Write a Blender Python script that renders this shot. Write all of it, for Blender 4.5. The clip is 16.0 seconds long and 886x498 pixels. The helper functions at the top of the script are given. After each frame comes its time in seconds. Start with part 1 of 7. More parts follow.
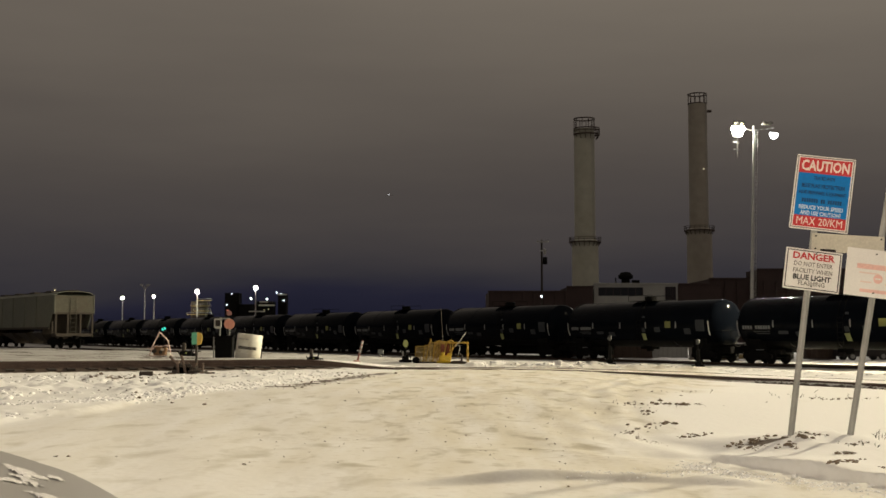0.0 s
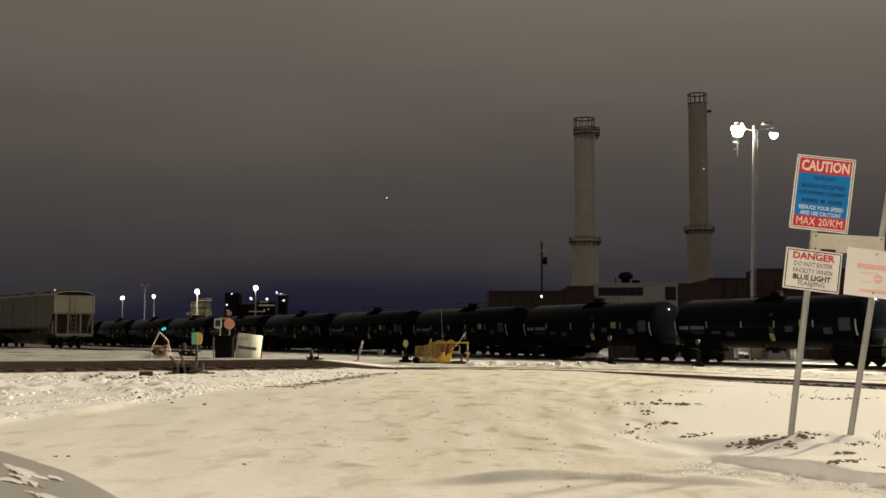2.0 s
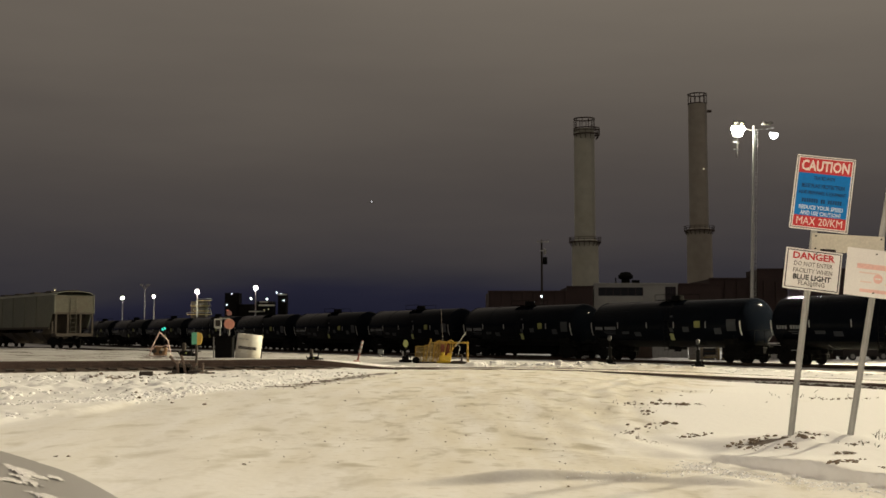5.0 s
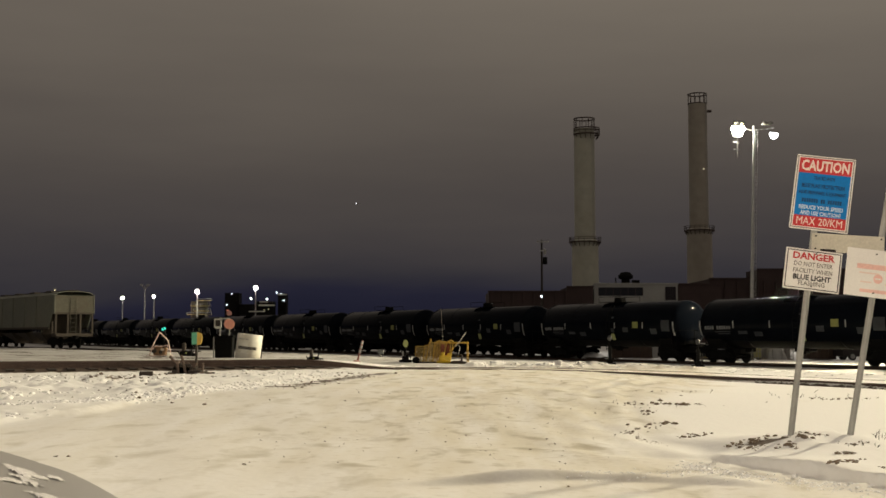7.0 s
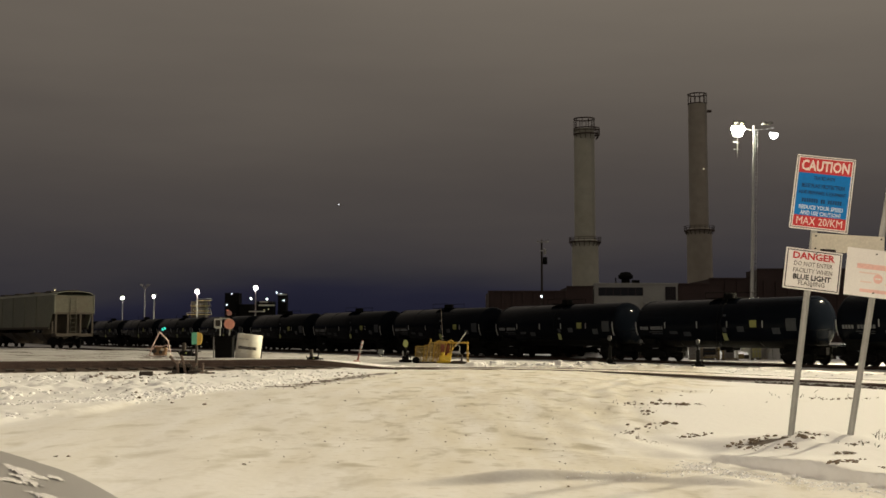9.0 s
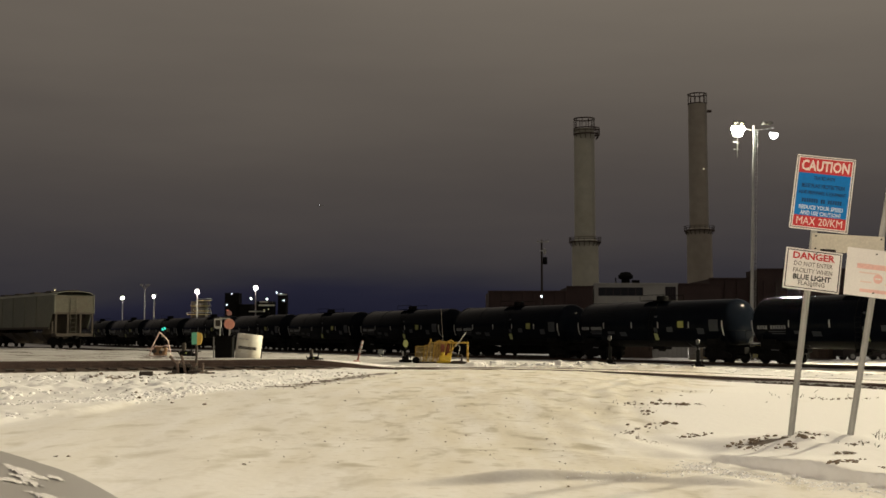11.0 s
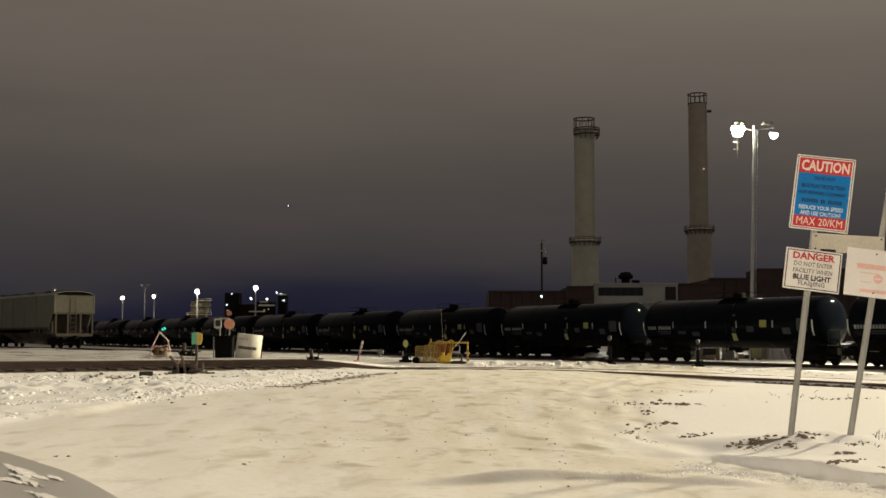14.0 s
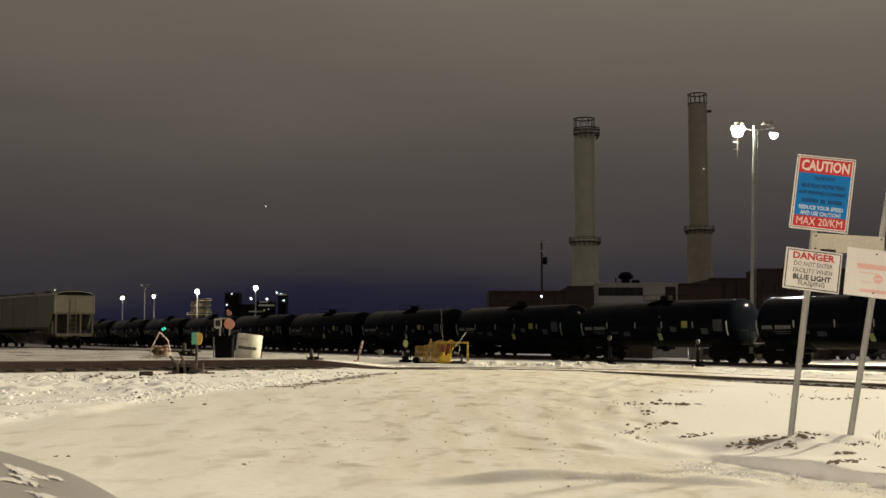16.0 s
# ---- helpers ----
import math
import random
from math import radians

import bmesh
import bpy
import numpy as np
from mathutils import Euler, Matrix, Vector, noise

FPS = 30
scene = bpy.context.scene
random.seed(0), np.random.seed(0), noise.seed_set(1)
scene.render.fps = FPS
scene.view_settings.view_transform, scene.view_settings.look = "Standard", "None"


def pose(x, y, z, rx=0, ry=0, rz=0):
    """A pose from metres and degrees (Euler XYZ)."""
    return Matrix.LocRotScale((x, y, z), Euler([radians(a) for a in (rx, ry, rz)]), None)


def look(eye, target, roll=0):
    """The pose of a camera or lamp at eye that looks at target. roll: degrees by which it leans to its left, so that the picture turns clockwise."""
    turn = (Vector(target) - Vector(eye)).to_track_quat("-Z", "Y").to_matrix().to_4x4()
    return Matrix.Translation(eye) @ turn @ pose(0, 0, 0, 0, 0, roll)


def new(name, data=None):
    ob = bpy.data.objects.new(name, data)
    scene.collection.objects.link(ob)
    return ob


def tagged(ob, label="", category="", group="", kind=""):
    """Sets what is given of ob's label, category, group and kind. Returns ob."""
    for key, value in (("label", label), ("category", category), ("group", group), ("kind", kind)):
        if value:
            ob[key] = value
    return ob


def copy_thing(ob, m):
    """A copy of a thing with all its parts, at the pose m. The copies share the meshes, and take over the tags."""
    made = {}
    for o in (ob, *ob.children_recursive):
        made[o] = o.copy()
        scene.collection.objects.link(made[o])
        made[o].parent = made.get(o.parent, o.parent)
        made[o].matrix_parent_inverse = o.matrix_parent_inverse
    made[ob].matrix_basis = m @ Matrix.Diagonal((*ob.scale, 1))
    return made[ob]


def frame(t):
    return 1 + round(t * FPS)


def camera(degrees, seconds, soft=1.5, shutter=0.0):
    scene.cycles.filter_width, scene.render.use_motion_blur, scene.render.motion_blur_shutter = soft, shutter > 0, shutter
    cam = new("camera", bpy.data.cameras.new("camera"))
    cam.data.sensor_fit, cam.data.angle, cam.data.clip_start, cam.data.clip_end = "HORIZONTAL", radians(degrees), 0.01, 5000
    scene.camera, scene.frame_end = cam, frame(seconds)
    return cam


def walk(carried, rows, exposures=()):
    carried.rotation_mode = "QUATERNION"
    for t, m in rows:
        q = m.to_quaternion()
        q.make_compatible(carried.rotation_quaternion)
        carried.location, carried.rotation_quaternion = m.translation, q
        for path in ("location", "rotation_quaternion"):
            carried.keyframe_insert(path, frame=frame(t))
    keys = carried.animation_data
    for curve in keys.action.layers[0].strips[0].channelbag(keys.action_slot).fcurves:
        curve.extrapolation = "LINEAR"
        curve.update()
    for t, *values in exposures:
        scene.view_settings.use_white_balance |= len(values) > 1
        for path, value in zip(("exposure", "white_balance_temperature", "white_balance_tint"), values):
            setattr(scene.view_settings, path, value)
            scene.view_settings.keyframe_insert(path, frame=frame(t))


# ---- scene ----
cam = camera(41.0, 16.0, soft=1.6)
VIEW = pose(0.0, 0.0, 1.1, 94.15, 0, 0)
walk(cam, [(0.0, VIEW), (16.0, VIEW)])

# ---------------------------------------------------------------- sky and lamps
world = bpy.data.worlds.new("night_sky")
scene.world = world
world.use_nodes = True
wn, wl = world.node_tree.nodes, world.node_tree.links
wbg = wn["Background"]
wtc = wn.new("ShaderNodeTexCoord")
wsep = wn.new("ShaderNodeSeparateXYZ")
wl.new(wtc.outputs["Generated"], wsep.inputs[0])
wmap = wn.new("ShaderNodeMapping")
wmap.inputs["Scale"].default_value = (2.2, 2.2, 13.0)
wl.new(wtc.outputs["Generated"], wmap.inputs[0])
wnoise = wn.new("ShaderNodeTexNoise")
wnoise.inputs["Scale"].default_value = 1.3
wnoise.inputs["Detail"].default_value = 5
wl.new(wmap.outputs[0], wnoise.inputs["Vector"])
wadd = wn.new("ShaderNodeMath")
wadd.operation = "MULTIPLY_ADD"
wl.new(wnoise.outputs[0], wadd.inputs[0])
wadd.inputs[1].default_value = 0.075
wtilt = wn.new("ShaderNodeMath")          # the town's glow is stronger to the right
wtilt.operation = "MULTIPLY_ADD"
wl.new(wsep.outputs[0], wtilt.inputs[0])
wtilt.inputs[1].default_value = 0.032
wlean = wn.new("ShaderNodeMath")          # and reaches higher there, while the haze lies thicker on the left
wlean.operation = "MULTIPLY_ADD"
wl.new(wsep.outputs[0], wlean.inputs[0])
wlift = wn.new("ShaderNodeMath")
wlift.operation = "MULTIPLY_ADD"
wl.new(wsep.outputs[2], wlift.inputs[0])
wlift.inputs[1].default_value, wlift.inputs[2].default_value = 2.2, -0.44
wband = wn.new("ShaderNodeMath")
wband.operation = "MULTIPLY"
wl.new(wlift.outputs[0], wband.inputs[0])
wl.new(wsep.outputs[2], wband.inputs[1])
wl.new(wband.outputs[0], wlean.inputs[1])
wl.new(wsep.outputs[2], wlean.inputs[2])
wl.new(wlean.outputs[0], wtilt.inputs[2])
wl.new(wtilt.outputs[0], wadd.inputs[2])
wramp = wn.new("ShaderNodeValToRGB")
wl.new(wadd.outputs[0], wramp.inputs[0])
SKY = [(0.0, (0.007, 0.008, 0.015)), (0.043, (0.0098, 0.0102, 0.022)), (0.064, (0.0168, 0.0165, 0.030)), (0.080, (0.0310, 0.0287, 0.0350)), (0.100, (0.0445, 0.0395, 0.0420)),
       (0.165, (0.077, 0.0655, 0.0585)), (0.245, (0.124, 0.105, 0.087)), (0.32, (0.168, 0.143, 0.115)), (0.44, (0.215, 0.186, 0.155)),
       (0.62, (0.26, 0.227, 0.19)), (1.0, (0.28, 0.245, 0.205))]
while len(wramp.color_ramp.elements) < len(SKY):
    wramp.color_ramp.elements.new(0.5)
for el, (p, c) in zip(wramp.color_ramp.elements, SKY):
    el.position, el.color = p, (*c, 1)
wl.new(wramp.outputs[0], wbg.inputs[0])
wbg.inputs[1].default_value = 1.0


def lamp(name, x, y, z, watts, colour, radius=0.3):
    data = bpy.data.lights.new(name, "POINT")
    data.energy, data.color, data.shadow_soft_size = watts, colour, radius
    ob = new(name, data)
    ob.location = (x, y, z)
    return ob


WARM = (1.0, 0.872, 0.60)
yard = bpy.data.lights.new("yard_mast_lamp", "SPOT")                          # shielded head on a mast out of view, beyond the signs
yard.energy, yard.color, yard.shadow_soft_size, yard.spot_size, yard.spot_blend = 555000, WARM, 2.1, radians(110), 0.5
new("yard_mast_lamp", yard).matrix_basis = look((68.0, 78.9, 30.2), (0.0, 22.0, 0.0))
lamp("street_lamp_light", -14.0, -14.0, 11.0, 20000, (1.0, 0.86, 0.66), 0.5)  # street lamp behind the camera
lamp("yard_light_lamp", -62.2, 297.5, 11.6, 3000, (1.0, 0.93, 0.76), 0.4)     # the yard lights far off on the left
flood = bpy.data.lights.new("high_mast_lamp", "SPOT")                         # floodlight on the mast behind the train
flood.energy, flood.color, flood.shadow_soft_size, flood.spot_size, flood.spot_blend = 50000, (1.0, 0.97, 0.88), 0.5, radians(92), 0.6
new("high_mast_lamp", flood).matrix_basis = look((41.5, 163.6, 29.6), (34, 90, -1))


# ---------------------------------------------------------------- materials
def mat(name, base, rough=0.6, metal=0.0, vary=0.25, big=1.5, fine=40.0, bump=0.15, dist=0.01, dirt=None, dirt_amount=0.5, random_vary=0.0, spec=0.5):
    m = bpy.data.materials.new(name)
    m.use_nodes = True
    n, l = m.node_tree.nodes, m.node_tree.links
    b = n["Principled BSDF"]
    b.inputs["Roughness"].default_value, b.inputs["Metallic"].default_value = rough, metal
    b.inputs["Specular IOR Level"].default_value = spec
    tc = n.new("ShaderNodeTexCoord")
    n1, n2 = n.new("ShaderNodeTexNoise"), n.new("ShaderNodeTexNoise")
    n1.inputs["Scale"].default_value, n2.inputs["Scale"].default_value = big, fine
    n1.inputs["Detail"].default_value, n2.inputs["Detail"].default_value = 4, 3
    for x in (n1, n2):
        l.new(tc.outputs["Object"], x.inputs["Vector"])
    mixf = n.new("ShaderNodeMath")
    mixf.operation = "ADD"
    l.new(n1.outputs[0], mixf.inputs[0])
    l.new(n2.outputs[0], mixf.inputs[1])
    mr = n.new("ShaderNodeMapRange")
    mr.inputs["From Min"].default_value, mr.inputs["From Max"].default_value = 0.65, 1.35
    mr.inputs["To Min"].default_value, mr.inputs["To Max"].default_value = 1 - vary, 1 + vary
    l.new(mixf.outputs[0], mr.inputs[0])
    hsv = n.new("ShaderNodeHueSaturation")
    hsv.inputs["Color"].default_value = (*base, 1)
    out = mr.outputs[0]
    if random_vary:
        oi = n.new("ShaderNodeObjectInfo")
        r2 = n.new("ShaderNodeMapRange")
        r2.inputs["To Min"].default_value, r2.inputs["To Max"].default_value = 1 - random_vary, 1 + random_vary
        l.new(oi.outputs["Random"], r2.inputs[0])
        mu = n.new("ShaderNodeMath")
        mu.operation = "MULTIPLY"
        l.new(out, mu.inputs[0])
        l.new(r2.outputs[0], mu.inputs[1])
        out = mu.outputs[0]
    l.new(out, hsv.inputs["Value"])
    col = hsv.outputs[0]
    if dirt:
        cr = n.new("ShaderNodeMapRange")
        cr.inputs["From Min"].default_value, cr.inputs["From Max"].default_value = 0.5, 0.68
        cr.inputs["To Max"].default_value = dirt_amount
        l.new(n1.outputs[0], cr.inputs[0])
        mx = n.new("ShaderNodeMixRGB")
        l.new(cr.outputs[0], mx.inputs[0])
        l.new(col, mx.inputs[1])
        mx.inputs[2].default_value = (*dirt, 1)
        col = mx.outputs[0]
    l.new(col, b.inputs["Base Color"])
    if bump:
        bp = n.new("ShaderNodeBump")
        bp.inputs["Strength"].default_value, bp.inputs["Distance"].default_value = bump, dist
        l.new(n2.outputs[0], bp.inputs["Height"])
        l.new(bp.outputs[0], b.inputs["Normal"])
    return m


def glow(name, colour, strength):
    m = bpy.data.materials.new(name)
    m.use_nodes = True
    b = m.node_tree.nodes["Principled BSDF"]
    b.inputs["Base Color"].default_value = (*colour, 1)
    b.inputs["Emission Color"].default_value = (*colour, 1)
    b.inputs["Emission Strength"].default_value = strength
    return m


STEEL = mat("galvanised_steel", (0.30, 0.295, 0.28), 0.6, 0.15, 0.15, 3, 60, 0.08)
RUST = mat("rusty_rail_steel", (0.048, 0.029, 0.020), 0.7, 0.3, 0.35, 3, 50, 0.3)
OLDRAIL = mat("old_rusted_rail_steel", (0.112, 0.076, 0.058), 0.8, 0, 0.45, 2.2, 30, 0.3, 0.01, (0.05, 0.032, 0.026), 0.7)
RAILTOP = mat("worn_rail_head", (0.35, 0.33, 0.30), 0.25, 1.0, 0.15, 2, 40, 0.05)
TIE = mat("creosoted_timber", (0.030, 0.021, 0.015), 0.85, 0, 0.4, 2, 30, 0.5, 0.01, random_vary=0.35)
BLACK = mat("black_tank_paint", (0.0032, 0.0044, 0.0070), 0.10, 0, 0.3, 0.5, 25, 0.004, 0.003, (0.004, 0.0044, 0.0052), 0.4, spec=0.02)
BLACKFLAT = mat("sooty_black_steel", (0.008, 0.0078, 0.0076), 0.7, 0, 0.35, 1.5, 30, 0.2, spec=0.03)
REFLECT = mat("white_reflective_tape", (0.36, 0.365, 0.35), 0.4, 0, 0.15, 3, 50, 0.0)
LETTER = mat("white_stencil_paint", (0.17, 0.178, 0.185), 0.6, 0, 0.3, 4, 30, 0.0)
PLACARD = mat("yellow_placard", (0.22, 0.23, 0.06), 0.5, 0, 0.2, 3, 40, 0.0)
PLATE = mat("pale_green_placard", (0.30, 0.33, 0.13), 0.5, 0, 0.2, 3, 40, 0.0)
GREYPLATE = mat("grey_stencil_panel", (0.019, 0.023, 0.029), 0.6, 0, 0.3, 5, 30, 0.0)
MASTSTEEL = mat("weathered_galvanised_mast", (0.40, 0.40, 0.38), 0.5, 0, 0.2, 0.6, 8, 0.05)
CONCRETE = mat("stack_concrete", (0.41, 0.40, 0.335), 0.85, 0, 0.14, 0.10, 0.5, 0.1, 0.1, (0.30, 0.28, 0.21), 0.5)
CONCRETE_B = mat("weathered_brown_concrete", (0.33, 0.30, 0.255), 0.85, 0, 0.14, 0.10, 0.5, 0.1, 0.1, (0.25, 0.215, 0.17), 0.5)
BRICK = mat("dark_red_brick", (0.044, 0.026, 0.024), 0.85, 0, 0.3, 0.25, 3, 0.2, 0.03)
PANEL = mat("pale_metal_cladding", (0.32, 0.32, 0.305), 0.6, 0, 0.15, 0.2, 3, 0.1, 0.02)
DARKGLASS = mat("unlit_window_glass", (0.015, 0.016, 0.02), 0.15, 0, 0.2, 0.3, 2, 0.0)
HOPPERGREY = mat("faded_grey_green_hopper_paint", (0.125, 0.131, 0.102), 0.6, 0, 0.2, 0.35, 6, 0.06, 0.01, (0.17, 0.145, 0.10), 0.4)
# Coloured darker than the sides to offset the lamp's light on the end.
HOPPEREND = mat("rust_streaked_dimmed_hopper_paint", (0.075, 0.070, 0.050), 0.7, 0, 0.3, 0.8, 8, 0.1, 0.01, (0.05, 0.034, 0.022), 0.7)
# Grimy steel, its colour darkened further for the shade under the hopper.
HOPPERDARK = mat("grimy_shade_darkened_brown_steel", (0.036, 0.027, 0.019), 0.75, 0, 0.35, 0.8, 12, 0.15)
YELLOW = mat("chipped_yellow_paint", (0.42, 0.26, 0.02), 0.5, 0, 0.35, 4, 50, 0.1, 0.005, (0.16, 0.11, 0.05), 0.7)
TAN = mat("rusted_tan_mesh", (0.25, 0.185, 0.07), 0.7, 0, 0.3, 4, 40, 0.1)
ORANGE = mat("faded_orange_paint", (0.797, 0.348, 0.246), 0.55, 0, 0.25, 4, 40, 0.1)
MARKER = mat("bleached_marker_plastic", (0.30, 0.14, 0.115), 0.55, 0, 0.25, 4, 40, 0.1)
PINKORANGE = mat("sun_bleached_orange_pipe", (0.62, 0.46, 0.40), 0.55, 0, 0.25, 4, 40, 0.1)
WHITETANK = mat("scuffed_white_plastic", (0.66, 0.645, 0.57), 0.5, 0, 0.12, 2, 20, 0.05, 0.01, (0.42, 0.38, 0.27), 0.5)
SIGNWHITE = mat("white_sign_face", (0.80, 0.765, 0.73), 0.62, 0, 0.06, 3, 60, 0.02, spec=0.15)
SIGNRED = mat("red_sign_ink", (0.52, 0.045, 0.048), 0.62, 0, 0.1, 3, 60, 0.0, spec=0.15)
SIGNPALE = mat("faded_red_sign_ink", (0.80, 0.50, 0.44), 0.5, 0, 0.15, 3, 60, 0.0, spec=0.15)
SIGNBLUE = mat("blue_sign_ink", (0.008, 0.17, 0.48), 0.62, 0, 0.12, 3, 60, 0.0, spec=0.15)
SIGNDARK = mat("dark_blue_lettering", (0.015, 0.05, 0.12), 0.5, 0, 0.15, 3, 60, 0.0, spec=0.15)
SIGNPALEBLUE = mat("pale_blue_lettering", (0.55, 0.66, 0.78), 0.5, 0, 0.15, 3, 60, 0.0, spec=0.15)
SIGNBLACK = mat("black_lettering", (0.03, 0.025, 0.025), 0.5, 0, 0.15, 3, 60, 0.0, spec=0.15)
SIGNGREYINK = mat("worn_grey_lettering", (0.20, 0.18, 0.16), 0.5, 0, 0.15, 3, 60, 0.0, spec=0.15)
SIGNBACK = mat("dull_plywood_grey_panel", (0.52, 0.48, 0.40), 0.6, 0, 0.15, 4, 40, 0.05)
GREENPAINT = mat("green_target_enamel", (0.03, 0.26, 0.14), 0.4, 0, 0.15, 4, 40, 0.03)
YGREEN = mat("yellow_green_target_enamel", (0.36, 0.40, 0.11), 0.4, 0, 0.15, 4, 40, 0.03)
DIRT = mat("frozen_dirt", (0.20, 0.15, 0.105), 0.95, 0, 0.4, 4, 30, 0.6, 0.02, random_vary=0.3)
CARPAINT = mat("silver_grey_car_paint", (0.36, 0.345, 0.335), 0.4, 0.1, 0.05, 2, 400, 0.02, 0.001)
RUBBER = mat("black_rubber", (0.02, 0.02, 0.02), 0.8, 0, 0.2, 5, 60, 0.2)
FROST = mat("thin_grey_frost", (0.64, 0.62, 0.615), 0.8, 0, 0.2, 30, 200, 0.3, 0.004)
CLUMP = mat("loose_snow", (0.88, 0.87, 0.86), 0.9, 0, 0.08, 4, 40, 0.3, 0.02)
LIT = glow("lit_lamp_glass", (1.0, 0.95, 0.78), 130.0)
LITCOOL = glow("lit_lamp_cool_glass", (0.92, 0.97, 1.0), 14.0)
LITWARM = glow("dim_warm_lamp_glass", (1.0, 0.85, 0.45), 3.0)
LITDIM = glow("far_aircraft_light", (0.95, 0.95, 1.0), 1.3)
FAINT = glow("faint_lamp_glass", (1.0, 0.9, 0.7), 0.35)
TEAL = glow("lit_teal_sign", (0.05, 0.85, 0.65), 0.9)
LITRED = glow("red_beacon_glass", (1.0, 0.30, 0.22), 0.07)


def snow_material():
    m = bpy.data.materials.new("packed_snow")
    m.use_nodes = True
    n, l = m.node_tree.nodes, m.node_tree.links
    b = n["Principled BSDF"]
    b.inputs["Roughness"].default_value = 0.85
    b.inputs["Specular IOR Level"].default_value = 0.25
    tc = n.new("ShaderNodeTexCoord")
    at = n.new("ShaderNodeAttribute")
    at.attribute_name = "packed"
    big, fine, streak = (n.new("ShaderNodeTexNoise") for _ in range(3))
    for node, s, d in ((big, 0.45, 6), (fine, 9.0, 5), (streak, 1.0, 4)):
        node.inputs["Scale"].default_value, node.inputs["Detail"].default_value = s, d
    l.new(tc.outputs["Object"], big.inputs["Vector"])
    l.new(tc.outputs["Object"], fine.inputs["Vector"])
    mp = n.new("ShaderNodeMapping")
    mp.inputs["Rotation"].default_value = (0, 0, radians(12))
    mp.inputs["Scale"].default_value = (2.2, 0.35, 1)
    l.new(tc.outputs["Object"], mp.inputs[0])
    l.new(mp.outputs[0], streak.inputs["Vector"])
    # fresh snow against trodden, sanded snow
    mx = n.new("ShaderNodeMixRGB")
    mx.inputs[1].default_value, mx.inputs[2].default_value = (0.85, 0.838, 0.822, 1), (0.71, 0.665, 0.57, 1)
    fac = n.new("ShaderNodeMath")
    fac.operation = "MULTIPLY"
    rs = n.new("ShaderNodeMapRange")
    rs.inputs["From Min"].default_value, rs.inputs["From Max"].default_value = 0.32, 0.66
    rs.inputs["To Min"].default_value, rs.inputs["To Max"].default_value = 0.35, 1.15
    l.new(streak.outputs[0], rs.inputs[0])
    l.new(at.outputs["Fac"], fac.inputs[0])
    l.new(rs.outputs[0], fac.inputs[1])
    l.new(fac.outputs[0], mx.inputs[0])
    # sand and grit scattered in patches
    gr = n.new("ShaderNodeMapRange")
    gr.inputs["From Min"].default_value, gr.inputs["From Max"].default_value = 0.60, 0.72
    gr.inputs["To Max"].default_value = 0.40
    l.new(big.outputs[0], gr.inputs[0])
    gf = n.new("ShaderNodeMapRange")
    gf.inputs["From Min"].default_value, gf.inputs["From Max"].default_value = 0.45, 0.62
    l.new(fine.outputs[0], gf.inputs[0])
    gm = n.new("ShaderNodeMath")
    gm.operation = "MULTIPLY"
    l.new(gr.outputs[0], gm.inputs[0])
    l.new(gf.outputs[0], gm.inputs[1])
    mx2 = n.new("ShaderNodeMixRGB")
    l.new(gm.outputs[0], mx2.inputs[0])
    l.new(mx.outputs[0], mx2.inputs[1])
    mx2.inputs[2].default_value = (0.36, 0.31, 0.23, 1)
    # wheel-smeared sand on the road
    sm = n.new("ShaderNodeTexNoise")
    sm.inputs["Scale"].default_value, sm.inputs["Detail"].default_value, sm.inputs["Distortion"].default_value = 1.3, 10, 0.5
    mp2 = n.new("ShaderNodeMapping")
    mp2.inputs["Rotation"].default_value = (0, 0, radians(-14))
    mp2.inputs["Scale"].default_value = (1.5, 0.75, 1)
    l.new(tc.outputs["Object"], mp2.inputs[0])
    l.new(mp2.outputs[0], sm.inputs["Vector"])
    smr = n.new("ShaderNodeMapRange")
    smr.inputs["From Min"].default_value, smr.inputs["From Max"].default_value = 0.53, 0.70
    smr.inputs["To Max"].default_value = 0.9
    l.new(sm.outputs[0], smr.inputs[0])
    smf = n.new("ShaderNodeMath")
    smf.operation = "MULTIPLY"
    l.new(smr.outputs[0], smf.inputs[0])
    l.new(at.outputs["Fac"], smf.inputs[1])
    mx3 = n.new("ShaderNodeMixRGB")
    l.new(smf.outputs[0], mx3.inputs[0])
    l.new(mx2.outputs[0], mx3.inputs[1])
    mx3.inputs[2].default_value = (0.40, 0.355, 0.25, 1)
    # fine sand ground into the packed surface
    sp = n.new("ShaderNodeTexNoise")
    sp.inputs["Scale"].default_value, sp.inputs["Detail"].default_value = 6.0, 8
    l.new(tc.outputs["Object"], sp.inputs["Vector"])
    spr = n.new("ShaderNodeMapRange")
    spr.inputs["From Min"].default_value, spr.inputs["From Max"].default_value = 0.56, 0.72
    spr.inputs["To Max"].default_value = 0.5
    l.new(sp.outputs[0], spr.inputs[0])
    spm = n.new("ShaderNodeMath")
    spm.operation = "MULTIPLY"
    l.new(spr.outputs[0], spm.inputs[0])
    l.new(at.outputs["Fac"], spm.inputs[1])
    mx6 = n.new("ShaderNodeMixRGB")
    l.new(spm.outputs[0], mx6.inputs[0])
    l.new(mx3.outputs[0], mx6.inputs[1])
    mx6.inputs[2].default_value = (0.44, 0.38, 0.28, 1)
    # greyer snow between the tracks and along the lip
    at3 = n.new("ShaderNodeAttribute")
    at3.attribute_name = "greyed"
    mx5 = n.new("ShaderNodeMixRGB")
    l.new(at3.outputs["Fac"], mx5.inputs[0])
    l.new(mx6.outputs[0], mx5.inputs[1])
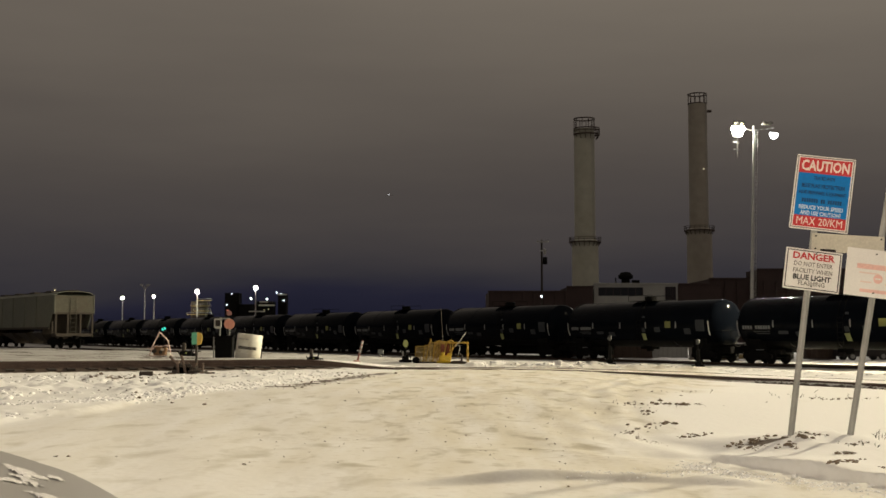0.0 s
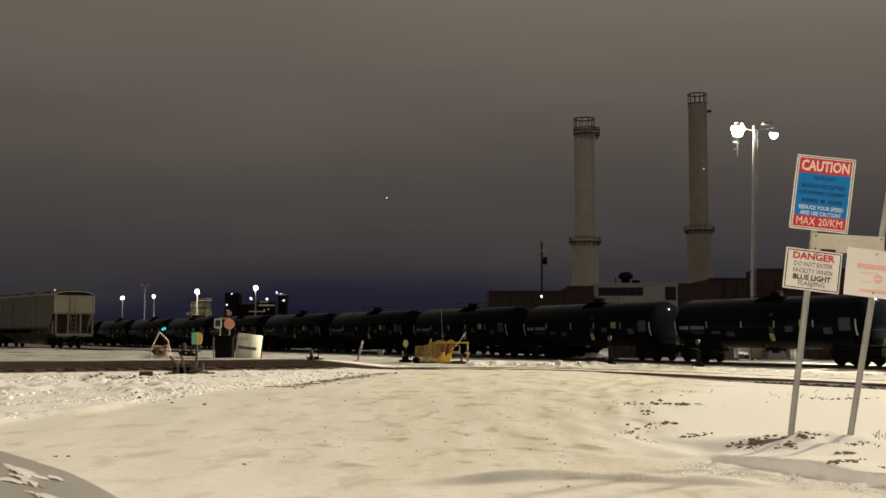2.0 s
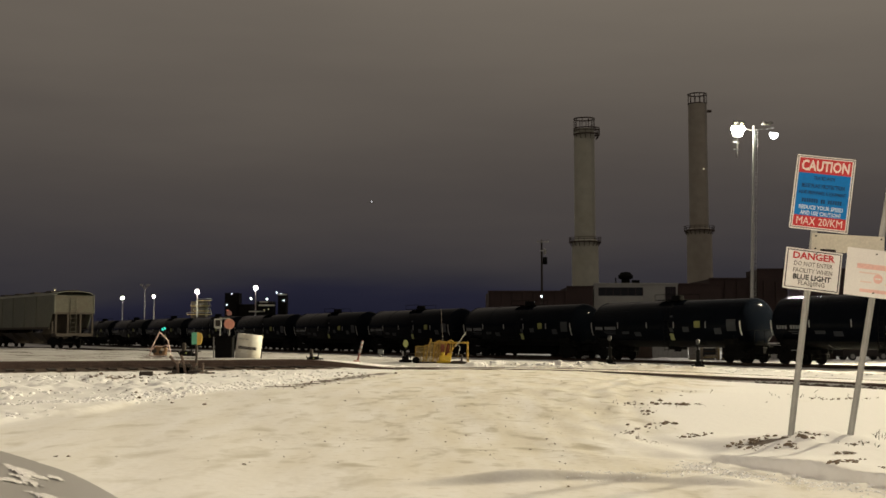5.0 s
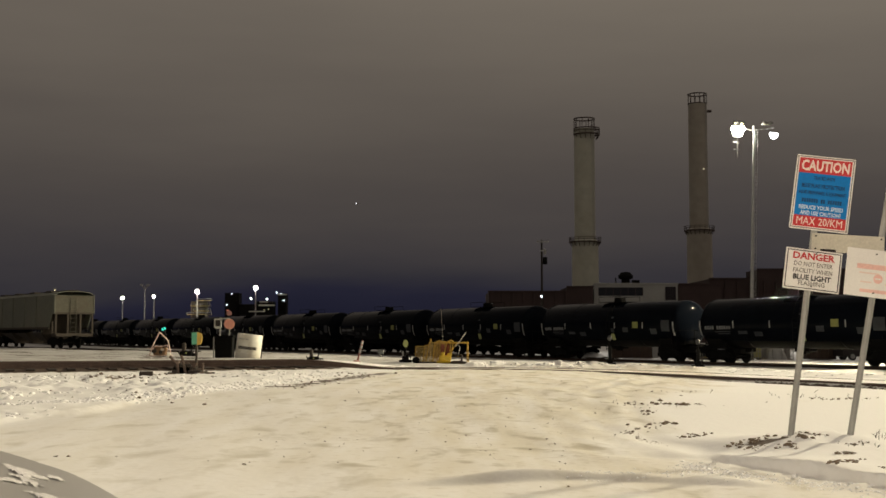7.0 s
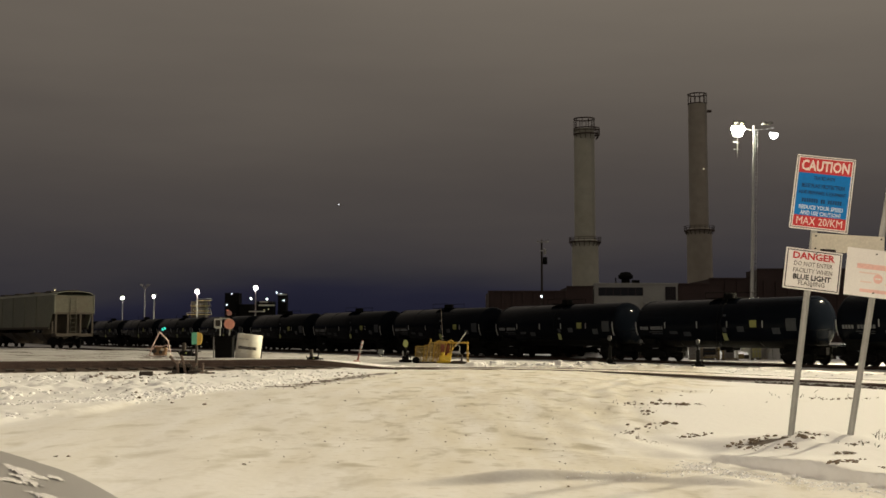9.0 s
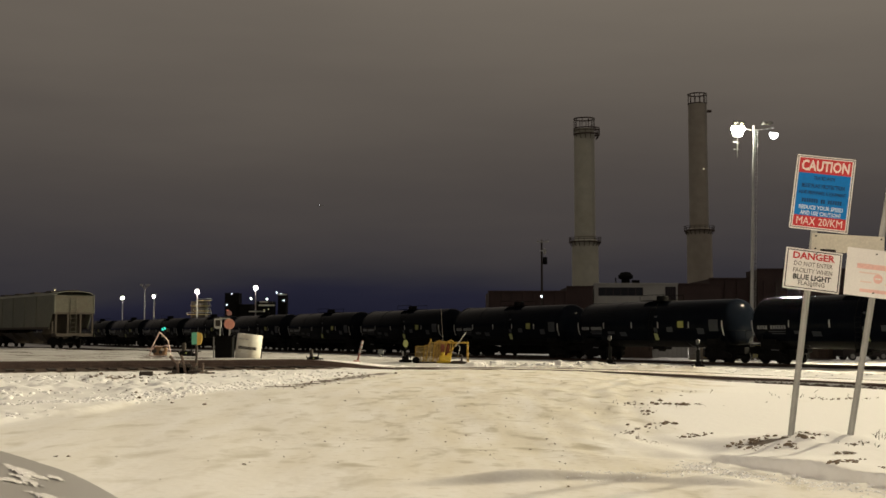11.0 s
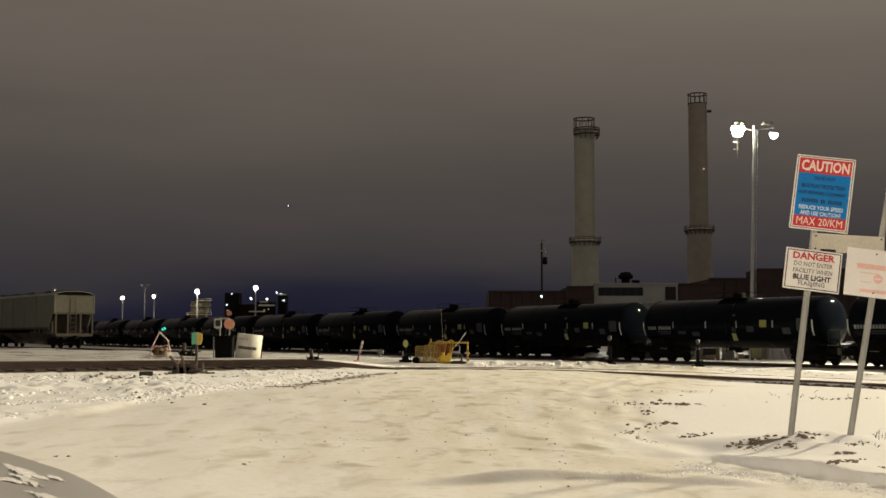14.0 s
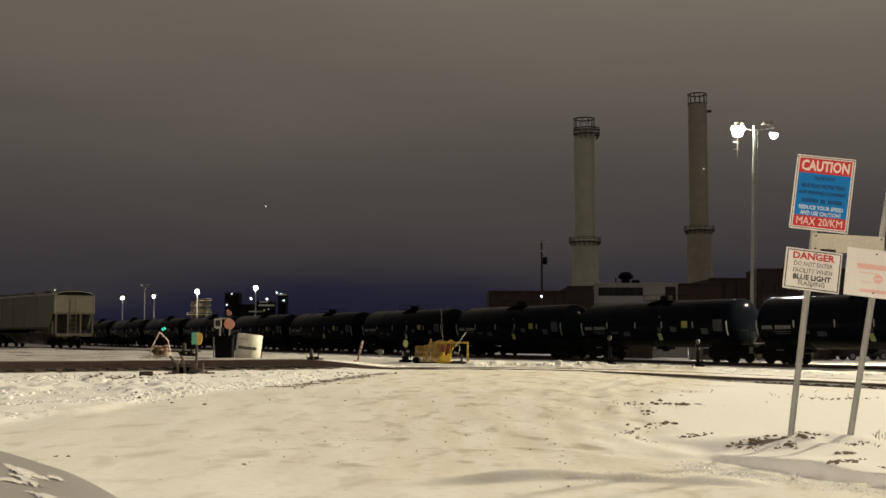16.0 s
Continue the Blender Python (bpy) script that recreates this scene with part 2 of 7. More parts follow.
    mx5.inputs[2].default_value = (0.345, 0.335, 0.318, 1)
    # bare earth and ballast along the tracks
    at2 = n.new("ShaderNodeAttribute")
    at2.attribute_name = "bare"
    edge = n.new("ShaderNodeTexNoise")
    edge.inputs["Scale"].default_value, edge.inputs["Detail"].default_value = 5.0, 6
    l.new(tc.outputs["Object"], edge.inputs["Vector"])
    ea = n.new("ShaderNodeMath")
    ea.operation = "ADD"
    l.new(at2.outputs["Fac"], ea.inputs[0])
    l.new(edge.outputs[0], ea.inputs[1])
    er = n.new("ShaderNodeMapRange")
    er.inputs["From Min"].default_value, er.inputs["From Max"].default_value = 0.95, 1.10
    l.new(ea.outputs[0], er.inputs[0])
    earth = n.new("ShaderNodeMixRGB")
    l.new(fine.outputs[0], earth.inputs[0])
    earth.inputs[1].default_value, earth.inputs[2].default_value = (0.036, 0.024, 0.018, 1), (0.125, 0.088, 0.064, 1)
    mx4 = n.new("ShaderNodeMixRGB")
    l.new(er.outputs[0], mx4.inputs[0])
    l.new(mx5.outputs[0], mx4.inputs[1])
    l.new(earth.outputs[0], mx4.inputs[2])
    l.new(mx4.outputs[0], b.inputs["Base Color"])
    bp = n.new("ShaderNodeBump")
    bs = n.new("ShaderNodeMapRange")
    bs.inputs["To Min"].default_value, bs.inputs["To Max"].default_value = 0.24, 0.15
    l.new(at.outputs["Fac"], bs.inputs[0])
    l.new(bs.outputs[0], bp.inputs["Strength"])
    bp.inputs["Distance"].default_value = 0.04
    l.new(fine.outputs[0], bp.inputs["Height"])
    l.new(bp.outputs[0], b.inputs["Normal"])
    return m


SNOW = snow_material()


# ---------------------------------------------------------------- mesh helpers
def box(bm, x, y, z, sx, sy, sz, turn=None, bevel=0.0):
    """A box about its centre, with its edges eased where bevel is given."""
    m = Matrix.Translation((x, y, z)) @ (turn.to_4x4() if turn else Matrix()) @ Matrix.Diagonal((sx, sy, sz, 1))
    made = bmesh.ops.create_cube(bm, size=1.0, matrix=m)["verts"]
    if bevel:
        edges = list({e for v in made for e in v.link_edges})
        bmesh.ops.bevel(bm, geom=edges, offset=bevel, segments=1, affect="EDGES")


def rod(bm, a, b, r0, r1=None, seg=10, caps=True):
    """A round bar from a to b."""
    a, b = Vector(a), Vector(b)
    d = b - a
    m = Matrix.Translation((a + b) / 2) @ d.to_track_quat("Z", "Y").to_matrix().to_4x4()
    bmesh.ops.create_cone(bm, cap_ends=caps, segments=seg, radius1=r0, radius2=r0 if r1 is None else r1, depth=d.length, matrix=m)


def pipe(bm, pts, r, seg=8):
    for a, b in zip(pts, pts[1:]):
        rod(bm, a, b, r, seg=seg)
    for p in pts[1:-1]:
        bmesh.ops.create_icosphere(bm, subdivisions=1, radius=r * 1.02, matrix=Matrix.Translation(p))


def ball(bm, x, y, z, r, sub=2, squash=(1, 1, 1)):
    bmesh.ops.create_icosphere(bm, subdivisions=sub, radius=r, matrix=Matrix.Translation((x, y, z)) @ Matrix.Diagonal((*squash, 1)))


def spin(bm, profile, seg=32, turn=Matrix()):
    """A body of revolution about z from (radius, height) pairs."""
    rings = []
    for r, z in profile:
        if r < 1e-6:
            rings.append([bm.verts.new(turn @ Vector((0, 0, z)))])
        else:
            rings.append([bm.verts.new(turn @ Vector((r * math.cos(2 * math.pi * i / seg), r * math.sin(2 * math.pi * i / seg), z))) for i in range(seg)])
    for a, b in zip(rings, rings[1:]):
        for i in range(seg):
            j = (i + 1) % seg
            if len(a) == 1 and len(b) > 1:
                bm.faces.new((a[0], b[i], b[j]))
            elif len(b) == 1 and len(a) > 1:
                bm.faces.new((a[i], a[j], b[0]))
            elif len(a) > 1:
                bm.faces.new((a[i], a[j], b[j], b[i]))


def ring(bm, r0, r1, z0, z1, seg=32):
    spin(bm, [(r0, z0), (r1, z0), (r1, z1), (r0, z1), (r0, z0)], seg)


def extrude_outline(bm, pts, thick, turn=Matrix()):
    """A flat plate from an outline in x and z, its thickness along y."""
    fr = [bm.verts.new(turn @ Vector((x, -thick / 2, z))) for x, z in pts]
    bk = [bm.verts.new(turn @ Vector((x, thick / 2, z))) for x, z in pts]
    bm.faces.new(fr)
    bm.faces.new(bk[::-1])
    for i in range(len(pts)):
        j = (i + 1) % len(pts)
        bm.faces.new((fr[j], fr[i], bk[i], bk[j]))


def thicken(bm, thickness):
    bm.normal_update()
    bmesh.ops.solidify(bm, geom=bm.faces[:], thickness=thickness)


def mesh_of(name, bm, material, smooth=False):
    bmesh.ops.recalc_face_normals(bm, faces=bm.faces)
    me = bpy.data.meshes.new(name)
    bm.to_mesh(me)
    bm.free()
    me.materials.append(material)
    if smooth:
        me.shade_smooth()
        me.set_sharp_from_angle(angle=radians(40))
    return me


def part(name, bm, material, parent, label="", smooth=False):
    ob = new(name, mesh_of(name, bm, material, smooth))
    ob.parent = parent
    return tagged(ob, label)


def piece(name, me, parent, m=None):
    """Another object on a shared mesh."""
    ob = new(name, me)
    ob.parent = parent
    if m is not None:
        ob.matrix_basis = m
    return ob


def thing(name, m, label, category, group="", kind=""):
    ob = new(name)
    ob.matrix_basis = m
    return tagged(ob, label, category, group, kind)


def boxes(name, rows, material, parent, label="", bevel=0.0, smooth=False):
    bm = bmesh.new()
    for r in rows:
        box(bm, *r, bevel=bevel)
    return part(name, bm, material, parent, label, smooth)


def words(text, cap, width, x, z, material, parent, bold=0.0, y=-0.0125):
    """A line of flat lettering of that height and width, centred on (x, z), facing -y."""
    cu = bpy.data.curves.new("lettering", "FONT")
    cu.body, cu.size, cu.extrude, cu.offset, cu.resolution_u = text, 0.1, 0.001, bold, 2
    tmp = new("lettering_tmp", cu)
    bpy.context.view_layer.update()
    me = bpy.data.meshes.new_from_object(tmp.evaluated_get(bpy.context.evaluated_depsgraph_get()))
    bpy.data.objects.remove(tmp)
    me.materials.clear()
    me.materials.append(material)
    ob = new("lettering", me)
    ob.parent = parent
    lo = [min(v.co[k] for v in me.vertices) for k in (0, 1)]
    hi = [max(v.co[k] for v in me.vertices) for k in (0, 1)]
    for v in me.vertices:
        v.co.x = (v.co.x - (lo[0] + hi[0]) / 2) * width / (hi[0] - lo[0])
        v.co.y = (v.co.y - (lo[1] + hi[1]) / 2) * cap / (hi[1] - lo[1])
    ob.matrix_basis = Matrix.Translation((x, y, z)) @ pose(0, 0, 0, 90, 0, 0)
    return ob


# ---------------------------------------------------------------- ground
TURN = radians(31.8)                       # the yard's tracks run 31.8 degrees to the left of the view
NEAR = Vector((math.sin(TURN), -math.cos(TURN), 0))   # along the main track, towards the near end
SIDE = Vector((math.cos(TURN), math.sin(TURN), 0))    # across it, away from the camera
TABLE = np.random.RandomState(7).rand(256, 256)


def wave(x, y, size, shift=0.0):
    """Smooth noise from 0 to 1 with features of that size."""
    x, y = np.asarray(x, float) / size + 37.3 + shift, np.asarray(y, float) / size + 91.7 + shift * 1.7
    i, j = np.floor(x).astype(int), np.floor(y).astype(int)
    u, v = x - i, y - j
    u, v = u * u * (3 - 2 * u), v * v * (3 - 2 * v)
    a, b = TABLE[i % 256, j % 256], TABLE[(i + 1) % 256, j % 256]
    c, d = TABLE[i % 256, (j + 1) % 256], TABLE[(i + 1) % 256, (j + 1) % 256]
    return (a * (1 - u) + b * u) * (1 - v) + (c * (1 - u) + d * u) * v


def crumb(x, y, size, shift=0.0):
    """Broken, cobbled snow: rounded lumps with creases between."""
    a = 1 - np.abs(wave(x, y, size, shift) * 2 - 1)
    b = 1 - np.abs(wave(x, y, size * 0.53, shift + 3.1) * 2 - 1)
    return 1 - np.sqrt(np.clip(a * 0.7 + b * 0.3, 0, 1))


def step(a, b, x):
    t = np.clip((np.asarray(x, float) - a) / (b - a), 0, 1)
    return t * t * (3 - 2 * t)


LEFT_Y, LEFT_X = [4, 12, 15.5, 17.5, 20.5, 22, 26, 30, 34, 40], [-9, -7.5, -6.5, -5.8, -5.0, -4.6, -3.6, -2.9, -2.2, -1.5]
RIGHT_Y, RIGHT_X = [6.0, 9.0, 10.06, 10.4, 11.04, 11.56, 12.3, 12.7, 13.4, 14.1, 16.0, 21.6, 32, 40], [6.4, 4.45, 3.76, 3.55, 3.24, 3.03, 2.88, 2.80, 2.66, 2.52, 2.3, 2.6, 4.6, 6.5]
SAND_Y, SAND_X = [6, 9, 10.9, 13.2, 15.7, 19.4, 24, 30.7, 40], [6.4, 4.4, 3.1, 2.3, 2.2, 3.4, 5.0, 7.2, 9.0]
LIP_X, LIP_Y = [-1.2, -0.5, 0.0, 0.44, 1.12, 1.7, 2.4, 3.0], [10.0, 10.16, 10.36, 10.55, 10.80, 10.72, 10.42, 10.0]
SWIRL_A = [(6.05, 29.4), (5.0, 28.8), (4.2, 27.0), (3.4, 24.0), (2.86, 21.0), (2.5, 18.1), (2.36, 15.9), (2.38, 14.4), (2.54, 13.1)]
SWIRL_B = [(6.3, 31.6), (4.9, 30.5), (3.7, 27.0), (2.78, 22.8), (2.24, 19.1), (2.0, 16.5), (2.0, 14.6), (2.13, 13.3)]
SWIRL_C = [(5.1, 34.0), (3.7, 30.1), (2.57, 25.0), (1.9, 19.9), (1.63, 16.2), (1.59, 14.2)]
TRACK_A = [Vector((-60, 16.3, 0)), Vector((-12.3, 33.6, 0)), Vector((-3.0, 37.0, 0))]
NEAR_LINE = [(-60, 16.9), (-30, 27.6), (-12.3, 33.9), (-7.0, 35.9), (-3.0, 37.4), (0.9, 37.7), (3.6, 36.6), (5.7, 34.1), (7.95, 29.95), (10.15, 25.65), (13.7, 18.3), (17.5, 10.3)]


def smooth_line(pts, n=8):
    """A rounded line through the points."""
    p = [Vector((*q, 0)) for q in pts]
    out = []
    for i in range(len(p) - 1):
        a, b, c, d = p[max(i - 1, 0)], p[i], p[i + 1], p[min(i + 2, len(p) - 1)]
        for k in range(n):
            t = k / n
            out.append(0.5 * (2 * b + (c - a) * t + (2 * a - 5 * b + 4 * c - d) * t * t + (3 * b - a - 3 * c + d) * t ** 3))
    return out + [p[-1]]


HEAP_LINE = [(1.2, 40.4), (3.4, 39.9), (5.2, 38.8), (7.2, 36.6), (9.0, 33.6), (11.4, 28.8), (14.5, 22.5)]   # snow ploughed up behind it


def line_dist(x, y, line):
    """The distance from a broken line."""
    best = np.full(np.shape(x), 1e9)
    for (ax, ay), (bx, by) in zip(line, line[1:]):
        dx, dy = bx - ax, by - ay
        t = np.clip(((x - ax) * dx + (y - ay) * dy) / (dx * dx + dy * dy), 0, 1)
        best = np.minimum(best, np.hypot(x - ax - t * dx, y - ay - t * dy))
    return best


def near_gap(x, y):
    """The distance from the middle of the near track."""
    return line_dist(x, y, NEAR_LINE)


def bare_mask(x, y):
    """Where the snow is worn through to earth and ballast."""
    d = near_gap(x, y)
    left = (1 - step(1.3, 1.7, d)) * (1 - step(-4.5, -1.5, x)) * 0.95 * (1 - step(0.75, 0.95, line_gap(x, y, TRACK_A[1], TRACK_A[2])))
    right = (1 - step(0.08, 0.34, np.abs(line_gap(x, y, (5.7, 34.1), (13.7, 18.3)) + 0.85))) * step(5.0, 8.5, x) * (1 - step(16, 19, x)) * (0.85 + 0.3 * wave(x, y, 0.9, 81))
    cross = (1 - step(0.1, 0.35, np.abs(d - 0.75))) * step(-4, -2, x) * (1 - step(4, 7, x)) * 0.15
    along = line_gap(x, y, (-3.4, 24.5), (-1.4, 35.5))
    smear = np.exp(-(along / 0.62) ** 2) * step(23.5, 25.5, y) * (1 - step(33, 36, y)) * (0.30 + 0.30 * wave(x, y, 0.7, 82) + 0.34 * wave(x, y, 0.16, 87))
    n = x * SIDE.x + y * SIDE.y
    bed = (1 - step(1.3, 2.3, np.abs(n - 60.1))) * (0.15 + 0.45 * wave(x, y, 2.0, 83))
    yard = step(44, 50, y) * (1 - step(90, 110, y)) * step(0.45, 0.75, wave(x * 0.35 + y * 0.2, y * 2.2, 2.0, 84)) * (0.40 + 0.15 * (1 - step(-6, 2, x)))
    mound = 1.15 * np.exp(-(((x - 3.45) / 0.26) ** 2 + ((y - 13.0) / 0.22) ** 2)) * (0.35 + wave(x, y, 0.16, 85))
    spot = 0.9 * np.exp(-(((x - 4.02) / 0.08) ** 2 + ((y - 11.86) / 0.13) ** 2)) + 0.62 * np.exp(-(((x - 3.78) / 0.17) ** 2 + ((y - 11.1) / 0.13) ** 2))
    litter = 0.62 * np.exp(-(((x + 7.7) / 0.7) ** 2 + ((y - 28.0) / 1.3) ** 2)) * (0.25 + wave(x, y, 0.3, 86))
    return np.maximum.reduce([litter, left, right, cross, smear, bed, yard, mound, spot])


def grey_mask(x, y):
    """Where the snow is coloured greyer, beyond the near track and along the lip."""
    lx, ly = zip(*NEAR_LINE)
    far = step(1.9, 4.2, near_gap(x, y) + (wave(x, y, 1.5, 91) - 0.5) * 1.2) * step(0.0, 1.0, y - np.interp(x, lx, ly))
    heap = np.exp(-(line_dist(x, y, HEAP_LINE) / 1.3) ** 2)
    # Shade on the lip's front face, painted in as a grey streak.
    off = y - np.interp(x, LIP_X, LIP_Y)
    streak = np.exp(-((off + 0.05) / 0.13) ** 2) * step(-0.6, 0.3, x) * (1 - step(1.6, 2.6, x)) * (0.18 + 0.34 * wave(x, y, 0.35, 94))
    return streak + far * (1 - heap) * (0.74 + 0.06 * (1 - step(-8, 0, x)) - 0.25 * step(8, 14, x) + 0.35 * (wave(x * 0.4, y, 2.2, 92) - 0.5) + 0.25 * (wave(x, y, 0.5, 93) - 0.5))


def line_gap(x, y, a, b):
    """The distance from the straight line through a and b, to its left positive."""
    dx, dy = b[0] - a[0], b[1] - a[1]
    return ((x - a[0]) * dy - (y - a[1]) * dx) / -math.hypot(dx, dy)


def road_mask(x, y):
    l = step(-0.7, 0.7, x - np.interp(y, LEFT_Y, LEFT_X) + (wave(x, y, 1.3) - 0.5) * 1.0)
    r = step(-0.7, 0.7, np.interp(y, SAND_Y, SAND_X) - x + (wave(x, y, 0.8, 5) - 0.5) * 0.7 + (wave(x, y, 2.4, 6) - 0.5) * 0.9)
    far = 1 - step(36, 42, y)
    return l * r * far


def height(x, y):
    x, y = np.asarray(x, float), np.asarray(y, float)
    n = x * SIDE.x + y * SIDE.y
    z = -0.92 * step(24, 55, n)
    road = road_mask(x, y)
    near = 1 - step(30, 60, y)
    left = step(0.0, 1.2, np.interp(y, LEFT_Y, LEFT_X) - x + (wave(x, y, 1.1, 2) - 0.5) * 0.9) * near * (1 - 0.9 * step(-5.5, -2.2, line_gap(x, y, TRACK_A[1], TRACK_A[2])))
    right = step(-0.05, 0.08 + 0.5 * step(12.2, 14.0, y), x - np.interp(y, RIGHT_Y, RIGHT_X) + (wave(x, y, 1.1, 3) - 0.5) * 0.07 + (wave(x, y, 0.3, 4) - 0.5) * 0.06) * near
    # ploughed bank on the left, with broken lumps
    z = z + left * (0.03 + 0.06 * wave(x, y, 1.6, 11) + 0.05 * wave(x, y, 0.42, 12) ** 2 + 0.15 * crumb(x, y, 0.27, 13) * step(0.35, 0.7, wave(x, y, 1.6, 14)) + 0.025 * crumb(x, y, 0.15, 15))
    off = np.interp(y, LEFT_Y, LEFT_X) - 0.35 - x + (wave(x, y, 1.1, 2) - 0.5) * 0.9
    z = z + np.exp(-(off / 0.32) ** 2) * step(15, 19, y) * (1 - step(27, 31, y)) * (0.02 + 0.10 * crumb(x, y, 0.21, 16) + 0.05 * crumb(x, y, 0.12, 17))
    # smooth drift on the right, cut by the plough along its front edge
    cut = 1 - step(13.2, 15.6, y)
    z = z - 0.20 * (1 - step(14, 24, y))
    inner = step(0.1, 1.2, x - np.interp(y, RIGHT_Y, RIGHT_X))
    rim = (0.105 + 0.025 * wave(x, y, 0.45, 23)) * (1 - step(11.0, 13.5, y))
    z = z + right * ((rim * (1 - inner) + (0.075 + 0.06 * step(9.8, 13.0, y)) * inner) * cut + 0.02 * wave(x, y, 2.5, 21) + 0.012 * wave(x, y, 0.5, 22) * (0.3 + cut))
    # mound of broken earth and snow round the sign posts
    q = np.exp(-(((x - 4.1) / 0.75) ** 2 + ((y - 13.2) / 0.75) ** 2))
    z = z + q * (0.005 + 0.085 * wave(x, y, 0.22, 31))
    # wheel ruts and ridges in the road
    rut = np.sin((x * 0.9 + 0.22 * (y - 20) + 0.5 * wave(x, y, 4, 41)) * 4.6)
    z = z + road * (0.006 * rut + 0.026 * wave(x, y * 0.5, 1.2, 42) + 0.008 * wave(x, y * 0.5, 0.4, 43))
    # windrow the plough left across the near corner
    edge = x - np.interp(y, RIGHT_Y, RIGHT_X)
    z = z + np.exp(-((edge + 0.26) / 0.20) ** 2) * (1 - step(11.6, 12.6, y)) * (0.012 + 0.065 * crumb(x, y, 0.15, 46) + 0.03 * crumb(x, y, 0.07, 49))
    off = y - np.interp(x, LIP_X, LIP_Y) - 0.06 * (wave(x, y, 0.6, 45) - 0.5) - 0.05 * (wave(x, y, 0.22, 48) - 0.5) * step(0.8, 1.4, x)
    lip = np.where(off > 0, np.exp(-(off / 0.45) ** 2), np.exp(-(off / 0.075) ** 2)) * step(-0.65, 0.25, x) * (1 - step(2.4, 3.0, x))
    z = z + lip * (0.030 + 0.058 * (1 - step(0.7, 1.5, x)) * step(-0.3, 0.6, x) + 0.025 * wave(x, y, 0.3, 47) * step(0.8, 1.4, x))
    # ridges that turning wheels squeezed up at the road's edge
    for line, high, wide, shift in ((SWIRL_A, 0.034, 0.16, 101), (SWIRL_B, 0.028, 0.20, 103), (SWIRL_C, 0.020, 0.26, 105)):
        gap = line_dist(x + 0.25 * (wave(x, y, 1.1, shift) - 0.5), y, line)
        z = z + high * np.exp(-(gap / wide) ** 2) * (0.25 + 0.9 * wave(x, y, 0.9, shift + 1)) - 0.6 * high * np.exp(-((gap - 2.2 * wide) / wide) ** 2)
    # low heaps of snow along the near tracks
    g = line_gap(x, y, TRACK_A[1], TRACK_A[2])
    heap = np.exp(-(line_dist(x, y, HEAP_LINE) / 0.75) ** 2)
    z = z + heap * (0.04 + 0.22 * crumb(x, y, 0.36, 51) * (1.4 - step(6, 9, x)) + 0.12 * crumb(x, y, 0.22, 52))
    d = near_gap(x, y)
    beyond = step(0.6, 0.9, g)
    band = (1 - step(1.15, 1.9, d - 1.3 * beyond)) * (1 - step(-4.0, -0.5, x))
    z = z * (1 - band) + band * (0.10 + 0.16 * beyond + 0.03 * wave(x, y, 0.4, 54))
    flat = (1 - step(1.0, 1.8, d)) * step(-2.5, 1.0, x)
    z = z * (1 - flat) + flat * (0.024 + 0.026 * wave(x, y, 0.5, 53))
    # farther on its outer rail stands clear, and snow fills the space behind it
    off, run = line_gap(x, y, (5.7, 34.1), (13.7, 18.3)), step(3.5, 8.0, x)
    fill = run * step(-0.60, -0.48, off) * (1 - step(1.0, 1.8, d))
    z = z * (1 - fill) + fill * (0.048 + 0.012 * wave(x, y, 0.5, 55))
    ditch = run * (1 - step(-0.68, -0.58, off)) * (1 - step(0.95, 2.2, d))
    z = z * (1 - ditch) + ditch * (-0.085 + 0.04 * wave(x, y, 0.4, 56))
    # the field between the tracks, and drifts far off
    field = step(38, 48, y)
    z = z + field * (0.10 * wave(x, y, 5, 61) + 0.10 * wave(x, y, 1.4, 62) ** 2 - 0.08)
    # a heap of cleared snow beyond the main track
    z = z + 0.55 * np.exp(-(((x - 12.7) / 1.3) ** 2 + ((y - 103.0) / 1.0) ** 2)) * (0.7 + 0.5 * wave(x, y, 0.7, 65))
    # the main track's bed lies level
    bed = 1 - step(1.8, 3.6, np.abs(n - 60.1))
    z = z * (1 - bed) + bed * (-0.99 + 0.04 * wave(x, y, 0.6, 71))
    z = z - 0.12 * (1 - step(6, 9, y))
    return z


def stand(x, y):
    return float(height(np.array([x]), np.array([y]))[0])


